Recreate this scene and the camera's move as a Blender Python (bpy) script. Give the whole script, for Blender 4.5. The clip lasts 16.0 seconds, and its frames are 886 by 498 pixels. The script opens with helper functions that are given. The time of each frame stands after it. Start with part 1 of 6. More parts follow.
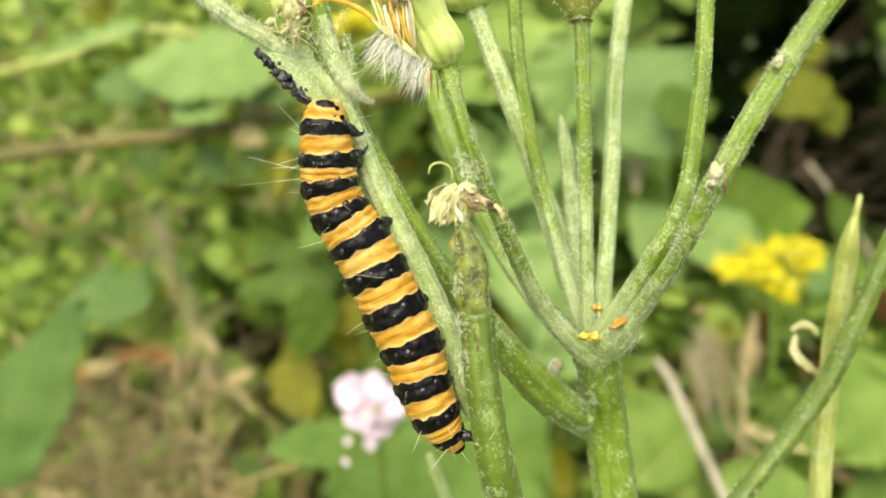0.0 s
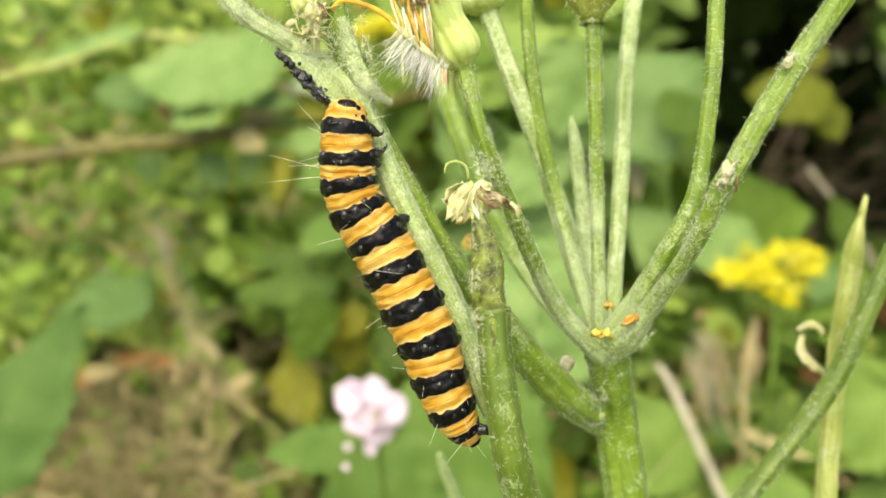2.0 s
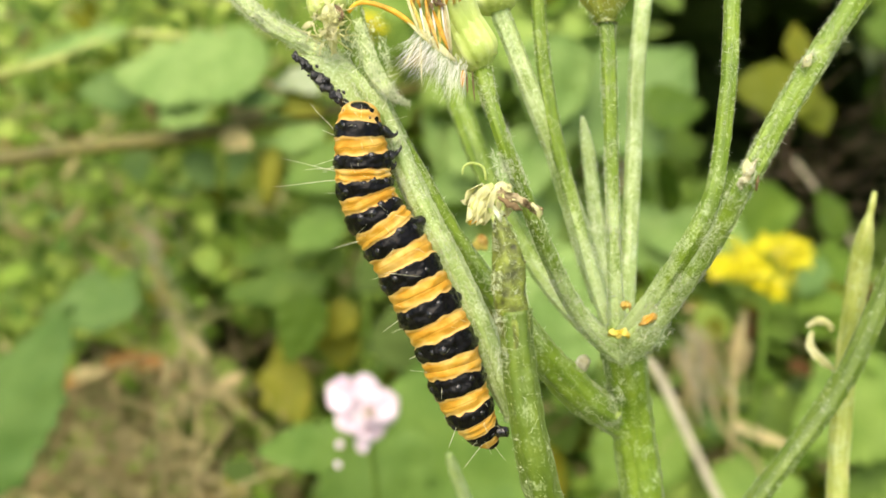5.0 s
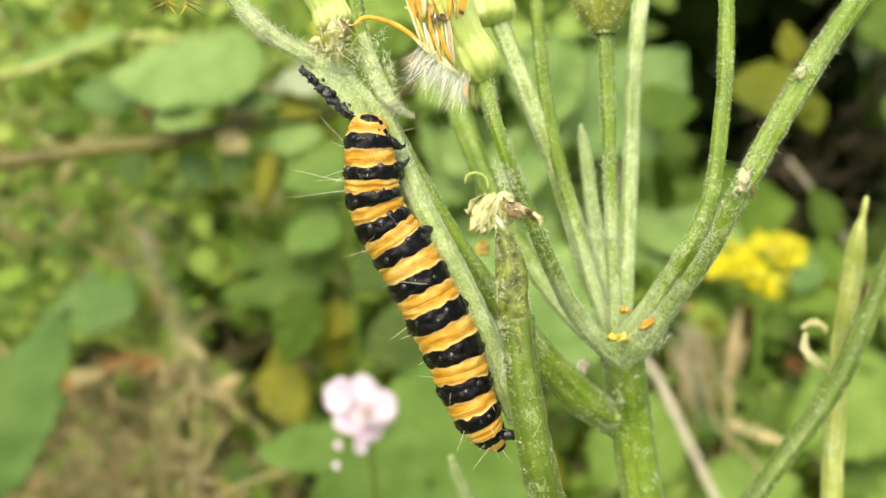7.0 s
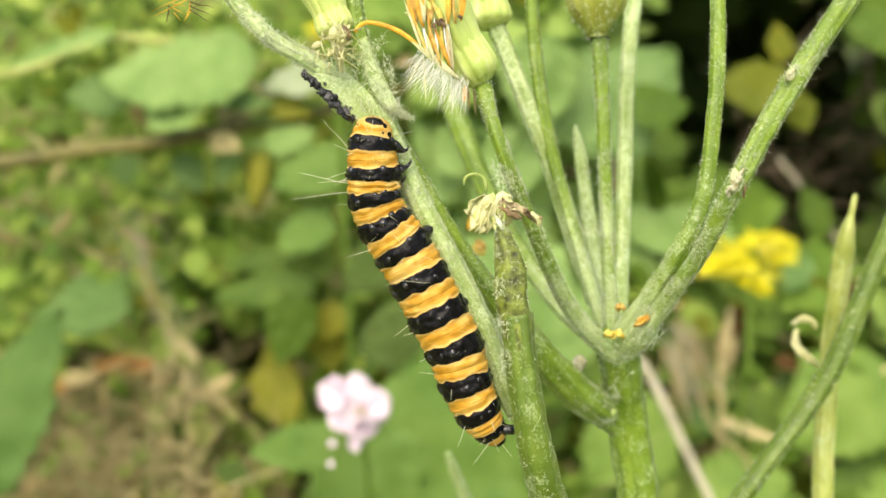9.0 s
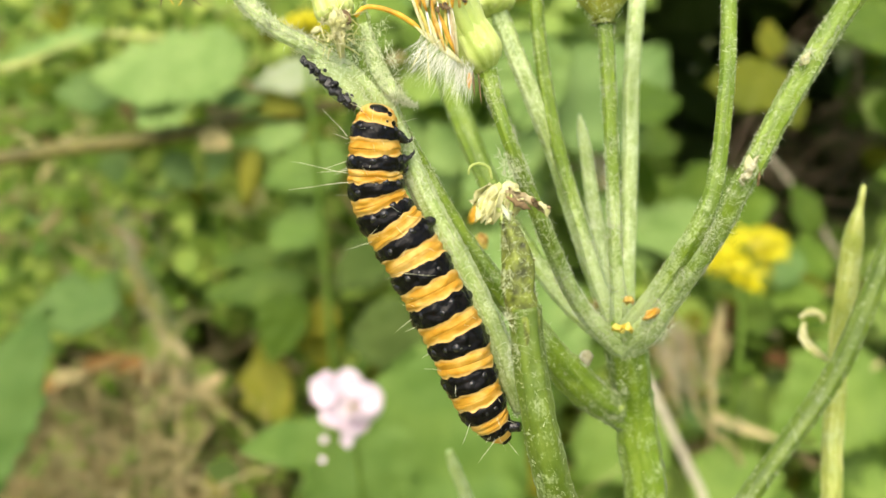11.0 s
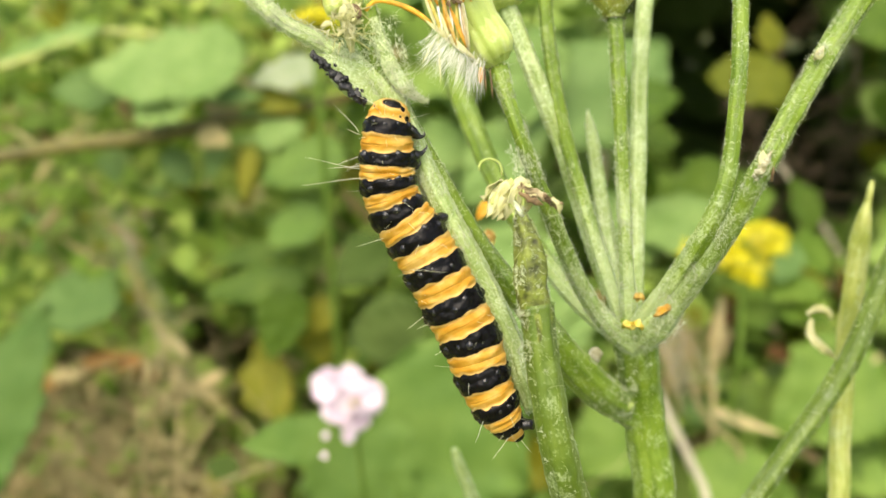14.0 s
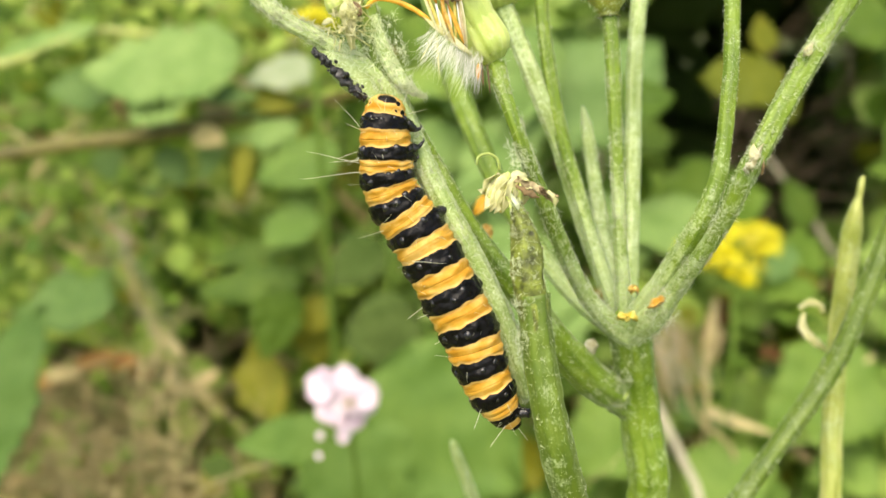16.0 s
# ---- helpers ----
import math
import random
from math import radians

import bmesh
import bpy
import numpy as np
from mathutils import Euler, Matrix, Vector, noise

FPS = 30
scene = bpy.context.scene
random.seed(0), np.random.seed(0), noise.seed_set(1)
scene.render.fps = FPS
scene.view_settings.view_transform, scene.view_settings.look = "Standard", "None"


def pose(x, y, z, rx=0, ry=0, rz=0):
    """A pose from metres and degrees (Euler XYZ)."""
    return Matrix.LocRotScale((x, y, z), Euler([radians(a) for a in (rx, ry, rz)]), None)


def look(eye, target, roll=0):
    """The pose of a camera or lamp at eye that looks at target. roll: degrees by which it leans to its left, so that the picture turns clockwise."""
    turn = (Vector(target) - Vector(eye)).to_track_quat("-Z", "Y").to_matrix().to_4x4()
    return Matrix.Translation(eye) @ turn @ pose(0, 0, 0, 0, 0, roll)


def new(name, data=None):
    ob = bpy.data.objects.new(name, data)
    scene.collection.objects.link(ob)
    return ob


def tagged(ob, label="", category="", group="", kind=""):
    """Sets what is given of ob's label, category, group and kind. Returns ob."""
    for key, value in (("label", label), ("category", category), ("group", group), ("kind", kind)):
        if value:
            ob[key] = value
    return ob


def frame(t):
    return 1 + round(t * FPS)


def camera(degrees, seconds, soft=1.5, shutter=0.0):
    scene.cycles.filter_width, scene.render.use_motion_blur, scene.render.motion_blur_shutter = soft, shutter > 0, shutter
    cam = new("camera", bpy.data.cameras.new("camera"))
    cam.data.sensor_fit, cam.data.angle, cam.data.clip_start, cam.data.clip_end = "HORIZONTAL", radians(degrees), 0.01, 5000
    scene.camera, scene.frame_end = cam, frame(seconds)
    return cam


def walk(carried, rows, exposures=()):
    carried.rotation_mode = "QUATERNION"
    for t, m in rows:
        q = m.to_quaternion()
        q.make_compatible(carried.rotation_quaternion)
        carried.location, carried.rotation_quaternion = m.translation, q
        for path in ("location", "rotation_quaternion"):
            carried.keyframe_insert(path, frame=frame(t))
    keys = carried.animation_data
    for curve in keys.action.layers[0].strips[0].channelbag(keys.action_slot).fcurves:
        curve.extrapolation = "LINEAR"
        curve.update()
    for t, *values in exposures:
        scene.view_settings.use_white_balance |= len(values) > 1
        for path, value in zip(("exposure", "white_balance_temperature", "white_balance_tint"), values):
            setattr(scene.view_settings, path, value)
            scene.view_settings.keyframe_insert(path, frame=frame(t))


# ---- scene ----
cam = camera(50, 16.0, 1.6)
# a close-up lens: the focus lies on the caterpillar, the thicket behind is soft
cam.data.dof.use_dof = True
cam.data.dof.focus_distance = 0.0658
cam.data.dof.aperture_fstop = 34.0
# seconds, place in metres, turn in degrees: a camera held by hand drifts slowly
PATH = [
    (0, 0.000003, 0.000001, 0.329998, 69.996, -0.001, -0.004),
    (0.5, 0.000200, -0.000042, 0.329960, 70.207, -0.038, -0.002),
    (1, 0.000262, -0.000071, 0.329909, 70.391, -0.044, 0.055),
    (1.5, 0.000200, -0.000054, 0.329763, 70.430, -0.024, 0.090),
    (2, 0.000093, 0.000037, 0.329563, 70.368, -0.004, 0.040),
    (2.5, -0.000021, 0.000250, 0.329433, 70.314, 0.011, -0.083),
    (3, -0.000181, 0.000445, 0.329407, 70.296, 0.050, -0.211),
    (3.5, -0.000320, 0.000444, 0.329366, 70.161, 0.086, -0.366),
    (4, -0.000379, 0.000356, 0.329437, 70.098, 0.113, -0.579),
    (6.5, -0.000836, -0.000630, 0.330260, 70.154, 0.502, -1.196),
    (7, -0.000947, -0.000931, 0.330296, 70.130, 0.568, -1.291),
    (7.5, -0.001038, -0.001273, 0.330267, 70.140, 0.624, -1.401),
    (8, -0.001097, -0.001679, 0.330200, 70.180, 0.633, -1.549),
    (8.5, -0.001142, -0.002006, 0.330028, 70.221, 0.610, -1.719),
    (9, -0.001261, -0.002135, 0.329720, 70.256, 0.606, -1.824),
    (11.5, -0.002059, -0.001969, 0.327479, 70.342, 0.519, -2.539),
    (12, -0.002274, -0.002154, 0.327166, 70.290, 0.576, -2.611),
    (12.5, -0.002472, -0.002222, 0.326971, 70.246, 0.597, -2.645),
    (13, -0.002642, -0.002099, 0.326957, 70.268, 0.636, -2.640),
    (13.5, -0.002732, -0.001865, 0.327018, 70.261, 0.683, -2.654),
    (14, -0.002755, -0.001693, 0.327128, 70.191, 0.715, -2.684),
    (14.5, -0.002663, -0.001693, 0.327308, 70.107, 0.702, -2.801),
    (15, -0.002568, -0.001843, 0.327491, 70.042, 0.652, -2.887),
    (15.5, -0.002513, -0.002033, 0.327657, 70.009, 0.581, -2.955),
    (16, -0.002525, -0.002172, 0.327887, 70.098, 0.534, -2.920),
]
walk(cam, [(t, pose(x, y, z, rx, ry, rz)) for t, x, y, z, rx, ry, rz in PATH], [(0.0, 1.04, 7420, 7.5), (16.0, 1.02, 7420, 7.5)])

# seconds, shift in millimetres, turn in degrees: the ragwort sways in the breeze
SWAY = [
    (0, -2.559, -0.817, 1.609, 0.004, 0.036, -0.057),
    (0.1, -2.713, -0.562, 2.089, -0.020, 0.048, -0.070),
    (0.2, -2.950, -0.463, 2.141, -0.044, 0.060, -0.082),
    (0.3, -2.689, -0.492, 1.841, -0.067, 0.072, -0.095),
    (0.4, -1.803, -0.578, 1.385, -0.091, 0.084, -0.107),
    (0.5, -1.374, -0.550, 1.241, -0.115, 0.096, -0.120),
    (0.6, -1.039, -0.494, 0.994, -0.085, 0.080, -0.111),
    (0.7, -1.164, -0.409, 0.825, -0.054, 0.063, -0.102),
    (0.8, -1.372, -0.267, 0.813, -0.024, 0.047, -0.093),
    (0.9, -1.582, -0.068, 0.959, 0.007, 0.030, -0.084),
    (1, -2.003, 0.175, 1.224, 0.037, 0.014, -0.075),
    (1.1, -1.949, 0.204, 1.599, 0.012, 0.036, -0.087),
    (1.2, -1.728, 0.089, 1.580, -0.014, 0.058, -0.100),
    (1.3, -1.214, -0.112, 1.324, -0.039, 0.079, -0.112),
    (1.4, -0.661, -0.356, 0.952, -0.065, 0.101, -0.125),
    (1.5, -0.527, -0.442, 1.012, -0.090, 0.123, -0.137),
    (1.6, -0.571, -0.228, 1.088, -0.092, 0.123, -0.114),
    (1.7, -0.826, -0.070, 1.008, -0.094, 0.124, -0.091),
    (1.8, -1.249, 0.145, 1.085, -0.096, 0.124, -0.068),
    (1.9, -1.505, 0.388, 1.243, -0.098, 0.125, -0.045),
    (2, -1.426, 0.604, 1.322, -0.100, 0.125, -0.022),
    (2.1, -1.340, 0.290, 1.177, -0.080, 0.123, -0.049),
    (2.2, -1.089, -0.109, 0.798, -0.061, 0.121, -0.076),
    (2.3, -0.882, -0.351, 0.854, -0.041, 0.118, -0.103),
    (2.4, -0.884, -0.521, 1.104, -0.022, 0.116, -0.130),
    (2.5, -1.094, -0.663, 1.431, -0.002, 0.114, -0.157),
    (2.6, -1.610, -0.638, 1.523, -0.010, 0.099, -0.139),
    (2.7, -1.795, -0.655, 1.498, -0.019, 0.085, -0.121),
    (2.8, -1.857, -0.644, 1.551, -0.027, 0.070, -0.103),
    (2.9, -1.590, -0.745, 1.294, -0.036, 0.056, -0.085),
    (3, -1.487, -0.875, 0.960, -0.044, 0.041, -0.067),
    (3.1, -1.190, -0.709, 0.864, -0.065, 0.072, -0.073),
    (3.2, -0.683, -0.401, 1.157, -0.086, 0.103, -0.079),
    (3.3, -0.257, -0.163, 1.256, -0.108, 0.135, -0.085),
    (3.4, -0.079, 0.132, 1.513, -0.129, 0.166, -0.091),
    (3.5, -0.024, 0.370, 1.615, -0.150, 0.197, -0.097),
    (3.6, -0.701, 0.291, 1.612, -0.156, 0.154, -0.081),
    (3.7, -1.169, 0.141, 1.414, -0.163, 0.111, -0.064),
    (3.8, -1.220, -0.037, 1.137, -0.169, 0.067, -0.048),
    (3.9, -0.937, -0.201, 0.901, -0.176, 0.024, -0.031),
    (4, -0.697, -0.265, 0.938, -0.182, -0.019, -0.015),
    (4.1, -0.425, -0.145, 1.172, -0.183, -0.013, -0.015),
    (4.2, -0.070, -0.011, 1.446, -0.185, -0.007, -0.015),
    (6.3, -0.104, 0.417, 0.635, -0.211, 0.123, -0.018),
    (6.4, -0.295, 0.451, 0.633, -0.213, 0.129, -0.018),
    (6.5, -0.273, 0.485, 0.632, -0.214, 0.135, -0.018),
    (6.6, 0.176, 0.579, 0.827, -0.207, 0.131, -0.013),
    (6.7, 0.498, 0.703, 1.104, -0.200, 0.126, -0.007),
    (6.8, 0.691, 0.664, 0.936, -0.194, 0.122, -0.002),
    (6.9, 0.625, 0.626, 0.767, -0.187, 0.117, 0.004),
    (7, 0.344, 0.602, 0.639, -0.180, 0.113, 0.009),
    (7.1, 0.044, 0.501, 0.595, -0.181, 0.100, 0.015),
    (7.2, -0.343, 0.444, 0.673, -0.182, 0.088, 0.021),
    (7.3, -0.513, 0.328, 0.589, -0.184, 0.075, 0.027),
    (7.4, -0.295, 0.182, 0.423, -0.185, 0.063, 0.033),
    (7.5, 0.095, 0.140, 0.542, -0.186, 0.050, 0.039),
    (7.6, 1.053, 0.211, 0.459, -0.175, 0.047, 0.044),
    (7.7, 1.278, 0.267, 0.335, -0.164, 0.044, 0.050),
    (7.8, 1.331, 0.367, 0.334, -0.153, 0.040, 0.055),
    (7.9, 0.992, 0.438, 0.251, -0.142, 0.037, 0.061),
    (8, 0.301, 0.524, 0.209, -0.131, 0.034, 0.066),
    (8.1, 0.176, 0.705, 0.080, -0.145, 0.035, 0.083),
    (8.2, -0.258, 0.992, 0.240, -0.158, 0.036, 0.099),
    (8.3, -0.563, 1.174, 0.112, -0.172, 0.038, 0.116),
    (8.4, -0.516, 1.372, 0.026, -0.185, 0.039, 0.132),
    (8.5, -0.202, 1.569, -0.059, -0.199, 0.040, 0.149),
    (8.6, 0.277, 1.425, -0.116, -0.166, 0.033, 0.145),
    (8.7, 0.576, 1.265, -0.214, -0.133, 0.026, 0.141),
    (8.8, 0.875, 1.105, -0.312, -0.100, 0.018, 0.137),
    (8.9, 0.775, 0.976, -0.326, -0.067, 0.011, 0.133),
    (9, 0.630, 0.877, -0.258, -0.034, 0.004, 0.129),
    (9.1, 0.743, 0.896, -0.013, -0.025, -0.008, 0.126),
    (9.2, 0.723, 0.959, 0.355, -0.015, -0.020, 0.123),
    (11.3, 0.924, -1.054, -1.111, 0.181, -0.270, 0.066),
    (11.4, 0.687, -1.185, -1.278, 0.191, -0.282, 0.063),
    (11.5, 0.622, -1.375, -1.606, 0.200, -0.294, 0.060),
    (11.6, 0.838, -1.033, -2.079, 0.201, -0.274, 0.047),
    (11.7, 0.753, -0.603, -2.310, 0.202, -0.254, 0.034),
    (11.8, 0.709, -0.008, -2.090, 0.202, -0.233, 0.021),
    (11.9, 0.840, 0.559, -1.945, 0.203, -0.213, 0.008),
    (12, 0.749, 1.173, -1.670, 0.204, -0.193, -0.005),
    (12.1, 0.508, 1.036, -1.493, 0.209, -0.197, -0.000),
    (12.2, 0.267, 0.885, -1.359, 0.213, -0.201, 0.004),
    (12.3, 0.159, 0.612, -1.555, 0.218, -0.204, 0.009),
    (12.4, 0.095, 0.265, -1.956, 0.222, -0.208, 0.013),
    (12.5, 0.249, 0.069, -1.944, 0.227, -0.212, 0.018),
    (12.6, 0.834, 0.025, -2.048, 0.238, -0.185, 0.023),
    (12.7, 1.156, 0.041, -1.988, 0.248, -0.158, 0.028),
    (12.8, 1.303, 0.117, -1.764, 0.259, -0.131, 0.034),
    (12.9, 1.189, 0.207, -1.500, 0.269, -0.104, 0.039),
    (13, 1.118, 0.193, -1.522, 0.280, -0.077, 0.044),
    (13.1, 1.078, 0.026, -1.514, 0.260, -0.080, 0.048),
    (13.2, 0.907, -0.230, -1.750, 0.239, -0.083, 0.053),
    (13.3, 0.823, -0.396, -1.741, 0.219, -0.086, 0.057),
    (13.4, 0.696, -0.533, -1.650, 0.198, -0.089, 0.062),
    (13.5, 0.828, -0.684, -1.599, 0.178, -0.092, 0.066),
    (13.6, 1.108, -0.629, -1.194, 0.174, -0.070, 0.073),
    (13.7, 1.172, -0.618, -0.911, 0.170, -0.048, 0.079),
    (13.8, 1.151, -0.740, -0.992, 0.167, -0.026, 0.086),
    (13.9, 1.001, -0.905, -1.192, 0.163, -0.004, 0.092),
    (14, 1.022, -1.012, -1.231, 0.159, 0.018, 0.099),
    (14.1, 1.138, -0.896, -1.121, 0.161, 0.023, 0.098),
    (14.2, 1.169, -0.810, -1.091, 0.163, 0.029, 0.097),
    (14.3, 1.114, -0.782, -1.222, 0.165, 0.034, 0.095),
    (14.4, 1.188, -0.651, -1.072, 0.167, 0.040, 0.094),
    (14.5, 1.434, -0.476, -0.799, 0.169, 0.045, 0.093),
    (14.6, 1.364, -0.375, -0.761, 0.163, 0.023, 0.076),
    (14.7, 1.337, -0.333, -0.884, 0.156, 0.000, 0.060),
    (14.8, 1.093, -0.321, -1.089, 0.150, -0.022, 0.043),
    (14.9, 1.152, -0.265, -1.173, 0.143, -0.045, 0.027),
    (15, 1.037, -0.164, -1.135, 0.137, -0.067, 0.010),
    (15.1, 1.029, -0.013, -0.989, 0.121, -0.074, 0.001),
    (15.2, 0.847, 0.176, -0.740, 0.105, -0.081, -0.009),
    (15.3, 0.893, 0.224, -0.879, 0.090, -0.089, -0.018),
    (15.4, 1.168, 0.349, -0.803, 0.074, -0.096, -0.028),
    (15.5, 1.576, 0.464, -0.758, 0.058, -0.103, -0.037),
    (15.6, 1.680, 0.326, -0.890, 0.038, -0.112, -0.027),
    (15.7, 1.654, 0.210, -0.960, 0.018, -0.121, -0.017),
    (15.8, 1.364, 0.072, -1.092, -0.001, -0.129, -0.006),
    (15.9, 1.338, 0.013, -1.008, -0.021, -0.138, 0.004),
    (16, 1.573, 0.065, -0.616, -0.041, -0.147, 0.014),
]

# ---- light: a bright, thinly overcast summer day ----
ELEVATION, AZIMUTH = 60.0, 198.0
world = bpy.data.worlds.new("sky")
scene.world = world
world.use_nodes = True
sky = world.node_tree.nodes.new("ShaderNodeTexSky")
sky.sky_type, sky.sun_disc = "NISHITA", False
sky.sun_elevation, sky.sun_rotation = radians(ELEVATION), radians(AZIMUTH)
sky.air_density, sky.dust_density, sky.ozone_density = 1.0, 3.0, 1.0
background = world.node_tree.nodes["Background"]
background.inputs["Strength"].default_value = 0.15
world.node_tree.links.new(sky.outputs["Color"], background.inputs["Color"])
sun = new("sun", bpy.data.lights.new("sun", "SUN"))
sun.data.energy, sun.data.angle, sun.data.color = 2.1, radians(62), (1.0, 0.96, 0.9)
a, e = radians(AZIMUTH), radians(ELEVATION)
sun.matrix_world = look((0, 0, 5), (0 - math.sin(a) * math.cos(e), 0 - math.cos(a) * math.cos(e), 5 - math.sin(e)))

# ---- the plan's axes: millimetres to the right, up and away, tilted 20 degrees below the level, from a point 0.33 m over the soil ----
STATION = Vector((0, 0, 0.33))
RIGHT, UP, AWAY = Vector((1, 0, 0)), Vector((0, math.sin(radians(20)), math.cos(radians(20)))), Vector((0, math.cos(radians(20)), -math.sin(radians(20))))


def mm(p):
    return STATION + (RIGHT * p[0] + UP * p[1] + AWAY * p[2]) * 0.001


# ---- materials ----
def material(name):
    m = bpy.data.materials.new(name)
    m.use_nodes = True
    return m, m.node_tree.nodes, m.node_tree.links, m.node_tree.nodes["Principled BSDF"]


def node(nodes, kind, **values):
    n = nodes.new(kind)
    for key, value in values.items():
        if key in n.inputs:
            n.inputs[key].default_value = value
    return n


def ramp(nodes, links, source, *stops):
    n = nodes.new("ShaderNodeValToRGB")
    while len(n.color_ramp.elements) < len(stops):
        n.color_ramp.elements.new(0.5)
    for el, (at, colour) in zip(n.color_ramp.elements, stops):
        el.position, el.color = at, (*colour, 1)
    links.new(source, n.inputs["Fac"])
    return n.outputs["Color"]


def mix(nodes, links, factor, a, b, blend="MIX"):
    n = nodes.new("ShaderNodeMix")
    n.data_type, n.blend_type = "RGBA", blend
    for socket, value in ((n.inputs[0], factor), (n.inputs[6], a), (n.inputs[7], b)):
        if isinstance(value, (float, int)):
            socket.default_value = value
        elif isinstance(value, tuple):
            socket.default_value = (*value, 1)
        else:
            links.new(value, socket)
    return n.outputs[2]


def noise_of(nodes, links, vector, scale, detail=3.0, rough=0.55):
    n = node(nodes, "ShaderNodeTexNoise", Scale=scale, Detail=detail, Roughness=rough)
    links.new(vector, n.inputs["Vector"])
    return n.outputs["Fac"]


def stretched(nodes, links, vector, x, y, z):
    n = nodes.new("ShaderNodeMapping")
    n.inputs["Scale"].default_value = (x, y, z)
    links.new(vector, n.inputs["Vector"])
    return n.outputs["Vector"]


def bump(nodes, links, height, strength, distance, shader):
    n = node(nodes, "ShaderNodeBump", Strength=strength, Distance=distance)
    links.new(height, n.inputs["Height"])
    links.new(n.outputs["Normal"], shader.inputs["Normal"])


def see_through(m, amount, colour):
    """Lets part of the light pass through a thin leaf or petal."""
    nodes, links = m.node_tree.nodes, m.node_tree.links
    t = nodes.new("ShaderNodeBsdfTranslucent")
    links.new(colour, t.inputs["Color"])
    s = nodes.new("ShaderNodeMixShader")
    s.inputs[0].default_value = amount
    links.new(nodes["Principled BSDF"].outputs[0], s.inputs[1])
    links.new(t.outputs[0], s.inputs[2])
    links.new(s.outputs[0], nodes["Material Output"].inputs["Surface"])


def stem_material(name, dark, mid, pale, woolly, foot=0.0):
    """Ribbed green stem: the UV map runs round it (u) and along it in millimetres (v)."""
    m, nodes, links, shader = material(name)
    uv = nodes.new("ShaderNodeUVMap").outputs["UV"]
    ob = nodes.new("ShaderNodeTexCoord").outputs["Object"]
    streak = noise_of(nodes, links, stretched(nodes, links, uv, 11, 0.16, 1), 1.0, 3.0, 0.5)
    body = ramp(nodes, links, streak, (0.30, dark), (0.5, mid), (0.72, pale))
    broad = noise_of(nodes, links, ob, 330.0, 3.0)
    tone = ramp(nodes, links, broad, (0.34, (0.80, 0.86, 0.66)), (0.66, (1.14, 1.10, 1.15)))
    body = mix(nodes, links, 1.0, body, tone, "MULTIPLY")
    # felted wool: soft patches, broken up by fine fibres along the stem
    web = noise_of(nodes, links, ob, 520.0, 3.0, 0.6)
    strand = noise_of(nodes, links, stretched(nodes, links, uv, 16, 1.1, 1), 2.0, 4.0, 0.65)
    fine = noise_of(nodes, links, ob, 5200.0, 2.0, 0.6)
    felt = nodes.new("ShaderNodeMix")
    felt.inputs[0].default_value = 0.45
    links.new(web, felt.inputs[2])
    links.new(strand, felt.inputs[3])
    both = nodes.new("ShaderNodeMix")
    both.inputs[0].default_value = 0.3
    links.new(felt.outputs[0], both.inputs[2])
    links.new(fine, both.inputs[3])
    wool = both.outputs[0]
    if foot:
        # thicker wool towards the foot of the branch
        along = nodes.new("ShaderNodeSeparateXYZ")
        links.new(uv, along.inputs[0])
        fade = nodes.new("ShaderNodeMapRange")
        fade.interpolation_type = "SMOOTHSTEP"
        fade.inputs["From Min"].default_value, fade.inputs["From Max"].default_value = 5.0, 17.0
        fade.inputs["To Min"].default_value, fade.inputs["To Max"].default_value = foot, 0.0
        links.new(along.outputs["Y"], fade.inputs["Value"])
        more = nodes.new("ShaderNodeMath")
        more.operation = "ADD"
        links.new(wool, more.inputs[0])
        links.new(fade.outputs[0], more.inputs[1])
        wool = more.outputs[0]
    most = 0.38 + 4 * woolly
    cover = ramp(nodes, links, wool, (0.53 - woolly, (0, 0, 0)), (0.66 - woolly, (most, most, most)))
    colour = mix(nodes, links, cover, body, (0.68, 0.78, 0.47))
    links.new(colour, shader.inputs["Base Color"])
    shader.inputs["Roughness"].default_value = 0.55
    shader.inputs["Sheen Weight"].default_value = 0.12 + 2.0 * woolly
    shader.inputs["Sheen Roughness"].default_value = 0.35
    shader.inputs["Sheen Tint"].default_value = (0.86, 0.95, 0.72, 1)
    shader.inputs["Subsurface Weight"].default_value = 0.15
    shader.inputs["Subsurface Radius"].default_value = (0.0006, 0.0008, 0.0002)
    bump(nodes, links, both.outputs[0], 0.5, 0.0002, shader)
    return m


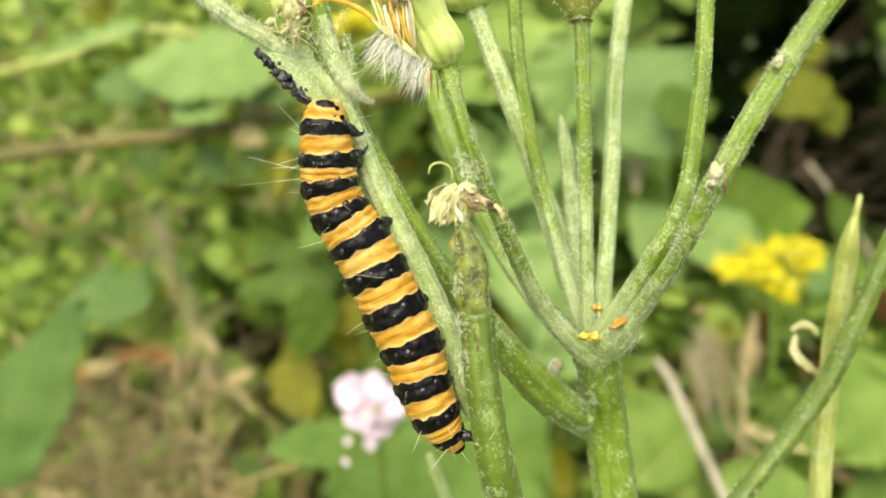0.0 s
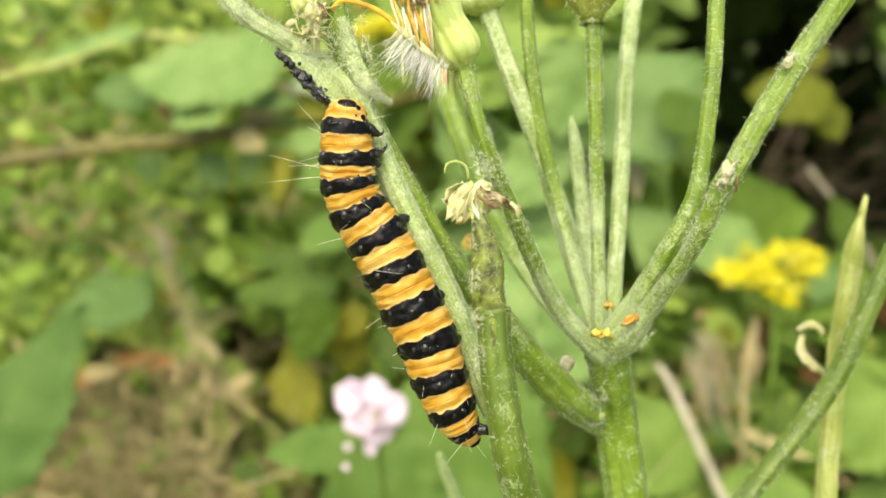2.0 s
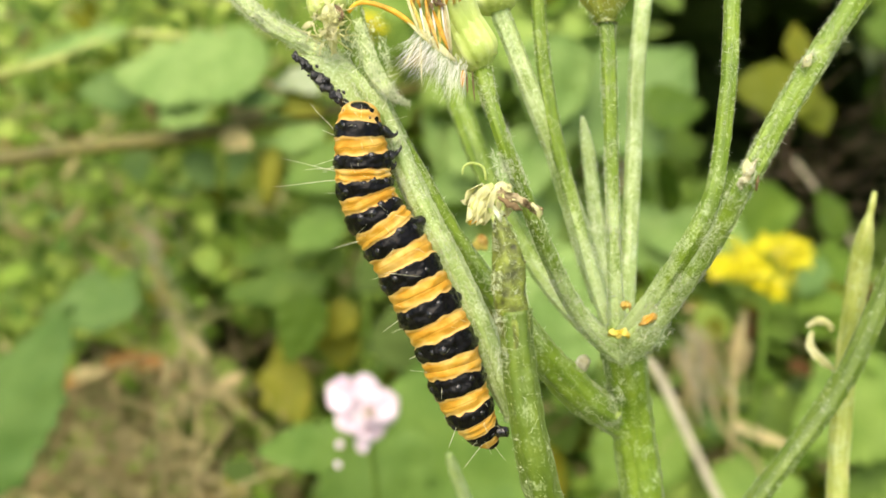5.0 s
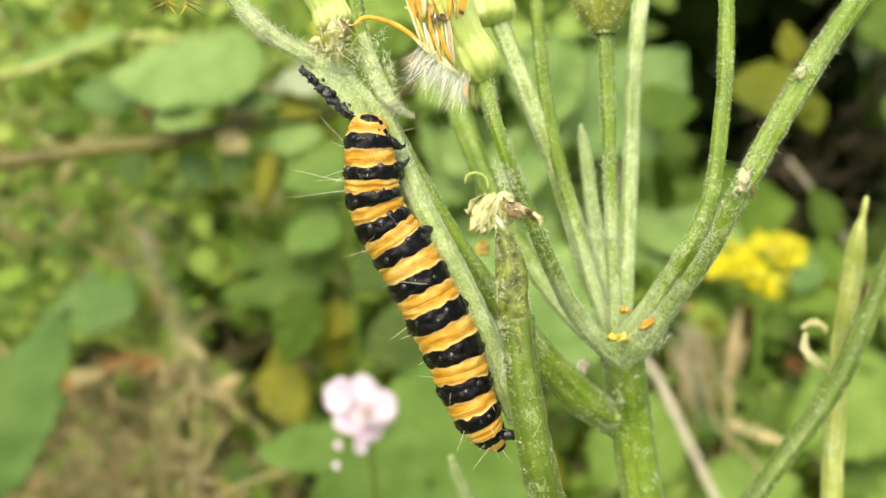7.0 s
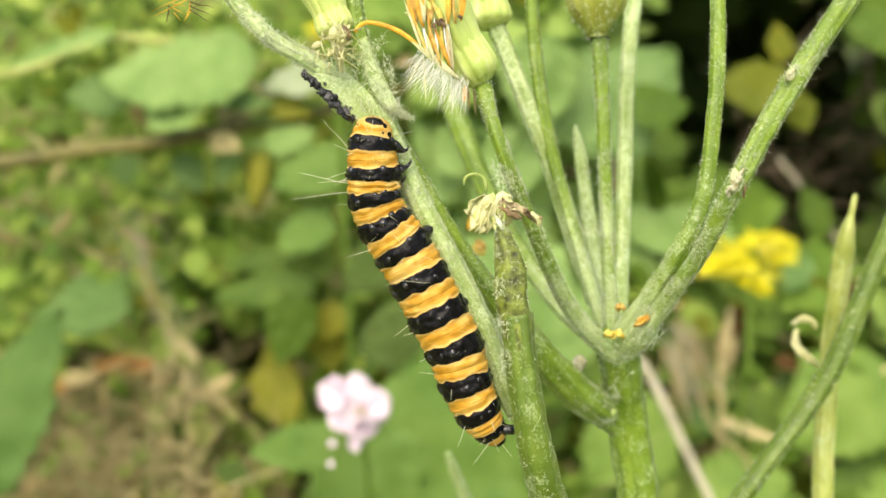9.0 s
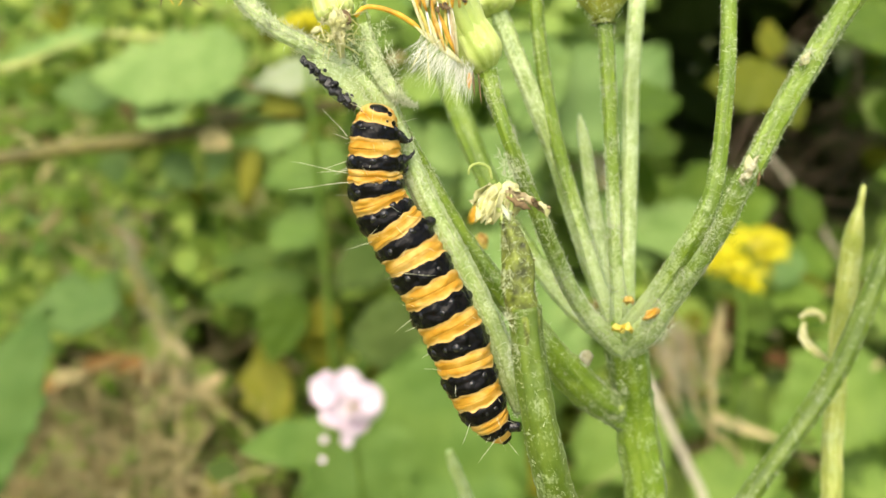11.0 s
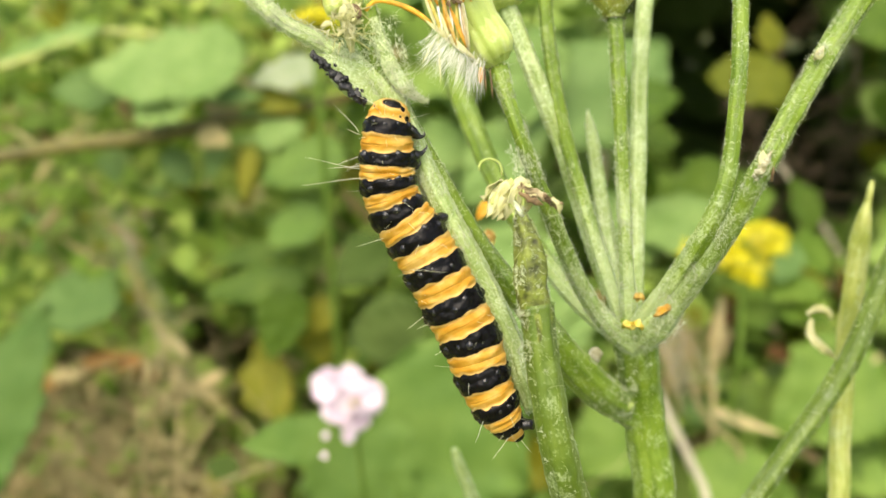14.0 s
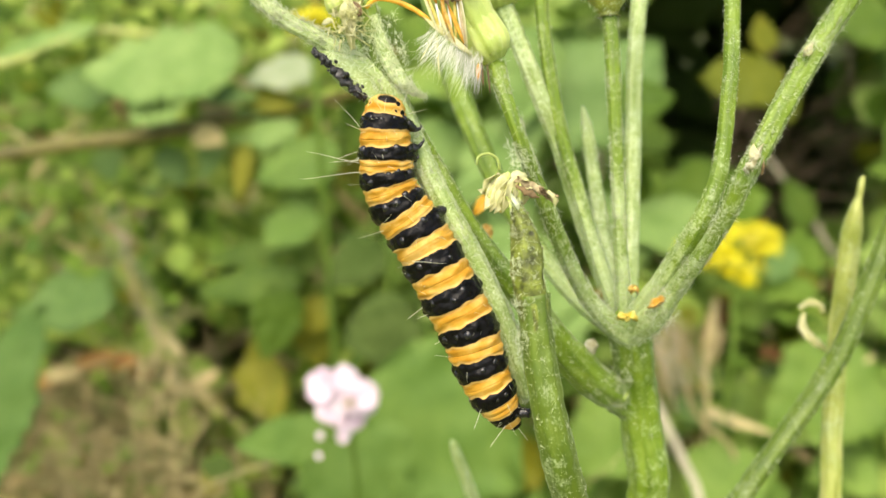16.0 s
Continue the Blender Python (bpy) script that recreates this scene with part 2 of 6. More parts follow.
def leaf_material(name, dark, mid, light, through_share=0.35, gloss=0.55, rings=900.0, single=False):
    m, nodes, links, shader = material(name)
    ob = nodes.new("ShaderNodeTexCoord").outputs["Object"]
    island = nodes.new("ShaderNodeObjectInfo").outputs["Random"] if single else nodes.new("ShaderNodeNewGeometry").outputs["Random Per Island"]
    base = ramp(nodes, links, island, (0.05, dark), (0.45, mid), (0.95, light))
    broad = noise_of(nodes, links, ob, 70.0, 3.0)
    base = mix(nodes, links, 1.0, base, ramp(nodes, links, broad, (0.35, (0.8, 0.85, 0.7)), (0.68, (1.2, 1.12, 1.1))), "MULTIPLY")
    fine = noise_of(nodes, links, ob, rings, 4.0)
    base = mix(nodes, links, 1.0, base, ramp(nodes, links, fine, (0.3, (0.85, 0.88, 0.8)), (0.7, (1.12, 1.1, 1.1))), "MULTIPLY")
    links.new(base, shader.inputs["Base Color"])
    shader.inputs["Roughness"].default_value = gloss
    shader.inputs["Specular IOR Level"].default_value = 0.22
    bump(nodes, links, fine, 0.4, 0.0006, shader)
    see_through(m, through_share, base)
    return m


def plain_material(name, a, b, scale, roughness=0.6, height=0.0002, through_share=0.0, stretch=(1, 1, 1)):
    """Two-tone mottled surface with fine relief."""
    m, nodes, links, shader = material(name)
    ob = nodes.new("ShaderNodeTexCoord").outputs["Object"]
    v = stretched(nodes, links, ob, *stretch)
    n = noise_of(nodes, links, v, scale, 4.0, 0.6)
    big = noise_of(nodes, links, v, scale * 0.17, 2.0)
    c = ramp(nodes, links, n, (0.32, a), (0.68, b))
    c = mix(nodes, links, 1.0, c, ramp(nodes, links, big, (0.35, (0.8, 0.8, 0.8)), (0.65, (1.15, 1.15, 1.15))), "MULTIPLY")
    links.new(c, shader.inputs["Base Color"])
    shader.inputs["Roughness"].default_value = roughness
    bump(nodes, links, n, 0.6, height, shader)
    if through_share:
        see_through(m, through_share, c)
    return m


STEM_DARK = stem_material("dark green ragwort stem", (0.062, 0.105, 0.005), (0.09, 0.145, 0.008), (0.13, 0.19, 0.018), 0.006)
STEM = stem_material("ragwort stem", (0.095, 0.16, 0.007), (0.14, 0.225, 0.011), (0.20, 0.29, 0.030), 0.016)
STEM_FOOT = stem_material("ragwort stem, woolly at its foot", (0.095, 0.16, 0.007), (0.14, 0.225, 0.011), (0.20, 0.29, 0.030), 0.016, 0.13)
STEM_WOOLLY = stem_material("woolly ragwort stem", (0.18, 0.265, 0.055), (0.27, 0.36, 0.11), (0.44, 0.51, 0.27), 0.06)
WOOL = plain_material("white plant wool", (0.74, 0.80, 0.56), (0.87, 0.90, 0.74), 900.0, 0.8, 0.0, 0.5)
BRACT = stem_material("yellow-green bract", (0.34, 0.43, 0.08), (0.48, 0.56, 0.17), (0.66, 0.70, 0.36), 0.0)
PALE_BRACT = plain_material("faded bract", (0.60, 0.60, 0.24), (0.80, 0.77, 0.48), 1500.0, 0.6, 0.0001, 0.3)
OLIVE = stem_material("olive-brown bract", (0.19, 0.18, 0.02), (0.28, 0.31, 0.045), (0.40, 0.43, 0.13), 0.02)
BITTEN_STEM = plain_material("browned stem skin", (0.028, 0.032, 0.004), (0.22, 0.27, 0.035), 1300.0, 0.6, 0.0004)
OLIVE_PALE = stem_material("faded olive stem", (0.22, 0.25, 0.04), (0.32, 0.36, 0.08), (0.48, 0.48, 0.18), 0.02)
BITTEN = plain_material("browned bite edge", (0.045, 0.036, 0.010), (0.22, 0.20, 0.05), 1800.0, 0.8, 0.0003)
TAN_BRACT = plain_material("dry tan bract", (0.17, 0.11, 0.04), (0.62, 0.52, 0.29), 1800.0, 0.8, 0.0003, 0.15)
SCAR = plain_material("whitish scar", (0.30, 0.27, 0.12), (0.66, 0.64, 0.46), 2200.0, 0.85, 0.0003)
FADED_FLORET = plain_material("faded floret", (0.50, 0.27, 0.04), (0.74, 0.54, 0.16), 2400.0, 0.6, 0.0002, 0.3)
PALE_FLORET = plain_material("pale yellow floret", (0.66, 0.52, 0.06), (0.82, 0.72, 0.24), 2400.0, 0.6, 0.0002, 0.3)
DRY = plain_material("withered brown bract", (0.04, 0.024, 0.009), (0.20, 0.13, 0.055), 1600.0, 0.8, 0.0002)
PAPPUS = plain_material("white seed down", (0.88, 0.86, 0.78), (0.93, 0.92, 0.86), 1200.0, 0.7, 0.0, 0.12)
ORANGE = plain_material("orange floret", (0.62, 0.30, 0.02), (0.85, 0.52, 0.05), 1500.0, 0.55, 0.0001, 0.3)
BLACK_LEAF = plain_material("blackened leaf", (0.004, 0.004, 0.005), (0.022, 0.021, 0.022), 1800.0, 0.3, 0.0004)
BRAMBLE_LEAF = leaf_material("bramble leaf", (0.09, 0.16, 0.025), (0.15, 0.26, 0.045), (0.24, 0.35, 0.085))
# lighter copies of the bramble leaf: sunlight put into the colour
THICKET_LEAF = leaf_material("bramble leaf lightened for sun", (0.12, 0.21, 0.03), (0.20, 0.32, 0.065), (0.29, 0.41, 0.115))
ONE_LEAF = leaf_material("bramble leaf lightened for sun, single", (0.12, 0.21, 0.03), (0.20, 0.32, 0.065), (0.29, 0.41, 0.115), single=True)
PALE_LEAF = leaf_material("pale underside of a leaf", (0.12, 0.225, 0.065), (0.16, 0.275, 0.085), (0.20, 0.31, 0.11))
YELLOW_LEAF = leaf_material("yellowing leaf", (0.13, 0.15, 0.012), (0.18, 0.195, 0.015), (0.24, 0.24, 0.022))
OLIVE_LEAF = leaf_material("olive-yellow leaf", (0.085, 0.115, 0.008), (0.125, 0.155, 0.011), (0.165, 0.195, 0.016))
LIGHT_LEAF = leaf_material("light green leaf", (0.175, 0.295, 0.085), (0.215, 0.345, 0.105), (0.255, 0.385, 0.13))
SILVER_LEAF = leaf_material("whitish leaf underside", (0.31, 0.38, 0.25), (0.36, 0.43, 0.29), (0.41, 0.47, 0.34))
SMALL_LEAF = leaf_material("small hedge-bottom leaf", (0.08, 0.155, 0.02), (0.215, 0.345, 0.055), (0.37, 0.48, 0.11), 0.4)
ONE_SMALL_LEAF = leaf_material("small hedge-bottom leaf, single", (0.08, 0.155, 0.02), (0.215, 0.345, 0.055), (0.37, 0.48, 0.11), 0.4, single=True)
LITTER_LEAF = leaf_material("bleached litter", (0.30, 0.24, 0.11), (0.48, 0.40, 0.20), (0.62, 0.54, 0.30), 0.25, 0.8)
RUST_LEAF = leaf_material("rust-brown dead leaf", (0.09, 0.045, 0.015), (0.20, 0.10, 0.03), (0.34, 0.19, 0.06), 0.2, 0.8)
DRY_GRASS = plain_material("dry grass", (0.36, 0.29, 0.12), (0.62, 0.53, 0.27), 260.0, 0.8, 0.0003, 0.15)
STRAW = plain_material("bleached straw", (0.38, 0.35, 0.23), (0.58, 0.53, 0.38), 300.0, 0.8, 0.0003, 0.1)
TWIG = plain_material("brown-green cane", (0.075, 0.070, 0.010), (0.165, 0.142, 0.030), 160.0, 0.6, 0.0004)
DEAD_TWIG = plain_material("dead brown twig", (0.07, 0.05, 0.03), (0.21, 0.15, 0.09), 160.0, 0.8, 0.0004)
PETAL = plain_material("pale pink petal", (0.76, 0.58, 0.68), (0.87, 0.80, 0.84), 200.0, 0.6, 0.0002, 0.35)
YELLOW = plain_material("yellow ray floret", (0.56, 0.49, 0.012), (0.76, 0.71, 0.03), 300.0, 0.5, 0.0002, 0.3)
# hedge foliage; on the bramble this dark colour stands for shade
HEDGE_SHADE_LEAF = leaf_material("dark leaf for the hedge and for shaded gaps", (0.045, 0.07, 0.018), (0.065, 0.105, 0.026), (0.095, 0.145, 0.038), 0.2, 0.95)
TAN_LEAF = leaf_material("dead tan leaf", (0.19, 0.135, 0.06), (0.40, 0.32, 0.17), (0.56, 0.48, 0.28), 0.25, 0.8)
MID_LEAF = leaf_material("green bramble leaf", (0.10, 0.20, 0.036), (0.13, 0.235, 0.046), (0.16, 0.265, 0.058))
DARK_LEAF = leaf_material("dark green leaf", (0.05, 0.10, 0.012), (0.08, 0.15, 0.018), (0.11, 0.19, 0.025))
TEAL_LEAF = leaf_material("grey-green leaf", (0.065, 0.14, 0.035), (0.105, 0.20, 0.052), (0.15, 0.25, 0.07))


def ground_material():
    m, nodes, links, shader = material("soil, litter and short grass")
    ob = nodes.new("ShaderNodeTexCoord").outputs["Object"]
    crumbs = noise_of(nodes, links, ob, 90.0, 5.0, 0.65)
    patches = noise_of(nodes, links, ob, 1.7, 5.0, 0.6)
    soil = ramp(nodes, links, crumbs, (0.3, (0.03, 0.023, 0.012)), (0.7, (0.13, 0.10, 0.05)))
    tufts = noise_of(nodes, links, ob, 24.0, 4.0, 0.6)
    grass = ramp(nodes, links, tufts, (0.3, (0.06, 0.09, 0.015)), (0.46, (0.16, 0.22, 0.04)), (0.58, (0.30, 0.31, 0.11)), (0.72, (0.38, 0.32, 0.17)))
    grass = mix(nodes, links, 1.0, grass, ramp(nodes, links, crumbs, (0.3, (0.7, 0.7, 0.7)), (0.7, (1.2, 1.2, 1.2))), "MULTIPLY")
    links.new(mix(nodes, links, ramp(nodes, links, patches, (0.36, (0, 0, 0)), (0.5, (1, 1, 1))), soil, grass), shader.inputs["Base Color"])
    shader.inputs["Roughness"].default_value = 0.95
    bump(nodes, links, crumbs, 0.8, 0.004, shader)
    return m


SOIL = ground_material()


# ---- mesh helpers ----
def part(name, shape, mat, parent, label="", category="", kind=""):
    """Links (vertices in world metres, faces, uv) as one mesh object under a thing or a part."""
    verts, faces, uv = shape
    home = parent.matrix_world.translation if parent else Vector()
    if parent and parent.parent:
        home = parent.parent.matrix_world.translation
    me = bpy.data.meshes.new(name)
    me.from_pydata([Vector(v) - home for v in verts], [], faces)
    me.polygons.foreach_set("use_smooth", [True] * len(me.polygons))
    if uv:
        layer = me.uv_layers.new(name="UVMap")
        layer.data.foreach_set("uv", [c for face in uv for pair in face for c in pair])
    for one in (mat if isinstance(mat, (list, tuple)) else (mat,)):
        me.materials.append(one)
    ob = new(name, me)
    ob.parent = parent
    return tagged(ob, label, category, "", kind)


def thing(name, place, label, category, group="", kind=""):
    ob = new(name)
    ob.empty_display_size = 0.01
    ob.location = place
    ob.matrix_world = Matrix.Translation(place)
    return tagged(ob, label, category, group, kind)


def joined(*shapes):
    verts, faces, uv = [], [], []
    for v, f, u in shapes:
        n = len(verts)
        verts += v
        faces += [tuple(i + n for i in face) for face in f]
        uv += u if u else [[(0, 0)] * len(face) for face in f]
    return verts, faces, uv


def glide(a, b, c, d, t):
    """A point between b and c on a smooth curve through a, b, c and d, whatever their spacing."""
    ab, bc, cd = (np.linalg.norm((v - u)[:3]) + 1e-9 for u, v in ((a, b), (b, c), (c, d)))
    m, n = (c - a) * bc / (ab + bc), (d - b) * bc / (bc + cd)
    return (2 * t**3 - 3 * t**2 + 1) * b + (t**3 - 2 * t**2 + t) * m + (3 * t**2 - 2 * t**3) * c + (t**3 - t**2) * n


def curve_through(rows, step):
    """Points with radius on a smooth curve through rows of (right, up, away, radius)."""
    p = [np.array([*mm(r[:3]), r[3] * 0.001]) for r in rows]
    p = [2 * p[0] - p[1], *p, 2 * p[-1] - p[-2]]
    out = []
    for a, b, c, d in zip(p, p[1:], p[2:], p[3:]):
        n = max(2, int(np.linalg.norm((c - b)[:3]) / (step * 0.001)))
        for k in range(n):
            t = k / n
            out.append(glide(a, b, c, d, t))
    out.append(p[-2])
    return out


def frames_along(points):
    """For each point of a curve: tangent and two axes across it, turned as little as possible."""
    pos = [Vector(q[:3]) for q in points]
    tangents = [(pos[min(i + 1, len(pos) - 1)] - pos[max(i - 1, 0)]).normalized() for i in range(len(pos))]
    side = tangents[0].cross(AWAY)
    side = (side if side.length > 1e-3 else tangents[0].cross(UP)).normalized()
    out = []
    for t in tangents:
        side = (side - t * side.dot(t)).normalized()
        out.append((t, side, t.cross(side)))
    return pos, out


def sweep(rows, ring=14, step=0.8, ribs=0, rib=0.0, lump=0.0, lump_size=1.5, flat=1.0, jag=0.0, seed=0):
    """A tapering tube through rows; ribs run along it, lumps roughen it."""
    points = curve_through(rows, step)
    pos, axes = frames_along(points)
    verts, faces, uv = [], [], []
    along = 0.0
    runs = []
    for i, (q, (t, s, b)) in enumerate(zip(points, axes)):
        if i:
            along += (pos[i] - pos[i - 1]).length * 1000
        runs.append(along)
        for j in range(ring):
            a = 2 * math.pi * j / ring
            r = max(q[3], 2e-6) * (1 + rib * math.cos(ribs * a + 0.4 * math.sin(along * 0.3 + seed)))
            d = s * math.cos(a) + b * math.sin(a) * flat
            if lump:
                r *= 1 + lump * noise.noise((pos[i] + d * q[3]) * (1000 / lump_size) + Vector((seed * 7.3, 0, 0)))
            v = pos[i] + d * r
            if jag and i in (0, len(points) - 1):
                v += t * jag * 0.001 * noise.noise(Vector((a * 2.2, seed, 3.3)))
            verts.append(v)
    for i in range(len(points) - 1):
        for j in range(ring):
            k = (j + 1) % ring
            faces.append((i * ring + j, i * ring + k, (i + 1) * ring + k, (i + 1) * ring + j))
            uv.append([(j / ring, runs[i]), ((j + 1) / ring, runs[i]), ((j + 1) / ring, runs[i + 1]), (j / ring, runs[i + 1])])
    faces.append(tuple(range(ring - 1, -1, -1)))
    uv.append([(0.5, 0)] * ring)
    n = len(verts) - ring
    faces.append(tuple(range(n, n + ring)))
    uv.append([(0.5, along)] * ring)
    return verts, faces, uv


def fibre(a, b, bend, thick, segments=3):
    """A fine tapering hair from a to b (world metres), bowed by bend."""
    a, b = Vector(a), Vector(b)
    t = (b - a).normalized()
    s = t.cross(Vector((0.3, 0.5, 0.8))).normalized()
    c = t.cross(s)
    verts, faces = [], []
    for i in range(segments):
        f = i / segments
        p = a.lerp(b, f) + bend * math.sin(math.pi * f * 0.5) ** 2 * 1.0
        r = thick * (1 - 0.6 * f)
        verts += [p + (s * math.cos(w) + c * math.sin(w)) * r for w in (0, 2.094, 4.189)]
    verts.append(b + bend)
    for i in range(segments - 1):
        for j in range(3):
            k = (j + 1) % 3
            faces.append((i * 3 + j, i * 3 + k, i * 3 + 3 + k, i * 3 + 3 + j))
    n = (segments - 1) * 3
    faces += [(n, n + 1, n + 3), (n + 1, n + 2, n + 3), (n + 2, n, n + 3)]
    return verts, faces, None


def curly_hair(root, way, size, thick, rng, segments=4):
    """A fine tapering hair that winds as it leaves its root."""
    s = way.cross(Vector((0.3, 0.5, 0.8))).normalized()
    c = way.cross(s)
    turn, start, swing = rng.uniform(2.0, 6.0), rng.uniform(0, 6.283), size * rng.uniform(0.08, 0.26)
    verts, faces = [], []
    for i in range(segments + 1):
        f = i / segments
        w = start + turn * f
        p = root + way * (size * f) + (s * (math.cos(w) - math.cos(start)) + c * (math.sin(w) - math.sin(start))) * swing * f
        if i == segments:
            verts.append(p)
            break
        r = thick * (1 - 0.65 * f)
        verts += [p + (s * math.cos(q) + c * math.sin(q)) * r for q in (0, 2.094, 4.189)]
    for i in range(segments - 1):
        for j in range(3):
            k = (j + 1) % 3
            faces.append((i * 3 + j, i * 3 + k, i * 3 + 3 + k, i * 3 + 3 + j))
    n = (segments - 1) * 3
    faces += [(n, n + 1, n + 3), (n + 1, n + 2, n + 3), (n + 2, n, n + 3)]
    return verts, faces, None


def wool_on(rows, count, length, rng, thick=0.015, lie=1.0):
    """Cobwebby wool: clumps of matted, curling hairs lying on a stem, and many short ones that stand off it."""
    points = curve_through(rows, 0.5)
    pos, axes = frames_along(points)
    shapes = []
    while len(shapes) < count * 5.5:
        i = rng.randrange(len(pos))
        t, s, b = axes[i]
        a = rng.uniform(0, 2 * math.pi)
        out = s * math.cos(a) + b * math.sin(a)
        root = pos[i] + (axes[i][0] * rng.uniform(-0.25, 0.25)) * 0.001 + out * points[i][3] * 0.97
        matted = rng.random() < 0.42
        if noise.noise(root * 650) < rng.uniform(-0.5, 0.5):
            continue
        rise = rng.uniform(0.05, 0.3) if matted else rng.uniform(0.3, 1.1)
        way = (out * rise + t * rng.uniform(-lie, lie) + out.cross(t) * rng.uniform(-lie, lie)).normalized()
        size = length * rng.choice((0.4, 0.6, 0.8, 1.1)) * rng.uniform(0.6, 1.2) * (0.001 if matted else 0.0008)
        shapes.append(curly_hair(root, way, size, thick * 0.001 * rng.uniform(0.5, 1.15), rng))
        # a flock of shorter hairs round it
        for _ in range(rng.choice((0, 0, 3, 6)) if matted else rng.choice((0, 0, 0, 3))):
            q = root + (t * rng.gauss(0, 0.07) + out.cross(t) * rng.gauss(0, 0.07)) * 0.001
            turn = (way + out * rng.uniform(0, 0.7) + t * rng.uniform(-0.6, 0.6) + out.cross(t) * rng.uniform(-0.6, 0.6)).normalized()
            shapes.append(curly_hair(q, turn, size * rng.uniform(0.3, 0.7), thick * 0.001 * rng.uniform(0.6, 1.2), rng, 2))
    return joined(*shapes)


def stem(rows, mat, parent, wool=0, length=0.5, name="stem", label="", ribs=8, rib=0.075, seed=1, jag=0.0, lump=0.09, flat=1.0, ring=28):
    ob = part(name, sweep(rows, ring, 0.3, ribs, rib, lump, 0.7, flat, jag, seed), mat, parent, label)
    if wool and not (parent and parent.parent):
        part("wool", wool_on(rows, wool * 2.1, length, random.Random(seed), 0.0145), WOOL, ob, "fine white hairs")
    return ob


def blade(base, tip, width, facing, rows=8, cols=4, cup=0.15, serrate=0.0, droop=0.0, fold=0.0, point=1.0, wave=0.0, seed=0, thick=0.0):
    """A leaf, bract or petal from base to tip (world metres), its upper side towards facing."""
    base, tip = Vector(base), Vector(tip)
    t = (tip - base)
    size = t.length
    t.normalize()
    n = (Vector(facing) - t * Vector(facing).dot(t)).normalized()
    s = t.cross(n)
    verts, faces = [], []
    for i in range(rows + 1):
        f = i / rows
        w = math.sin(math.pi * min(1.0, f * 0.92 + 0.05)) ** 0.75 * (1 - f) ** (0.28 * point) * width * 0.62
        if serrate:
            # ovate: broadest near the stalk, drawn out into a point
            w = 1.95 * (f + 0.012) ** 0.55 * max(0.0, 1 - f) ** 0.95 * width * 0.62
            w *= 1 + serrate * (1.6 if i % 2 else -1.2)
        for j in range(-cols, cols + 1):
            g = j / cols
            lobe = 1 + 4.5 * serrate * noise.noise(Vector((f * 5.3, 7.1 if g > 0 else 2.3, seed * 1.7)))
            q = base + t * (size * (f + serrate * 0.25 * abs(g) * (1 - f))) + s * (w * g * lobe)
            up = cup * w * g * g - fold * w * abs(g) - droop * size * f * f
            up += wave * width * noise.noise(Vector((f * 2.7, g * 1.9, seed * 3.1)))
            up += 0.03 * width * math.sin(f * 26 - abs(g) * 5) * (1 if serrate else 0) * abs(g)
            verts.append(q + n * up)
    m = 2 * cols + 1
    for i in range(rows):
        for j in range(m - 1):
            faces.append((i * m + j, i * m + j + 1, (i + 1) * m + j + 1, (i + 1) * m + j))
    if thick:
        k = len(verts)
        verts += [v - n * thick for v in verts]
        faces += [tuple(reversed([i + k for i in face])) for face in faces]
        rim = [j for j in range(m)] + [i * m + m - 1 for i in range(1, rows + 1)] + [rows * m + j for j in range(m - 2, -1, -1)] + [i * m for i in range(rows - 1, 0, -1)]
        faces += [(a, a + k, b + k, b) for a, b in zip(rim, rim[1:] + rim[:1])]
    return verts, faces, None


# ---- ground ----
def soil_height(x, y):
    """A low hedge bank rises behind the thicket, with a pit added to darken a shaded leaf gap, but for a hollow under
    the hedge; elsewhere the soil is nearly flat.
    """
    near = max(0.0, 1 - math.hypot(x, y) / 6)
    rise = min(1.0, max(0.0, (y - 0.56) / 0.5))
    side = min(1.0, max(0.0, (0.10 - x) / 0.2)) if x < 1.2 else min(1.0, (x - 1.2) / 0.5)
    end = min(1.0, max(0.0, (9 - abs(x)) / 4)) * min(1.0, max(0.0, (6 - y) / 2))
    pit = 0.10 * math.exp(-(((x + 0.145) / 0.035) ** 2 + ((y - 0.62) / 0.06) ** 2))
    return near * 0.03 * noise.noise(Vector((x * 6, y * 6, 0))) + 0.42 * rise * rise * (3 - 2 * rise) * side * end - pit


def make_ground():
    n = 130
    verts, faces = [], []
    for i in range(n + 1):
        for j in range(n + 1):
            # finer near the thicket, out to the horizon
            x = math.copysign(abs(2 * j / n - 1) ** 5 * 1500 + abs(2 * j / n - 1) * 1.2, j - n / 2)
            y = math.copysign(abs(2 * i / n - 1) ** 5 * 1500 + abs(2 * i / n - 1) * 1.2, i - n / 2) + 0.5
            verts.append((x, y, soil_height(x, y)))
    for i in range(n):
        for j in range(n):
            a = i * (n + 1) + j
            faces.append((a, a + 1, a + n + 2, a + n + 1))
    part("ground", (verts, faces, None), SOIL, None, "dark soil strewn with leaf litter", "ground", "structure")


make_ground()


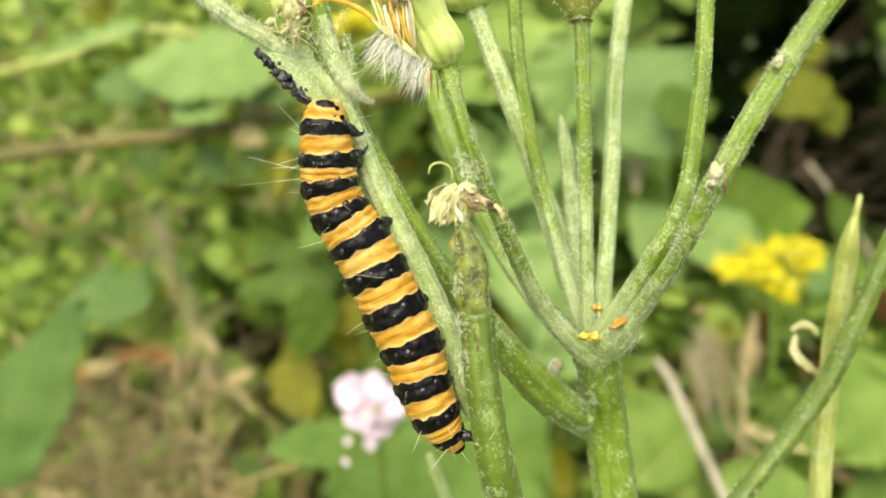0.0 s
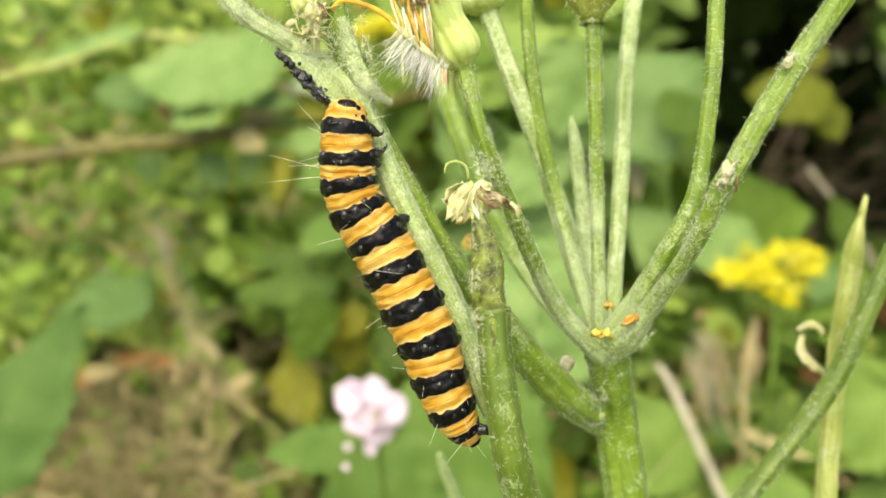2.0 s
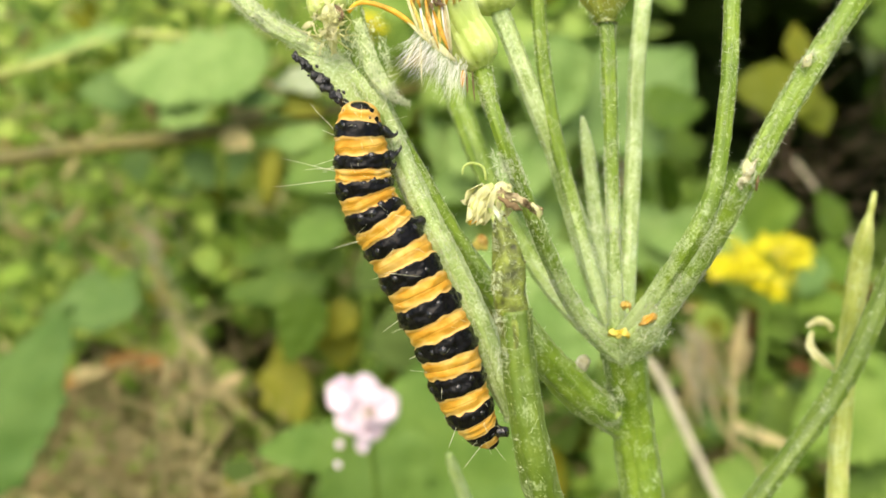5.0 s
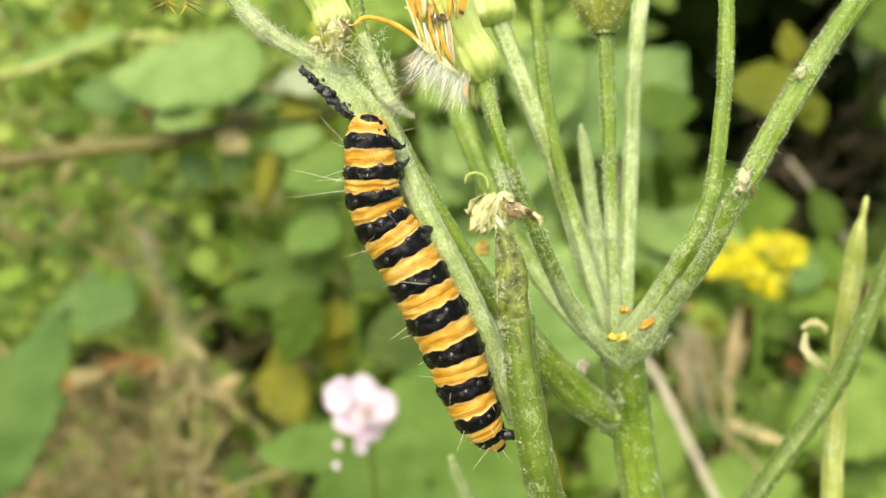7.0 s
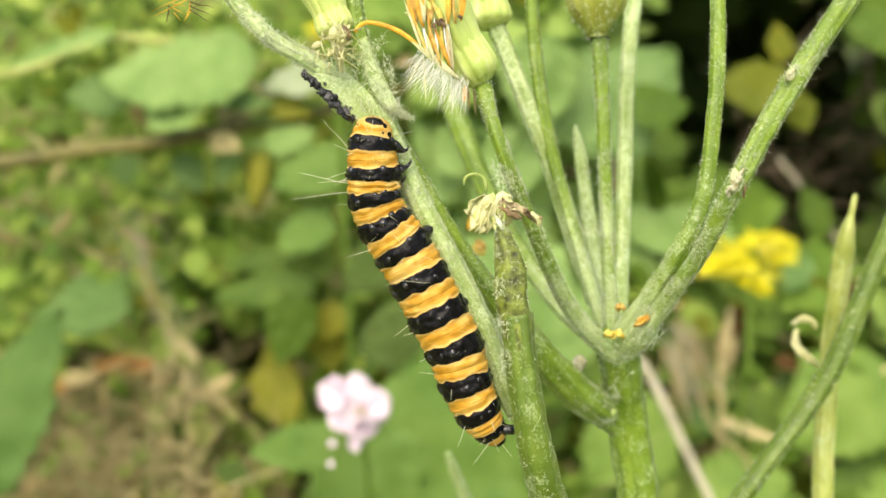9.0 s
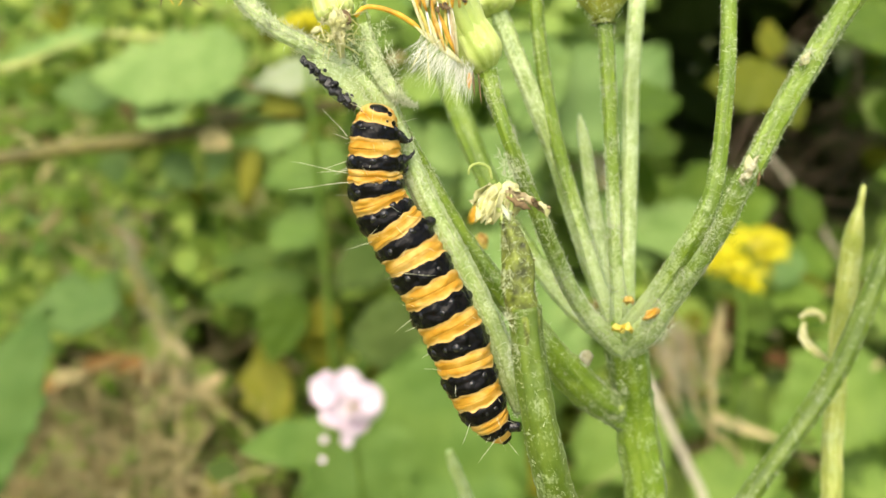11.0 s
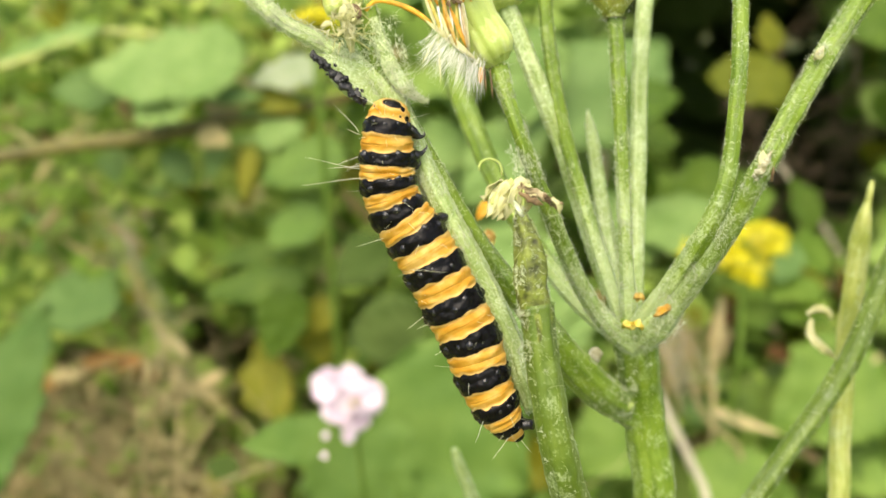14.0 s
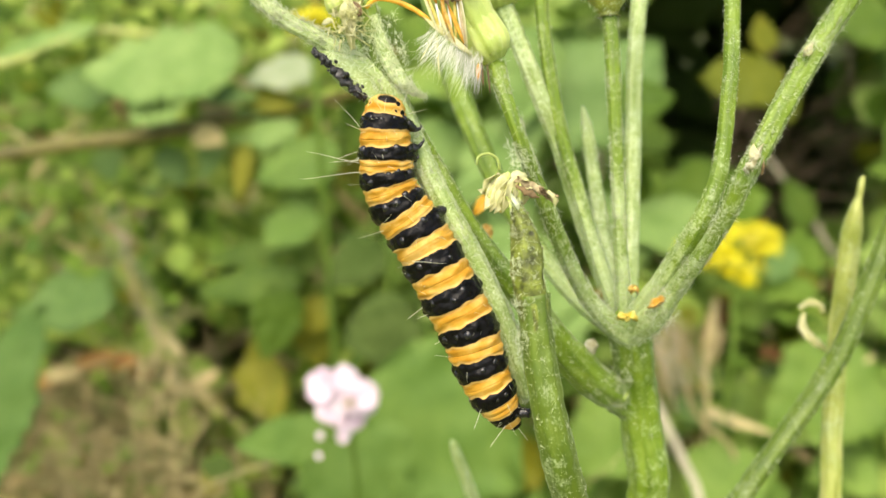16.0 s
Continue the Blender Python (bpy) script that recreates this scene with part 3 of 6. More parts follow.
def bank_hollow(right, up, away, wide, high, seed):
    """A made-up tube of soil for the shade in a leaf gap; it runs back into the hedge bank, its mouth ragged (plan
    millimetres).
    """
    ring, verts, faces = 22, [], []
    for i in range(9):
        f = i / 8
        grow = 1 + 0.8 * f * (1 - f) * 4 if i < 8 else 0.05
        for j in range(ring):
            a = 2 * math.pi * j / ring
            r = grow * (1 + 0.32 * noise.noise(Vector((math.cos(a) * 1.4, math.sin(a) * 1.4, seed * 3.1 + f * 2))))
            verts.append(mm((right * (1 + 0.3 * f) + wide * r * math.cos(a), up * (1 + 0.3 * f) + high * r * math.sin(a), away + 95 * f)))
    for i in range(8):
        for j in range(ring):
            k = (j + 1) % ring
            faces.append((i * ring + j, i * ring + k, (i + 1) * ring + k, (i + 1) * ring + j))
    part("bank_hollow", (verts, faces, None), SOIL, None, "soil tube added where a leaf gap lies in shade", "ground", "structure")


# three gaps between leaves, their shade made by added tubes
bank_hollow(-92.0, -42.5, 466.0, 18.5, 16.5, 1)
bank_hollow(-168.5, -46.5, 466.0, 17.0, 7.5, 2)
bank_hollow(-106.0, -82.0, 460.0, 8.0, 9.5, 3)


# ---- ragwort ----
ROOT = Vector((mm((16.0, 0, 80.0)).x - 0.004, mm((16.0, -40, 82.0)).y + 0.01, 0.0))
ragwort = thing("ragwort", ROOT, "half-eaten common ragwort with woolly green stems and seed heads", "plant")


def below(p, share):
    """A point on the way from p (plan millimetres) to the root, in plan millimetres."""
    w = mm(p).lerp(ROOT, share) - STATION
    return (w.dot(RIGHT) * 1000, w.dot(UP) * 1000, w.dot(AWAY) * 1000)


MAIN_FOOT = (17.45, -25.41, 81.00)
main_rows = [(*below(MAIN_FOOT, 1.0), 2.4), (*below(MAIN_FOOT, 0.55), 2.0), (*below(MAIN_FOOT, 0.15), 1.75), (16.95, -22.81, 80.50, 1.75), (16.38, -18.31, 80.00, 1.70), (15.71, -14.02, 79.00, 1.69), (15.00, -10.89, 77.00, 1.65), (14.44, -8.87, 75.50, 1.66), (14.44, -7.41, 74.50, 1.15)]
stem(main_rows, STEM, ragwort, 700, 0.5, "main_stem", "ribbed green main stem", seed=2)
# the big branch with the node, and the stem that leaves it
stem([(14.34, -9.32, 75.50, 1.38), (15.50, -7.84, 73.00, 1.26), (16.19, -6.70, 71.20, 0.86), (16.78, -5.60, 70.00, 0.70), (17.74, -3.41, 67.50, 0.61), (18.56, -1.37, 65.40, 0.60), (19.15, 0.56, 63.60, 0.60), (19.68, 2.43, 62.40, 0.69), (20.36, 3.62, 62.20, 0.73), (21.95, 6.54, 62.00, 0.73), (24.07, 10.01, 62.00, 0.77), (25.98, 13.03, 61.50, 0.74), (27.89, 15.90, 61.00, 0.74), (29.64, 18.69, 61.00, 0.71)], STEM_FOOT, ragwort, 800, 0.5, "branch", seed=3)
stem([(14.07, -9.18, 75.50, 1.09), (14.84, -7.38, 73.40, 0.93), (15.70, -5.68, 71.60, 0.79), (16.75, -3.46, 69.60, 0.77), (17.71, -1.36, 68.00, 0.75), (18.64, 0.68, 67.20, 0.71), (19.35, 2.71, 67.00, 0.62), (19.80, 5.15, 67.00, 0.56), (20.18, 8.01, 67.00, 0.56), (20.52, 11.28, 67.00, 0.56), (20.72, 15.38, 67.00, 0.56), (20.75, 19.48, 67.00, 0.52)], STEM_FOOT, ragwort, 420, 0.35, "branch", seed=4)
# upright stems over the fork
stem([(13.98, -8.13, 75.00, 0.71), (13.59, -3.54, 74.00, 0.53), (13.37, 3.18, 73.50, 0.53), (13.19, 8.92, 73.00, 0.52), (13.09, 13.81, 73.00, 0.57), (12.96, 16.71, 73.00, 0.60)], STEM_FOOT, ragwort, 420, 0.5, "branch", seed=5)
stem([(15.37, -8.03, 79.00, 0.70), (16.27, -3.82, 82.00, 0.68), (17.16, 6.26, 83.50, 0.70), (17.55, 14.37, 83.50, 0.70), (18.21, 20.46, 83.50, 0.74), (18.68, 24.52, 83.50, 0.70)], STEM_WOOLLY, ragwort, 120, 0.35, "branch", seed=6)
stem([(13.99, -8.68, 76.00, 0.63), (12.49, -3.61, 77.00, 0.58), (10.89, 2.51, 77.50, 0.56), (9.69, 7.23, 77.50, 0.56), (8.87, 11.95, 77.50, 0.56), (8.38, 16.66, 77.50, 0.54), (8.18, 21.85, 77.50, 0.51)], STEM_FOOT, ragwort, 300, 0.4, "branch", seed=7)
stem([(13.30, -5.60, 79.00, 0.70), (11.47, 0.18, 79.00, 0.70), (9.81, 5.91, 78.50, 0.75), (7.86, 10.79, 77.50, 0.74), (6.14, 15.17, 77.00, 0.73), (5.06, 17.99, 77.00, 0.78), (4.62, 19.40, 77.00, 0.87)], STEM_WOOLLY, ragwort, 260, 0.4, "branch", seed=8)
stem([(15.04, -8.77, 82.00, 0.63), (14.09, -1.80, 83.00, 0.64), (13.50, 4.28, 83.40, 0.60), (13.01, 8.33, 83.40, 0.50), (12.69, 10.26, 83.40, 0.15)], STEM_WOOLLY, ragwort, 160, 0.5, "leaf", flat=0.5, seed=9)
stem([(14.50, -8.58, 80.00, 0.62), (12.66, -1.28, 80.50, 0.57), (11.25, 3.66, 81.00, 0.48), (10.17, 6.87, 81.00, 0.12)], STEM_WOOLLY, ragwort, 120, 0.5, "leaf", flat=0.5, seed=10)
stem([(15.11, -6.91, 84.00, 0.55), (14.88, -1.31, 85.00, 0.51), (14.63, 2.30, 85.00, 0.13)], STEM_WOOLLY, ragwort, 60, 0.4, "leaf", flat=0.4, seed=11)
# the arching branch with the open head
stem([(14.23, -9.59, 75.00, 0.96), (12.03, -7.96, 73.50, 0.73), (9.83, -5.36, 71.50, 0.63), (7.95, -2.05, 69.00, 0.61), (6.70, 0.44, 67.00, 0.56), (5.56, 2.81, 65.50, 0.51), (4.71, 4.73, 64.50, 0.50), (3.95, 6.83, 64.00, 0.49), (3.32, 9.06, 64.50, 0.54), (2.95, 10.73, 65.00, 0.72)], STEM_FOOT, ragwort, 520, 0.5, "branch", seed=12)
stem([(14.67, -9.69, 79.00, 0.89), (11.83, -6.98, 82.00, 0.88), (9.15, -3.51, 84.00, 0.85), (6.59, 0.90, 86.00, 0.87), (4.45, 5.77, 88.00, 0.94), (2.91, 10.30, 90.00, 1.07), (1.36, 15.58, 92.00, 1.04), (0.06, 20.83, 93.00, 1.00), (-0.96, 27.90, 94.00, 0.95)], STEM_FOOT, ragwort, 80, 0.4, "branch", seed=13)
# the branch on which the caterpillar feeds
stem([(15.54, -16.26, 79.50, 1.18), (14.34, -15.29, 79.00, 1.36), (11.24, -13.01, 76.00, 1.40), (8.35, -10.07, 73.00, 1.26), (6.10, -7.16, 70.50, 1.05), (3.68, -4.28, 69.00, 0.86), (0.98, -0.47, 68.00, 0.74), (-1.22, 3.41, 67.00, 0.68), (-3.20, 6.97, 66.00, 0.67), (-4.64, 9.71, 65.50, 0.86), (-5.62, 12.91, 65.50, 0.90), (-6.25, 15.82, 66.00, 0.90), (-6.57, 18.63, 66.00, 0.86)], STEM, ragwort, 600, 0.5, "branch", seed=14)
stem([(4.61, -13.06, 66.50, 0.24), (4.16, -10.84, 66.50, 0.87), (2.85, -7.17, 66.30, 0.98), (0.86, -2.71, 66.00, 0.92), (-1.14, 1.32, 65.60, 0.84), (-2.76, 5.09, 65.20, 0.76), (-3.92, 8.24, 65.00, 0.70), (-4.76, 10.42, 65.00, 0.35)], STEM_WOOLLY, ragwort, 700, 0.5, "leaf_stalk", seed=15)
stem([(-4.41, 7.88, 65.20, 0.93), (-5.63, 10.04, 65.00, 0.80), (-7.57, 11.64, 65.00, 0.62), (-9.52, 12.93, 65.00, 0.56), (-11.86, 14.37, 65.00, 0.53), (-13.79, 16.25, 65.00, 0.53), (-15.72, 18.83, 65.00, 0.53)], STEM_WOOLLY, ragwort, 600, 0.7, "branch", seed=16)
# the bitten-off stem
stem([(*below(MAIN_FOOT, 0.16), 1.1), (7.65, -20.84, 66.00, 1.22), (6.48, -17.01, 63.50, 1.17), (5.58, -12.95, 62.50, 1.12), (5.04, -9.11, 62.20, 1.07), (4.74, -5.31, 62.00, 1.07)], STEM_DARK, ragwort, 520, 0.4, "bitten_stem", "green stem bitten off at a ragged brown tip", seed=17, rib=0.07, ribs=6)
stem([(4.90, -8.40, 62.12, 0.85), (4.76, -6.20, 62.04, 1.00), (4.38, -3.80, 62.00, 1.09), (4.41, -2.36, 62.00, 1.05), (4.20, -1.15, 62.00, 0.86), (3.99, -0.21, 62.00, 0.64), (3.85, 0.44, 62.00, 0.41), (3.78, 0.97, 62.00, 0.19)], BITTEN_STEM, ragwort, 260, 0.4, "bitten_end", "browned, mottled bitten end of the stem", seed=23, jag=1.4, rib=0.06, ribs=5, lump=0.10)
rim_grit = random.Random(91)
crumbs_of = []
for k in range(34):
    f = rim_grit.random()
    c = np.array((5.43, -2.67, 61.70)) * (1 - f) + np.array((3.95, 0.88, 61.80)) * f + np.array([rim_grit.gauss(0, 0.08), rim_grit.gauss(0, 0.08), rim_grit.uniform(-0.15, 0.35)])
    w = np.array([rim_grit.uniform(-1, 1), rim_grit.uniform(-1, 1), rim_grit.uniform(-0.5, 0.5)])
    size = rim_grit.uniform(0.05, 0.13)
    crumbs_of.append(sweep([(*(c - w * size), size * 0.2), (*c, size), (*(c + w * size), size * 0.15)], 7, 0.08, 0, 0, 0.7, 0.2, 1, 0, k))
part("bitten_edge", joined(*crumbs_of), BITTEN, ragwort, "ragged brown bite edge")
stem([(*below(MAIN_FOOT, 0.35), 0.9), (4.67, -35.49, 112.00, 0.73), (2.85, -29.05, 108.00, 0.64), (1.67, -25.65, 106.00, 0.57), (1.10, -23.71, 105.00, 0.37)], STEM_WOOLLY, ragwort, 60, 0.4, "branch", seed=22)
part("wool", wool_on([(3.60, -1.89, 61.30, 0.23), (3.63, -4.12, 61.20, 0.30), (3.75, -6.36, 61.20, 0.34), (3.90, -8.98, 61.30, 0.26)], 90, 0.6, random.Random(71), 0.02), WOOL, ragwort, "strip of felted white hairs")
# stems beside
stem([(*below(MAIN_FOOT, 0.3), 1.1), (22.50, -31.50, 84.50, 1.0), (27.54, -24.71, 85.00, 0.90), (30.65, -21.02, 85.50, 0.90), (34.33, -16.66, 86.00, 0.95), (37.31, -12.11, 86.00, 0.95), (39.50, -7.44, 86.00, 0.95), (41.32, -3.28, 86.00, 0.91), (43.64, 1.92, 86.00, 0.88)], STEM_DARK, ragwort, 500, 0.5, "branch", seed=18)
stem([(*below(MAIN_FOOT, 0.5), 1.2), (38.64, -30.76, 94.00, 1.05), (39.49, -21.66, 94.00, 1.01), (39.96, -12.43, 93.00, 1.00), (40.36, -6.73, 92.00, 1.03), (40.72, -1.70, 91.00, 0.98), (40.75, 0.76, 90.00, 0.60), (40.96, 1.85, 89.80, 0.32), (41.05, 2.76, 89.50, 0.32), (41.29, 3.85, 89.50, 0.23)], OLIVE_PALE, ragwort, 160, 0.4, "branch", seed=19)


# ---- flower heads ----
def flower_head(label, base, top, width, mat, bracts=13, seed=0, flare=0.85, shape=((0.04, 0.6), (0.12, 0.88), (0.22, 0.94), (0.5, 0.82), (0.95, 0.68))):
    """A ragwort head: a cup of overlapping bracts round a core, from base to top (plan millimetres)."""
    a, b = mm(base), mm(top)
    t = (b - a).normalized()
    s = t.cross(AWAY).normalized()
    c = t.cross(s)
    size, half = (b - a).length, width * 0.0005
    core = part("flower_head", sweep([(*base, width * 0.18), *[(*(np.array(base) * (1 - f) + np.array(top) * f), width * 0.44 * r) for f, r in shape]], 52, 0.3, 13, 0.05), mat, ragwort, label)
    rng = random.Random(seed)
    for k in range(bracts):
        w = 2 * math.pi * k / bracts
        out = s * math.cos(w) + c * math.sin(w)
        foot = a + t * size * 0.05 + out * half * shape[0][1] * 1.15
        tip = a + t * size * rng.uniform(0.98, 1.1) + out * half * flare * rng.uniform(0.9, 1.12)
        part("bract", blade(foot, tip, width * 0.00040, out, 8, 2, -0.9, 0, 0.0 - 0.11, 0, 0.7, 0.05, k, 0.00014), mat, core)
    return core


head_open = flower_head("green seed head spilling white down and orange florets", (2.99, 11.04, 65.00), (-0.32, 17.29, 64.30), 4.0, BRACT, seed=1)
flower_head("closed green flower head", (12.90, 15.95, 73.00), (12.86, 21.38, 73.00), 5.5, OLIVE, seed=2, flare=1.06, shape=((0.03, 0.27), (0.16, 0.45), (0.32, 0.74), (0.5, 0.96), (0.95, 1.0)))
stem_wool = [(12.92, 15.2, 73.0, 0.7), (12.90, 16.6, 73.0, 1.15), (12.88, 18.2, 73.0, 2.3), (12.86, 20.5, 73.0, 2.75)]
part("wool", wool_on(stem_wool, 130, 0.6, random.Random(61), 0.018), WOOL, ragwort, "fine white hairs")
flower_head("yellow-green flower head", (4.59, 17.76, 77.00), (4.11, 22.68, 77.00), 4.6, BRACT, seed=3)
flower_head("faded flower head", (-7.13, 14.36, 64.00), (-8.55, 18.07, 64.00), 3.2, BRACT, seed=4)


def scatter_down(base, way, spread, count, size, seed, mat, parent, thick, name, label):
    rng = random.Random(seed)
    shapes = []
    for _ in range(count):
        d = (Vector(way) + Vector([rng.gauss(0, spread) for _ in range(3)])).normalized()
        root = mm(base) + Vector([rng.uniform(-1, 1) for _ in range(3)]) * 0.0005
        n = size * rng.uniform(0.55, 1.1) * 0.001
        shapes.append(fibre(root, root + d * n, Vector([rng.uniform(-1, 1) for _ in range(3)]) * n * 0.12, thick * 0.001))
    return part(name, joined(*shapes), mat, parent, label)


def plan_way(r, u, d):
    return (RIGHT * r + UP * u + AWAY * d).normalized()


for k in range(8):
    f = k / 7
    root = np.array((-1.18, 12.56, 62.60)) * (1 - f) + np.array((1.46, 10.62, 62.60)) * f
    scatter_down(root, plan_way(-0.62 + 0.45 * f, -0.8, -0.15), 0.2, 34, 2.9, 5 + k, PAPPUS, head_open, 0.0105, "pappus", "fan of white seed down")
for k, (a, b, w) in enumerate((((1.07, 10.95, 62.30), (-2.14, 13.62, 62.20), 0.2), ((-1.45, 12.21, 62.40), (-2.41, 10.56, 62.00), 0.045), ((-1.25, 12.59, 62.40), (-1.15, 9.26, 62.00), 0.045), ((1.76, 10.50, 62.60), (1.85, 8.79, 62.60), 0.06), ((2.14, 10.38, 62.60), (2.30, 8.25, 62.60), 0.05))):
    part("withered_floret", blade(mm(a), mm(b), w * 0.0022, -AWAY, 6, 1, 0.3, 0, 0.05, 0, 0.6, 0.2, k, 0.0001), PALE_BRACT if k < 3 else DRY, head_open)
petals = random.Random(77)
for k in range(15):
    f = k / 14
    a = np.array((-1.79, 14.47, 62.60)) * (1 - f) + np.array((1.44, 14.84, 62.40)) * f + np.array([petals.gauss(0, 0.2), petals.gauss(0, 0.2), petals.uniform(-0.5, 0.3)])
    b = a + np.array([petals.gauss(-0.75 + 0.7 * f, 0.25), petals.uniform(2.4, 4.2), petals.uniform(-0.3, 0.3)])
    part("orange_floret", blade(mm(a), mm(b), petals.uniform(0.00018, 0.00042), -AWAY, 6, 1, 0.4, 0, 0.08, 0, 0.4, 0.4, k, 0.0001), (ORANGE, FADED_FLORET, PALE_FLORET, ORANGE, PALE_BRACT)[k % 5], head_open)
for k in range(9):
    a = np.array((-0.27, 14.83, 62.00)) + np.array([petals.gauss(0, 0.7), petals.gauss(0, 0.25), petals.uniform(-0.6, 0.0)])
    b = a + np.array([petals.uniform(0.1, 0.45), petals.uniform(-0.5, 0.1), 0.0])
    part("withered_tip", blade(mm(a), mm(b), 0.00022, -AWAY, 4, 1, 0.3, 0, 0.1, 0, 0.4, 0.3, k, 0.0001), DRY, head_open)
for k in range(16):
    f = k / 15
    a = np.array((-1.30, 12.95, 62.35)) * (1 - f) + np.array((0.95, 11.45, 62.25)) * f + np.array([petals.gauss(0, 0.12), petals.gauss(0, 0.12), petals.uniform(-0.2, 0.2)])
    b = np.array((-2.35, 15.90, 62.30)) * (1 - f) + np.array((0.55, 14.60, 62.00)) * f + np.array([petals.gauss(0, 0.3), petals.gauss(0, 0.4), petals.uniform(-0.3, 0.2)])
    part("tubular_floret", blade(mm(a), mm(b), petals.uniform(0.00012, 0.00026), -AWAY, 7, 1, 0.5, 0, 0.08, 0, 0.5, 0.5, 40 + k, 0.00008), (PALE_BRACT, PAPPUS, FADED_FLORET, PALE_FLORET, PAPPUS, ORANGE, TAN_BRACT)[k % 7], head_open)
part("orange_floret", blade(mm((1.54, 10.41, 62.70)), mm((1.48, 9.32, 62.60)), 0.0003, -AWAY, 6, 2, 0.4, 0, 0.05, 0, 0.5, 0.15, 9, 0.0001), ORANGE, head_open)
ray = [(-5.98, 14.43, 63.20, 0.13), (-5.50, 14.91, 63.00, 0.15), (-4.81, 14.99, 62.90, 0.15), (-3.70, 14.69, 62.80, 0.17), (-2.56, 14.06, 62.60, 0.17), (-1.81, 13.45, 62.50, 0.15), (-1.55, 13.15, 62.50, 0.06)]
part("withered_ray", sweep(ray, 8, 0.4, 0, 0, 0.15, 0.6, 0.5), ORANGE, head_open, "curled orange ray floret")

# faded bits at the upper head
bits = random.Random(9)
tuft = part("withered_tuft", sweep([(-6.94, 11.67, 63.20, 0.15), (-7.06, 12.59, 63.00, 0.37), (-7.12, 13.55, 63.00, 0.52), (-7.28, 14.56, 63.20, 0.53), (-7.57, 15.62, 63.60, 0.45)], 12, 0.4, 0, 0, 0.4, 0.6), PALE_BRACT, ragwort, "faded, crumpled flower bits")
strands = []
for k in range(120):
    a = (-7.05, 13.38, 62.60)
    p = mm(a) + plan_way(bits.uniform(-1, 1), bits.uniform(-1.3, 1.2), -0.2) * bits.uniform(0.0001, 0.0016)
    q = p + plan_way(bits.uniform(-1, 1), bits.uniform(-1.2, 0.8), bits.uniform(-1, 0.2)) * bits.uniform(0.0003, 0.0010)
    strands.append(fibre(p, q, Vector([bits.uniform(-1, 1) for _ in range(3)]) * 0.0007, bits.uniform(0.00003, 0.00009), 6))
    if k % 12 == 0:
        part("withered_bract", blade(p, q, bits.uniform(0.0002, 0.0004), plan_way(bits.uniform(-1, 1), 0.3, -1), 6, 1, 0.5, 0, 0.25, 0, 0.4, 0.8, k, 0.00008), (PALE_BRACT, PALE_BRACT, PALE_BRACT, DRY)[k // 12 % 4], tuft)
part("withered_tangle", joined(*strands), PALE_BRACT, tuft, "tangle of wiry faded strands", "", "stuff")

# the nodding dry head beside the bitten stem
dry_head = part("dry_head", sweep([(4.63, 2.73, 64.00, 0.30), (4.01, 2.64, 63.60, 0.46), (3.39, 2.01, 63.20, 0.60), (2.87, 1.24, 63.00, 0.50)], 14, 0.12, 7, 0.12, 0.5, 0.35), PALE_BRACT, ragwort, "nodding pale head with withered brown bracts")
for k, (a, b, w) in enumerate((((3.25, 2.86, 62.60), (1.60, 0.48, 62.40), 0.6), ((3.52, 2.57, 62.30), (2.46, 0.16, 62.20), 0.62), ((3.89, 2.45, 62.20), (3.39, 0.29, 62.00), 0.6), ((3.08, 2.66, 62.40), (2.09, 0.32, 62.30), 0.5), ((3.66, 2.63, 62.10), (2.93, 0.19, 62.00), 0.55), ((3.39, 2.96, 62.40), (1.55, 1.10, 62.80), 0.5), ((4.13, 2.34, 62.30), (4.32, 0.74, 62.20), 0.7), ((2.88, 2.88, 62.80), (1.57, 1.57, 63.00), 0.8))):
    part("dry_bract", blade(mm(a), mm(b), w * 0.0017, plan_way(0.5 * math.sin(k * 2.1), 0.4 * math.cos(k * 1.3), -1), 7, 2, 0.45, 0, 0.12, 0, 0.7, 0.7, k, 0.0001), (PALE_BRACT, PALE_BRACT, BRACT)[k % 3], dry_head)
part("dry_bract", sweep([(3.64, 2.40, 61.90, 0.11), (4.31, 2.23, 61.80, 0.26), (5.06, 1.84, 61.80, 0.23), (5.73, 1.46, 61.80, 0.26), (6.21, 1.15, 61.80, 0.30), (6.57, 0.85, 62.00, 0.11)], 16, 0.06, 0, 0, 0.8, 0.5, 0.35, 0, 5), TAN_BRACT, dry_head, "twisted tan bract")
crumple = random.Random(44)
for k in range(16):
    f = crumple.random()
    a = np.array((3.7, 2.35, 61.75)) * (1 - f) + np.array((6.3, 1.15, 61.65)) * f + np.array([crumple.gauss(0, 0.1), crumple.gauss(0, 0.17), crumple.uniform(-0.2, 0.1)])
    b = a + np.array([crumple.uniform(0.1, 0.8), crumple.gauss(-0.25, 0.3), crumple.uniform(-0.2, 0.2)])
    part("dry_scrap", blade(mm(a), mm(b), crumple.uniform(0.00012, 0.0003), plan_way(crumple.gauss(0, 0.6), crumple.gauss(0, 0.6), -1), 7, 2, 0.8, 0, 0.2, 0, 0.3, 1.4, 80 + k, 0.00006), (TAN_BRACT, DRY, PALE_BRACT, TAN_BRACT, DRY, BITTEN)[k % 6], dry_head)
# dark lump that draws the shaded hollow of the crumpled head
part("dry_bract", sweep([(3.67, 1.99, 61.40, 0.08), (4.18, 1.68, 61.30, 0.19), (4.70, 1.38, 61.30, 0.19), (5.23, 1.15, 61.40, 0.08)], 14, 0.06, 0, 0, 1.0, 0.4, 0.5, 0, 6), DRY, dry_head, "dark brown lump for the dry head's shaded hollow")
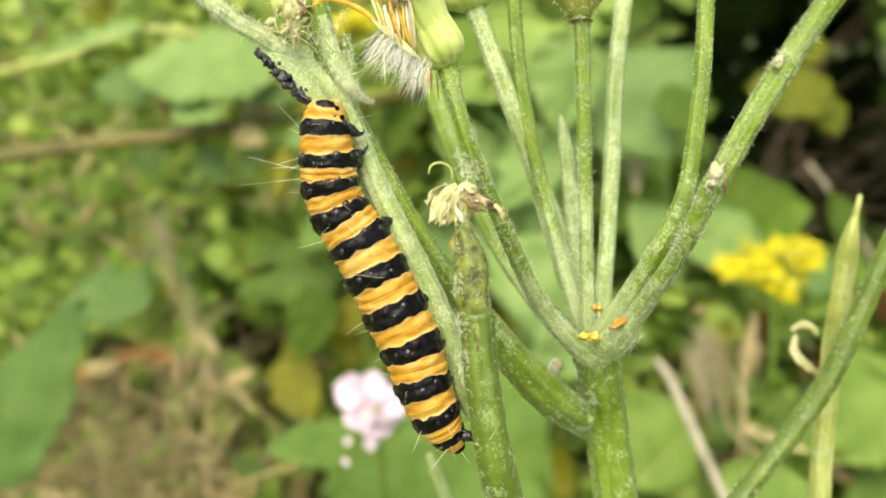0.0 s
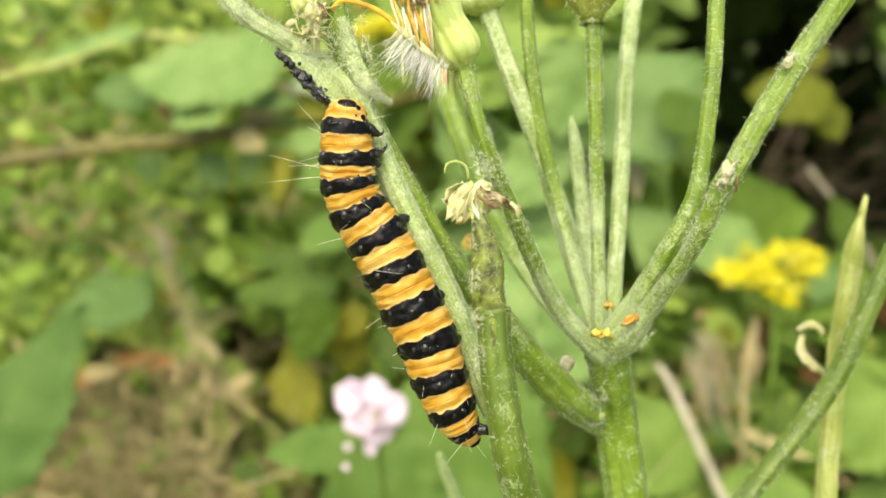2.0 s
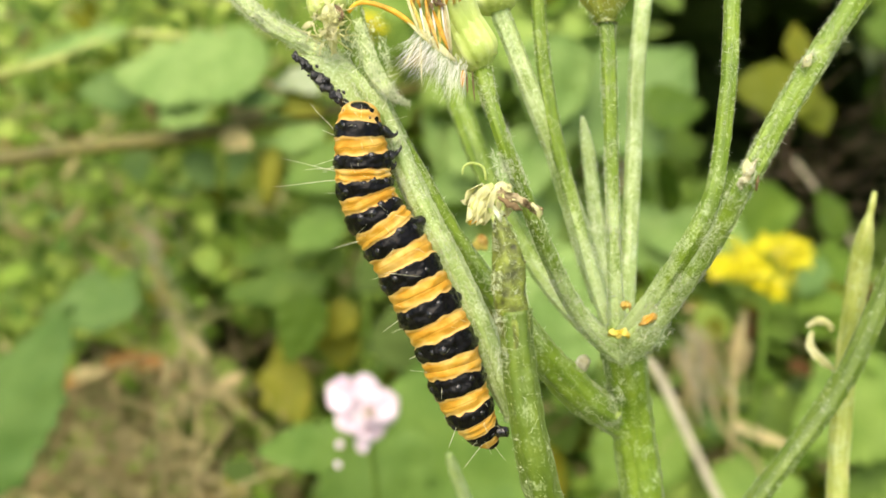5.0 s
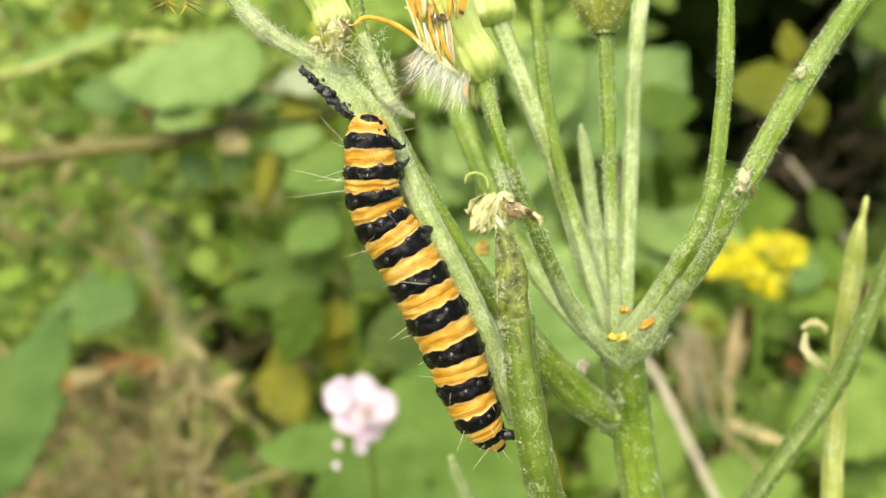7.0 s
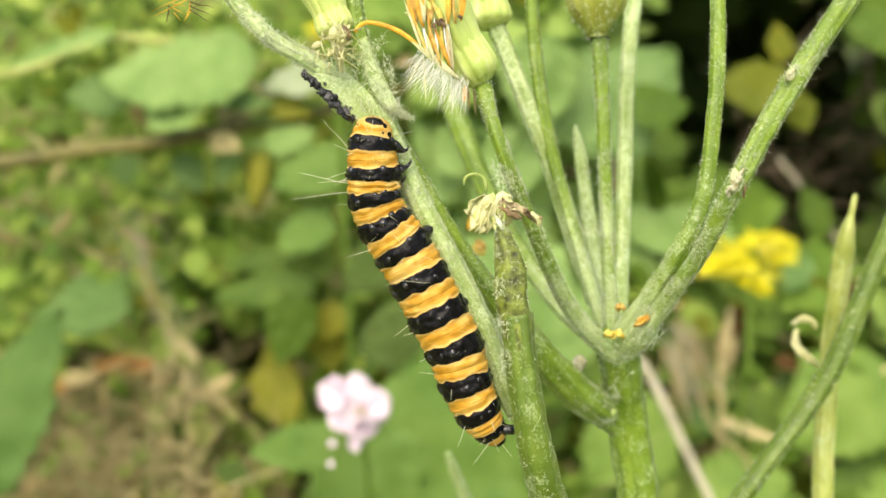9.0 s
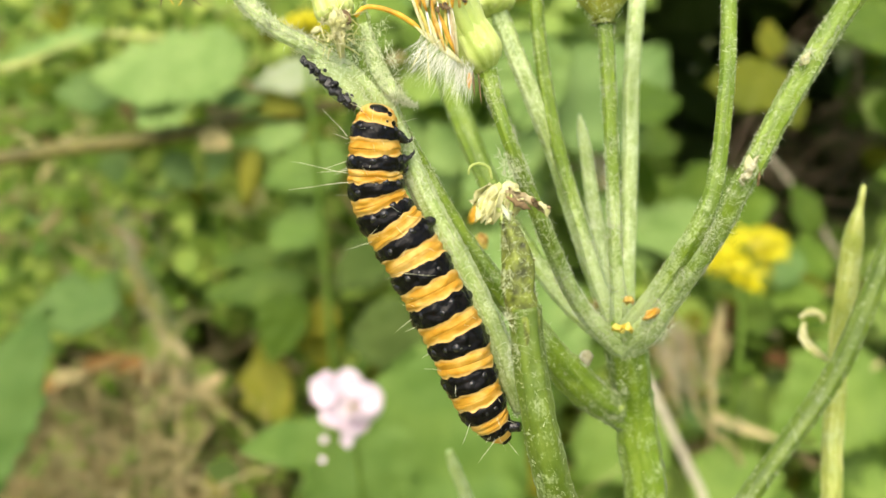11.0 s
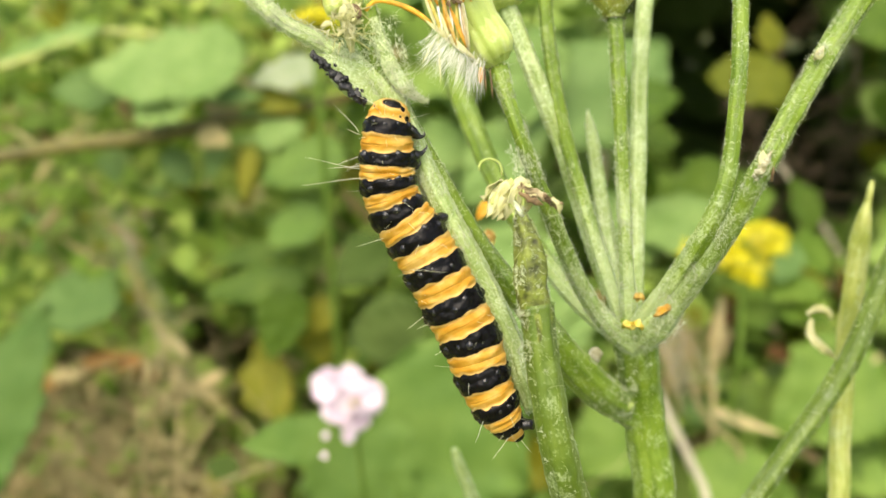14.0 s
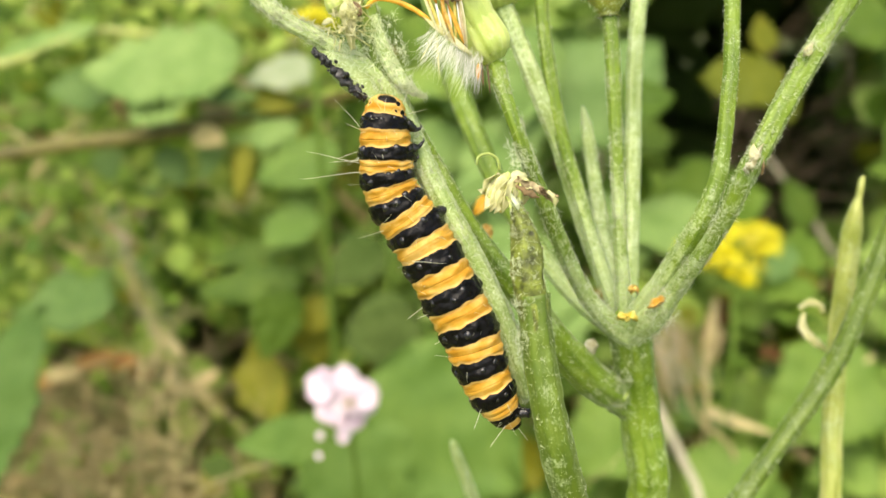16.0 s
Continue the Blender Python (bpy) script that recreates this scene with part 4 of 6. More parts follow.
part("dry_bract", sweep([(5.85, 1.59, 61.50, 0.11), (6.13, 1.29, 61.40, 0.19), (6.32, 0.91, 61.50, 0.19), (6.38, 0.54, 61.70, 0.08)], 14, 0.06, 0, 0, 0.9, 0.4, 0.4, 0, 7), PALE_BRACT, dry_head)
part("dry_bract", blade(mm((3.36, 1.48, 61.40)), mm((3.91, 0.27, 61.40)), 0.00026, -AWAY, 9, 2, 0.9, 0, 0.15, 0, 0.4, 1.6, 35, 0.0001), WOOL, dry_head, "white papery scrap")
part("curled_tendril", sweep([(3.24, 3.54, 67.00, 0.10), (3.09, 4.40, 67.00, 0.10), (2.37, 4.74, 67.00, 0.10), (1.71, 4.50, 67.00, 0.10), (1.58, 3.93, 67.00, 0.06)], 8, 0.3), BRACT, ragwort, "pale curled floret")

# dry florets dangling from the next head up the branch
for k, (a, c, w) in enumerate((((-15.72, 18.43, 65.00), (-17.60, 16.61, 64.60), 0.2), ((-16.90, 18.05, 65.00), (-20.35, 16.20, 64.40), 0.22), ((-17.60, 16.77, 64.60), (-15.94, 15.84, 64.40), 0.15), ((-17.60, 16.69, 64.60), (-17.87, 15.94, 64.40), 0.14), ((-19.13, 16.52, 64.50), (-19.04, 15.87, 64.40), 0.2), ((-18.74, 16.60, 64.50), (-18.00, 15.99, 64.30), 0.25))):
    part("dry_floret", joined(*[fibre(mm(a) + UP * 0.0003 * s, mm(c) + RIGHT * 0.0002 * s, UP * 0.0005 * (s + 0.3), 0.00006) for s in (-1, 0, 1)]), (DRY, ORANGE)[k % 2], ragwort)

# bud scars, scales and chips
for k, (a, b, w) in enumerate((((19.54, 3.27, 60.90), (19.61, 4.32, 60.60), 0.5), ((23.34, 10.20, 60.90), (23.75, 10.88, 60.60), 0.55), ((12.89, -14.69, 77.60), (14.55, -14.59, 77.40), 0.8))):
    part("scale", blade(mm(a), mm(b), w * 0.0012, -AWAY, 6, 2, 0.5, 0, 0.1, 0, 1.6, 0.2, k, 0.00015), PALE_BRACT, ragwort)
for k, (a, c, w, m) in enumerate((((14.75, -7.06, 70.60), (15.90, -6.16, 70.00), 0.42, FADED_FLORET), ((15.10, -6.95, 70.50), (15.75, -6.05, 70.10), 0.3, ORANGE), ((12.75, -7.70, 72.40), (13.75, -7.98, 72.20), 0.36, PALE_FLORET), ((13.30, -7.62, 72.40), (14.36, -7.86, 72.10), 0.42, PALE_FLORET), ((13.05, -7.98, 72.30), (13.60, -7.50, 72.20), 0.3, PALE_FLORET), ((13.77, -5.47, 72.40), (14.55, -5.79, 72.30), 0.45, FADED_FLORET), ((13.83, -5.87, 72.30), (14.40, -5.36, 72.40), 0.4, FADED_FLORET), ((13.95, -5.95, 72.20), (14.20, -5.30, 72.50), 0.35, PALE_FLORET))):
    part("fallen_floret", blade(mm(a), mm(c), w * 0.0012, -AWAY + UP * 0.8, 9, 3, 0.7, 0, 0.2, 0, 0.3, 1.3, k, 0.00012), m, ragwort, "yellow floret lodged in the fork")
for k, (a, c, w, m) in enumerate((((3.62, -0.07, 88.00), (4.43, -1.25, 87.60), 0.9, PALE_FLORET), ((3.28, -1.13, 88.00), (4.12, -0.40, 87.50), 0.7, PALE_FLORET), ((2.83, 1.06, 86.00), (4.36, 3.21, 86.00), 0.8, ORANGE), ((3.64, 0.09, 86.00), (4.45, -0.97, 86.00), 0.6, FADED_FLORET))):
    part("fallen_floret", blade(mm(a), mm(c), w * 0.0012, -AWAY, 6, 2, 0.5, 0, 0.15, 0, 0.3, 0.4, k, 0.0002), m, ragwort, "yellow floret caught on the branch")
for k, (rows, m) in enumerate((([(19.24, 2.56, 61.40, 0.26), (19.54, 3.08, 60.90, 0.43), (19.92, 3.67, 60.90, 0.36), (20.33, 4.22, 61.20, 0.18)], 0), ([(23.38, 10.18, 61.20, 0.18), (23.53, 10.55, 60.80, 0.29), (23.91, 10.99, 60.80, 0.14)], 0), ([(13.58, -15.44, 77.80, 0.19), (14.03, -15.06, 77.20, 0.46), (14.51, -14.60, 77.20, 0.23)], 2), ([(20.34, 2.28, 61.30, 0.09), (20.32, 2.78, 61.00, 0.15), (20.43, 3.23, 61.10, 0.07)], 1))):
    grit = random.Random(60 + k)
    bits_of = []
    for _ in range(16):
        f = grit.random() * (len(rows) - 1.001)
        c = np.array(rows[int(f)]) * (1 - f % 1) + np.array(rows[int(f) + 1]) * (f % 1)
        c[:3] += [grit.gauss(0, 0.45) * c[3], grit.gauss(0, 0.45) * c[3], grit.uniform(-0.5, 0.4) * c[3]]
        w = np.array([grit.uniform(-1, 1), grit.uniform(-1, 1), grit.uniform(-0.5, 0.5)])
        size = c[3] * grit.uniform(0.22, 0.5)
        bits_of.append(sweep([(*(c[:3] - w * size), size * 0.2), (*c[:3], size), (*(c[:3] + w * size), size * 0.15)], 8, 0.1, 0, 0, 0.8, 0.25, 1, 0, _))
    scar = part("bud_scar", joined(sweep([(*r[:3], r[3] * 0.55) for r in rows], 14, 0.12, 0, 0, 1.1, 0.3), *bits_of), (SCAR, DRY, BRACT)[m], ragwort, "rough whitish bud scar")
    if m != 1:
        part("wool", wool_on(rows, 24, 0.55, grit, 0.02), WOOL, scar, "fine white hairs")
part("wool_tuft", joined(*[wool_on([(-7.09, 12.85, 64.20, 0.53), (-5.54, 11.02, 63.90, 0.83), (-4.48, 9.05, 63.80, 0.83)], 70, 1.20, random.Random(81), 0.019), wool_on([(-8.69, 12.75, 64.60, 0.38), (-11.02, 14.15, 64.60, 0.34), (-12.95, 15.54, 64.60, 0.34)], 50, 1.00, random.Random(82), 0.019), wool_on([(-4.77, 14.33, 64.80, 0.60), (-3.99, 11.39, 63.90, 0.60), (-3.24, 9.00, 63.60, 0.38)], 70, 1.10, random.Random(83), 0.019), wool_on([(-3.68, 7.57, 64.40, 0.60), (-1.78, 3.65, 64.60, 0.75)], 45, 0.80, random.Random(84), 0.019), wool_on([(3.92, 5.07, 63.90, 0.34), (4.41, 3.11, 63.70, 0.38)], 40, 0.90, random.Random(85), 0.019), wool_on([(15.75, -7.94, 71.60, 1.06), (16.49, -7.12, 71.00, 0.84)], 60, 0.72, random.Random(51), 0.018), wool_on([(13.52, -12.84, 76.80, 1.00), (14.11, -13.72, 77.00, 0.78)], 90, 0.72, random.Random(52), 0.016), wool_on([(4.83, 4.42, 64.60, 0.56), (4.23, 5.96, 64.20, 0.55)], 26, 0.56, random.Random(53), 0.015), wool_on([(-3.70, 10.03, 63.90, 0.42), (-3.01, 9.02, 63.70, 0.23)], 22, 0.64, random.Random(54), 0.015), wool_on([(7.27, -0.79, 67.80, 0.63), (6.80, 0.24, 67.20, 0.60)], 18, 0.56, random.Random(55), 0.015), wool_on([(16.19, -6.70, 71.20, 0.93), (16.78, -5.60, 70.00, 0.75), (17.74, -3.41, 67.50, 0.66), (18.56, -1.37, 65.40, 0.64), (19.15, 0.56, 63.60, 0.64), (19.68, 2.43, 62.40, 0.74)], 44, 0.36, random.Random(39)), wool_on([(14.84, -7.38, 73.40, 1.00), (15.70, -5.68, 71.60, 0.85), (16.75, -3.46, 69.60, 0.83), (17.71, -1.36, 68.00, 0.81), (18.64, 0.68, 67.20, 0.76)], 32, 0.36, random.Random(40)), wool_on([(5.56, 2.81, 65.50, 0.55), (4.71, 4.73, 64.50, 0.54), (3.95, 6.83, 64.00, 0.53)], 84, 0.40, random.Random(31)), wool_on([(14.34, -9.32, 75.50, 1.48), (15.50, -7.84, 73.00, 1.35), (16.19, -6.70, 71.20, 0.93), (16.78, -5.60, 70.00, 0.75)], 330, 0.48, random.Random(32)), wool_on([(14.34, -15.29, 79.00, 1.36), (11.24, -13.01, 76.00, 1.40)], 240, 0.48, random.Random(33)), wool_on([(15.00, -10.89, 77.00, 1.69), (14.44, -8.87, 75.50, 1.71), (14.44, -7.41, 74.50, 1.20)], 180, 0.48, random.Random(37)), wool_on([(12.26, -8.24, 73.60, 0.83), (9.83, -5.36, 71.50, 0.70), (7.95, -2.05, 69.00, 0.68)], 84, 0.40, random.Random(38)), wool_on([(-4.64, 9.71, 65.50, 0.86), (-5.62, 12.91, 65.50, 0.90)], 84, 0.56, random.Random(34)), wool_on([(-8.41, 11.54, 64.00, 0.57), (-5.74, 8.86, 64.00, 0.84)], 140, 0.56, random.Random(36)), wool_on([(4.16, -10.84, 66.50, 0.87), (3.03, -7.17, 66.30, 1.03)], 32, 0.48, random.Random(35))]), WOOL, ragwort, "tangled white wool")
LEAFLET = [(-5.56, 14.36, 64.90, 0.31), (-5.02, 12.40, 64.60, 0.46), (-4.32, 10.67, 64.20, 0.53), (-3.55, 9.44, 63.90, 0.42), (-2.93, 8.82, 63.70, 0.21), (-2.24, 8.49, 63.60, 0.04)]
stem(LEAFLET, STEM_WOOLLY, ragwort, 260, 0.5, "leaflet", "pale, woolly leaf tip", lump=0.2, flat=0.5, seed=41)
part("shrivelled_bud", sweep([(10.88, -11.41, 78.00, 0.32), (11.45, -10.67, 77.60, 0.60), (11.99, -10.18, 77.40, 0.37)], 10, 0.4, 0, 0, 0.5, 0.7), SCAR, ragwort, "grey shrivelled bud in the fork")
part("curled_leaf", joined(sweep([(36.90, -9.25, 95.00, 0.25), (37.90, -8.60, 94.60, 0.42), (38.79, -8.92, 94.40, 0.34), (39.27, -9.72, 94.60, 0.23)], 14, 0.15, 0, 0, 0.4, 0.6, 0.35), sweep([(37.46, -9.73, 95.00, 0.25), (36.97, -10.93, 94.40, 0.45), (37.50, -12.06, 94.20, 0.52), (38.63, -12.87, 94.60, 0.42), (39.81, -13.63, 95.50, 0.23)], 14, 0.15, 0, 0, 0.4, 0.6, 0.35)), PALE_BRACT, ragwort, "pale curled dry leaf")
black = [(-9.63, 11.86, 63.60, 0.19), (-9.15, 11.28, 63.40, 0.26), (-8.57, 10.64, 63.30, 0.30), (-7.96, 9.96, 63.20, 0.38), (-7.36, 9.30, 63.20, 0.41), (-6.76, 8.77, 63.30, 0.34), (-6.18, 8.34, 63.60, 0.26)]
crumbs = random.Random(21)
lumps = []
for k in range(64):
    f = crumbs.random() ** 0.8 * (len(black) - 1.001)
    c = np.array(black[int(f)]) * (1 - f % 1) + np.array(black[int(f) + 1]) * (f % 1)
    c[:3] += [crumbs.gauss(0, 0.16), crumbs.gauss(0, 0.16), crumbs.uniform(-0.3, 0.1)]
    w = np.array([crumbs.uniform(-1, 1), crumbs.uniform(-1, 1), crumbs.uniform(-0.4, 0.4)])
    size = crumbs.uniform(0.10, 0.26)
    lumps.append(sweep([(*(c[:3] - w * size), size * 0.2), (*c[:3], size), (*(c[:3] + w * size), size * 0.15)], 8, 0.12, 0, 0, 0.6, 0.3, 1, 0, k))
part("shrivelled_leaf", joined(sweep([(*p[:3], p[3] * 0.8) for p in black], 12, 0.15, 0, 0, 1.3, 0.35, 0.7), *lumps), BLACK_LEAF, ragwort, "blackened, crumbling leaf tip")
part("leaf", blade(mm((-5.02, 8.53, 64.20)), mm((-9.44, 11.90, 64.20)), 0.0022, -AWAY, 12, 3, 0.2, 0, 0.05, 0, 1.0, 0.1, 3, 0.0002), STEM_WOOLLY, ragwort, "pale woolly leaf")


# ---- caterpillar ----
def caterpillar_material():
    m, nodes, links, shader = material("caterpillar skin")
    ob = nodes.new("ShaderNodeTexCoord").outputs["Object"]
    band = nodes.new("ShaderNodeAttribute")
    band.attribute_name = "band"
    ragged = noise_of(nodes, links, ob, 2200.0, 3.0)
    edge = nodes.new("ShaderNodeMath")
    edge.operation = "MULTIPLY_ADD"
    links.new(ragged, edge.inputs[0])
    edge.inputs[1].default_value = 0.1
    links.new(band.outputs["Fac"], edge.inputs[2])
    mottle = noise_of(nodes, links, ob, 700.0, 4.0)
    yellow = ramp(nodes, links, mottle, (0.28, (0.41, 0.18, 0.012)), (0.5, (0.50, 0.27, 0.037)), (0.72, (0.60, 0.39, 0.115)))
    dark = ramp(nodes, links, ragged, (0.3, (0.0025, 0.0025, 0.0025)), (0.75, (0.008, 0.007, 0.007)))
    n = nodes.new("ShaderNodeValToRGB")
    for el, (at, v) in zip(n.color_ramp.elements, ((0.51, 0.0), (0.55, 1.0))):
        el.position, el.color = at, (v, v, v, 1)
    links.new(edge.outputs[0], n.inputs["Fac"])
    rim = ramp(nodes, links, edge.outputs[0], (0.33, (0, 0, 0)), (0.47, (0.5, 0.5, 0.5)))
    yellow = mix(nodes, links, rim, yellow, (0.72, 0.51, 0.21))
    links.new(mix(nodes, links, n.outputs["Color"], yellow, dark), shader.inputs["Base Color"])
    rough = nodes.new("ShaderNodeMapRange")
    rough.inputs["To Min"].default_value, rough.inputs["To Max"].default_value = 0.45, 0.11
    links.new(n.outputs["Color"], rough.inputs["Value"])
    links.new(rough.outputs[0], shader.inputs["Roughness"])
    shader.inputs["Subsurface Weight"].default_value = 0.1
    shader.inputs["Subsurface Radius"].default_value = (0.0006, 0.0003, 0.0001)
    shader.inputs["Specular IOR Level"].default_value = 0.13
    fine = noise_of(nodes, links, ob, 2600.0, 4.0, 0.65)
    bump(nodes, links, fine, 0.7, 0.0001, shader)
    return m


SKIN = caterpillar_material()
HORN = plain_material("black horn", (0.006, 0.006, 0.007), (0.022, 0.02, 0.021), 2500.0, 0.16, 0.0001)
BRISTLE = plain_material("pale bristle", (0.72, 0.72, 0.5), (0.85, 0.84, 0.66), 900.0, 0.5, 0.0, 0.3)
# the axis from the neck to the tail, one row for each black band
AXIS = [(-4.93, 8.49, 63.40, 1.13), (-5.10, 6.70, 63.20, 1.58), (-4.96, 4.62, 63.60, 1.87), (-4.85, 2.98, 63.90, 1.88), (-4.23, 1.16, 64.20, 1.97), (-3.02, -0.69, 64.50, 2.11), (-1.80, -2.94, 64.60, 2.13), (-0.62, -5.40, 64.70, 2.14), (0.52, -7.82, 64.80, 2.08), (1.31, -10.40, 64.90, 1.89), (2.23, -12.56, 65.00, 1.62), (3.09, -13.95, 65.20, 1.09), (3.77, -14.76, 65.40, 0.43)]
caterpillar = thing("caterpillar", mm((-0.62, -5.40, 64.70)), "caterpillar ringed in orange-yellow and glossy black, clinging to a stem", "caterpillar")


# pigment spots on the neck shield
SPOTS = [(mm(p), w * 0.001) for p, w in (((-5.25, 7.98, 62.40), 0.40), ((-4.95, 8.02, 62.30), 0.44), ((-4.68, 7.99, 62.30), 0.36), ((-4.20, 7.79, 62.30), 0.2), ((-4.22, 7.28, 61.90), 0.15), ((-3.76, 7.19, 62.40), 0.26), ((-5.96, 7.74, 62.60), 0.24))]


def body_rings(per=30):
    p = [np.array([*mm(r[:3]), r[3] * 0.001]) for r in AXIS]
    q = [2 * p[0] - p[1], *p, 2 * p[-1] - p[-2]]
    out = []
    for i in range(len(p) - 1):
        a, b, c, d = q[i : i + 4]
        for k in range(per):
            t = k / per
            out.append((i + t, glide(a, b, c, d, t)))
    out.append((len(p) - 1.0, p[-1]))
    return out


def make_body():
    """One rigid piece for each ring of the body, cut in the folds between the bands."""
    ring = 72
    rows = body_rings()
    pos, axes = frames_along([r for _, r in rows])
    grid, bands = [], []
    for (s, q), c, (t, side, b) in zip(rows, pos, axes):
        line, dark = [], []
        for j in range(ring):
            a = 2 * math.pi * j / ring
            d = side * math.cos(a) + b * math.sin(a)
            k = round(s)
            x = s - k
            # the band: nearly half the ring wide, with a wavy edge, drawn in along the back
            rim = Vector((math.cos(a) * 2.6, math.sin(a) * 2.6, k * 3.7))
            half = (0.24 if k > 1 else 0.175) + 0.06 * noise.noise(rim) + 0.022 * noise.noise(rim * 2.7)
            shift = 0.03 * math.cos(a + 0.8) + 0.07 * noise.noise(rim * 0.8 + Vector((9, 0, 0)))
            if k == 1:
                shift += 0.055
            v = 0.5 + (half - abs(x - shift)) * 2.2
            if k == 0:
                v = 0.2
            r = max(q[3], 8e-5)
            if s < 0.5:
                r *= max(0.02, 1 - (1 - s / 0.5) ** 2.6) ** 0.5
            for place, width in SPOTS:
                v = max(v, 0.5 + 0.4 * (1 - ((c + d * r) - place).length / width))
            inside = min(1.0, max(0.0, (half - abs(x - shift)) * 9)) if k else 0.0
            at = c + d * r
            warts = 1.1 - 2.1 * min(1.0, noise.voronoi(at * 1500)[0][0] * 1.2) + 0.7 * noise.noise(at * 900) + 0.3 * noise.noise(at * 3600)
            wobble = noise.noise(Vector((math.cos(a) * 1.6, math.sin(a) * 1.6, s * 1.1)))
            folds = math.cos(x * 2 * math.pi) * 0.018 - 0.034 * math.exp(-(((abs(x) - 0.30 - 0.04 * wobble) / 0.04) ** 2))
            ridges = 1.5 * math.sin(s * 2 * math.pi * 3.5 + 3.4 * wobble) + 0.15 * math.sin(s * 2 * math.pi * 8.3 + 5 * noise.noise(rim * 1.3 + Vector((0, 0, s))))
            folds += (1 - inside) * (0.017 * ridges + 0.018 * noise.noise(Vector((at.x * 700, at.y * 700, at.z * 1500))))
            r *= 1 + folds + inside * (0.03 + 0.05 * warts) + 0.015 * noise.noise(at * 450)
            line.append(c + d * r)
            dark.append(v)
        grid.append(line)
        bands.append(dark)
    cuts = [0, *[next(i for i, (s, _) in enumerate(rows) if s >= k + 0.5) for k in range(1, len(AXIS) - 2)], len(rows) - 1]
    made = []
    for k, (a, b) in enumerate(zip(cuts, cuts[1:])):
        verts = [v for line in grid[a : b + 1] for v in line]
        values = [v for line in bands[a : b + 1] for v in line]
        n = b - a + 1
        faces = [(i * ring + j, i * ring + (j + 1) % ring, (i + 1) * ring + (j + 1) % ring, (i + 1) * ring + j) for i in range(n - 1) for j in range(ring)]
        faces += [tuple(range(ring - 1, -1, -1)), tuple(range((n - 1) * ring, n * ring))]
        ob = part("body_ring", (verts, faces, None), SKIN, caterpillar)
        layer = ob.data.attributes.new("band", "FLOAT", "POINT")
        layer.data.foreach_set("value", values)
        made.append(ob)
    return made


rings = make_body()


def lump_at(name, place, size, way, parent, label="", mat=None, long=1.0):
    d = np.array(way) / np.linalg.norm(way)
    p = np.array(place)
    rows = [(*(p + d * size * long * f), size * r) for f, r in ((-1.0, 0.1), (-0.8, 0.6), (-0.3, 0.95), (0.2, 0.95), (0.7, 0.65), (1.0, 0.15))]
    return part(name, sweep(rows, 14, size * 0.25, 0, 0, 0.25, size * 0.8), mat or HORN, parent, label)


head = lump_at("head", (-5.51, 8.45, 65.20), 0.82, (-0.3, 0.9, 0.4), caterpillar, "small glossy black head", None, 0.9)
legs = []
for a, b in (((-3.65, 6.57, 63.20), (-3.12, 6.35, 63.40)), ((-3.49, 4.76, 63.60), (-2.92, 5.04, 63.80)), ((-3.38, 4.45, 63.60), (-3.08, 4.27, 63.80))):
    reach = np.array(b) - np.array(a)
    knee, tip = np.array(a) + reach * 0.9, np.array(a) + reach * 1.75 + np.array([0.0, 0.12, 0.0])
    leg = part("leg", sweep([(*a, 0.42), (*knee, 0.30), (*(knee * 0.5 + tip * 0.5 + np.array([0.02, -0.10, 0.0])), 0.18), (*tip, 0.11)], 10, 0.1, 0, 0, 0.3, 0.3), HORN, caterpillar, "jointed black leg")
    legs.append(leg)
    part("claw", sweep([(*tip, 0.11), (*(tip + np.array([0.12, 0.16, 0.0])), 0.07), (*(tip + np.array([0.08, 0.36, 0.0])), 0.02)], 6, 0.08), HORN, leg)
for a, b in (((-2.03, 0.31, 64.30), (-0.96, 0.74, 65.00)), ((0.46, -4.44, 64.90), (1.50, -4.64, 65.40)), ((1.60, -7.35, 65.00), (2.61, -7.65, 65.50)), ((2.36, -9.74, 65.10), (3.10, -10.09, 65.60)), ((3.49, -13.72, 65.20), (4.62, -13.71, 64.60))):
    part("proleg", sweep([(*a, 0.62), (*(np.array(a) * 0.45 + np.array(b) * 0.55), 0.42), (*b, 0.34)], 12, 0.2, 0, 0, 0.2, 0.5), HORN, caterpillar, "stubby dark proleg")


def warts():
    """Small glossy warts across each black band."""
    rng = random.Random(16)
    for k in range(1, 12):
        c = mm(AXIS[k][:3])
        t = (mm(AXIS[min(k + 1, 12)][:3]) - mm(AXIS[k - 1][:3])).normalized()
        side = t.cross(AWAY).normalized()
        for w in (-66, -34, -2, 30, 62):
            w = radians(w + rng.uniform(-8, 8))
            out = side * math.sin(w) - AWAY * math.cos(w)
            p = c + out * AXIS[k][3] * 0.00089 + t * rng.uniform(-0.00025, 0.00025) - STATION
            way = (out.dot(RIGHT), out.dot(UP), out.dot(AWAY))
            lump_at("wart", (p.dot(RIGHT) * 1000, p.dot(UP) * 1000, p.dot(AWAY) * 1000), AXIS[k][3] * rng.uniform(0.15, 0.21), way, rings[k - 1])


warts()


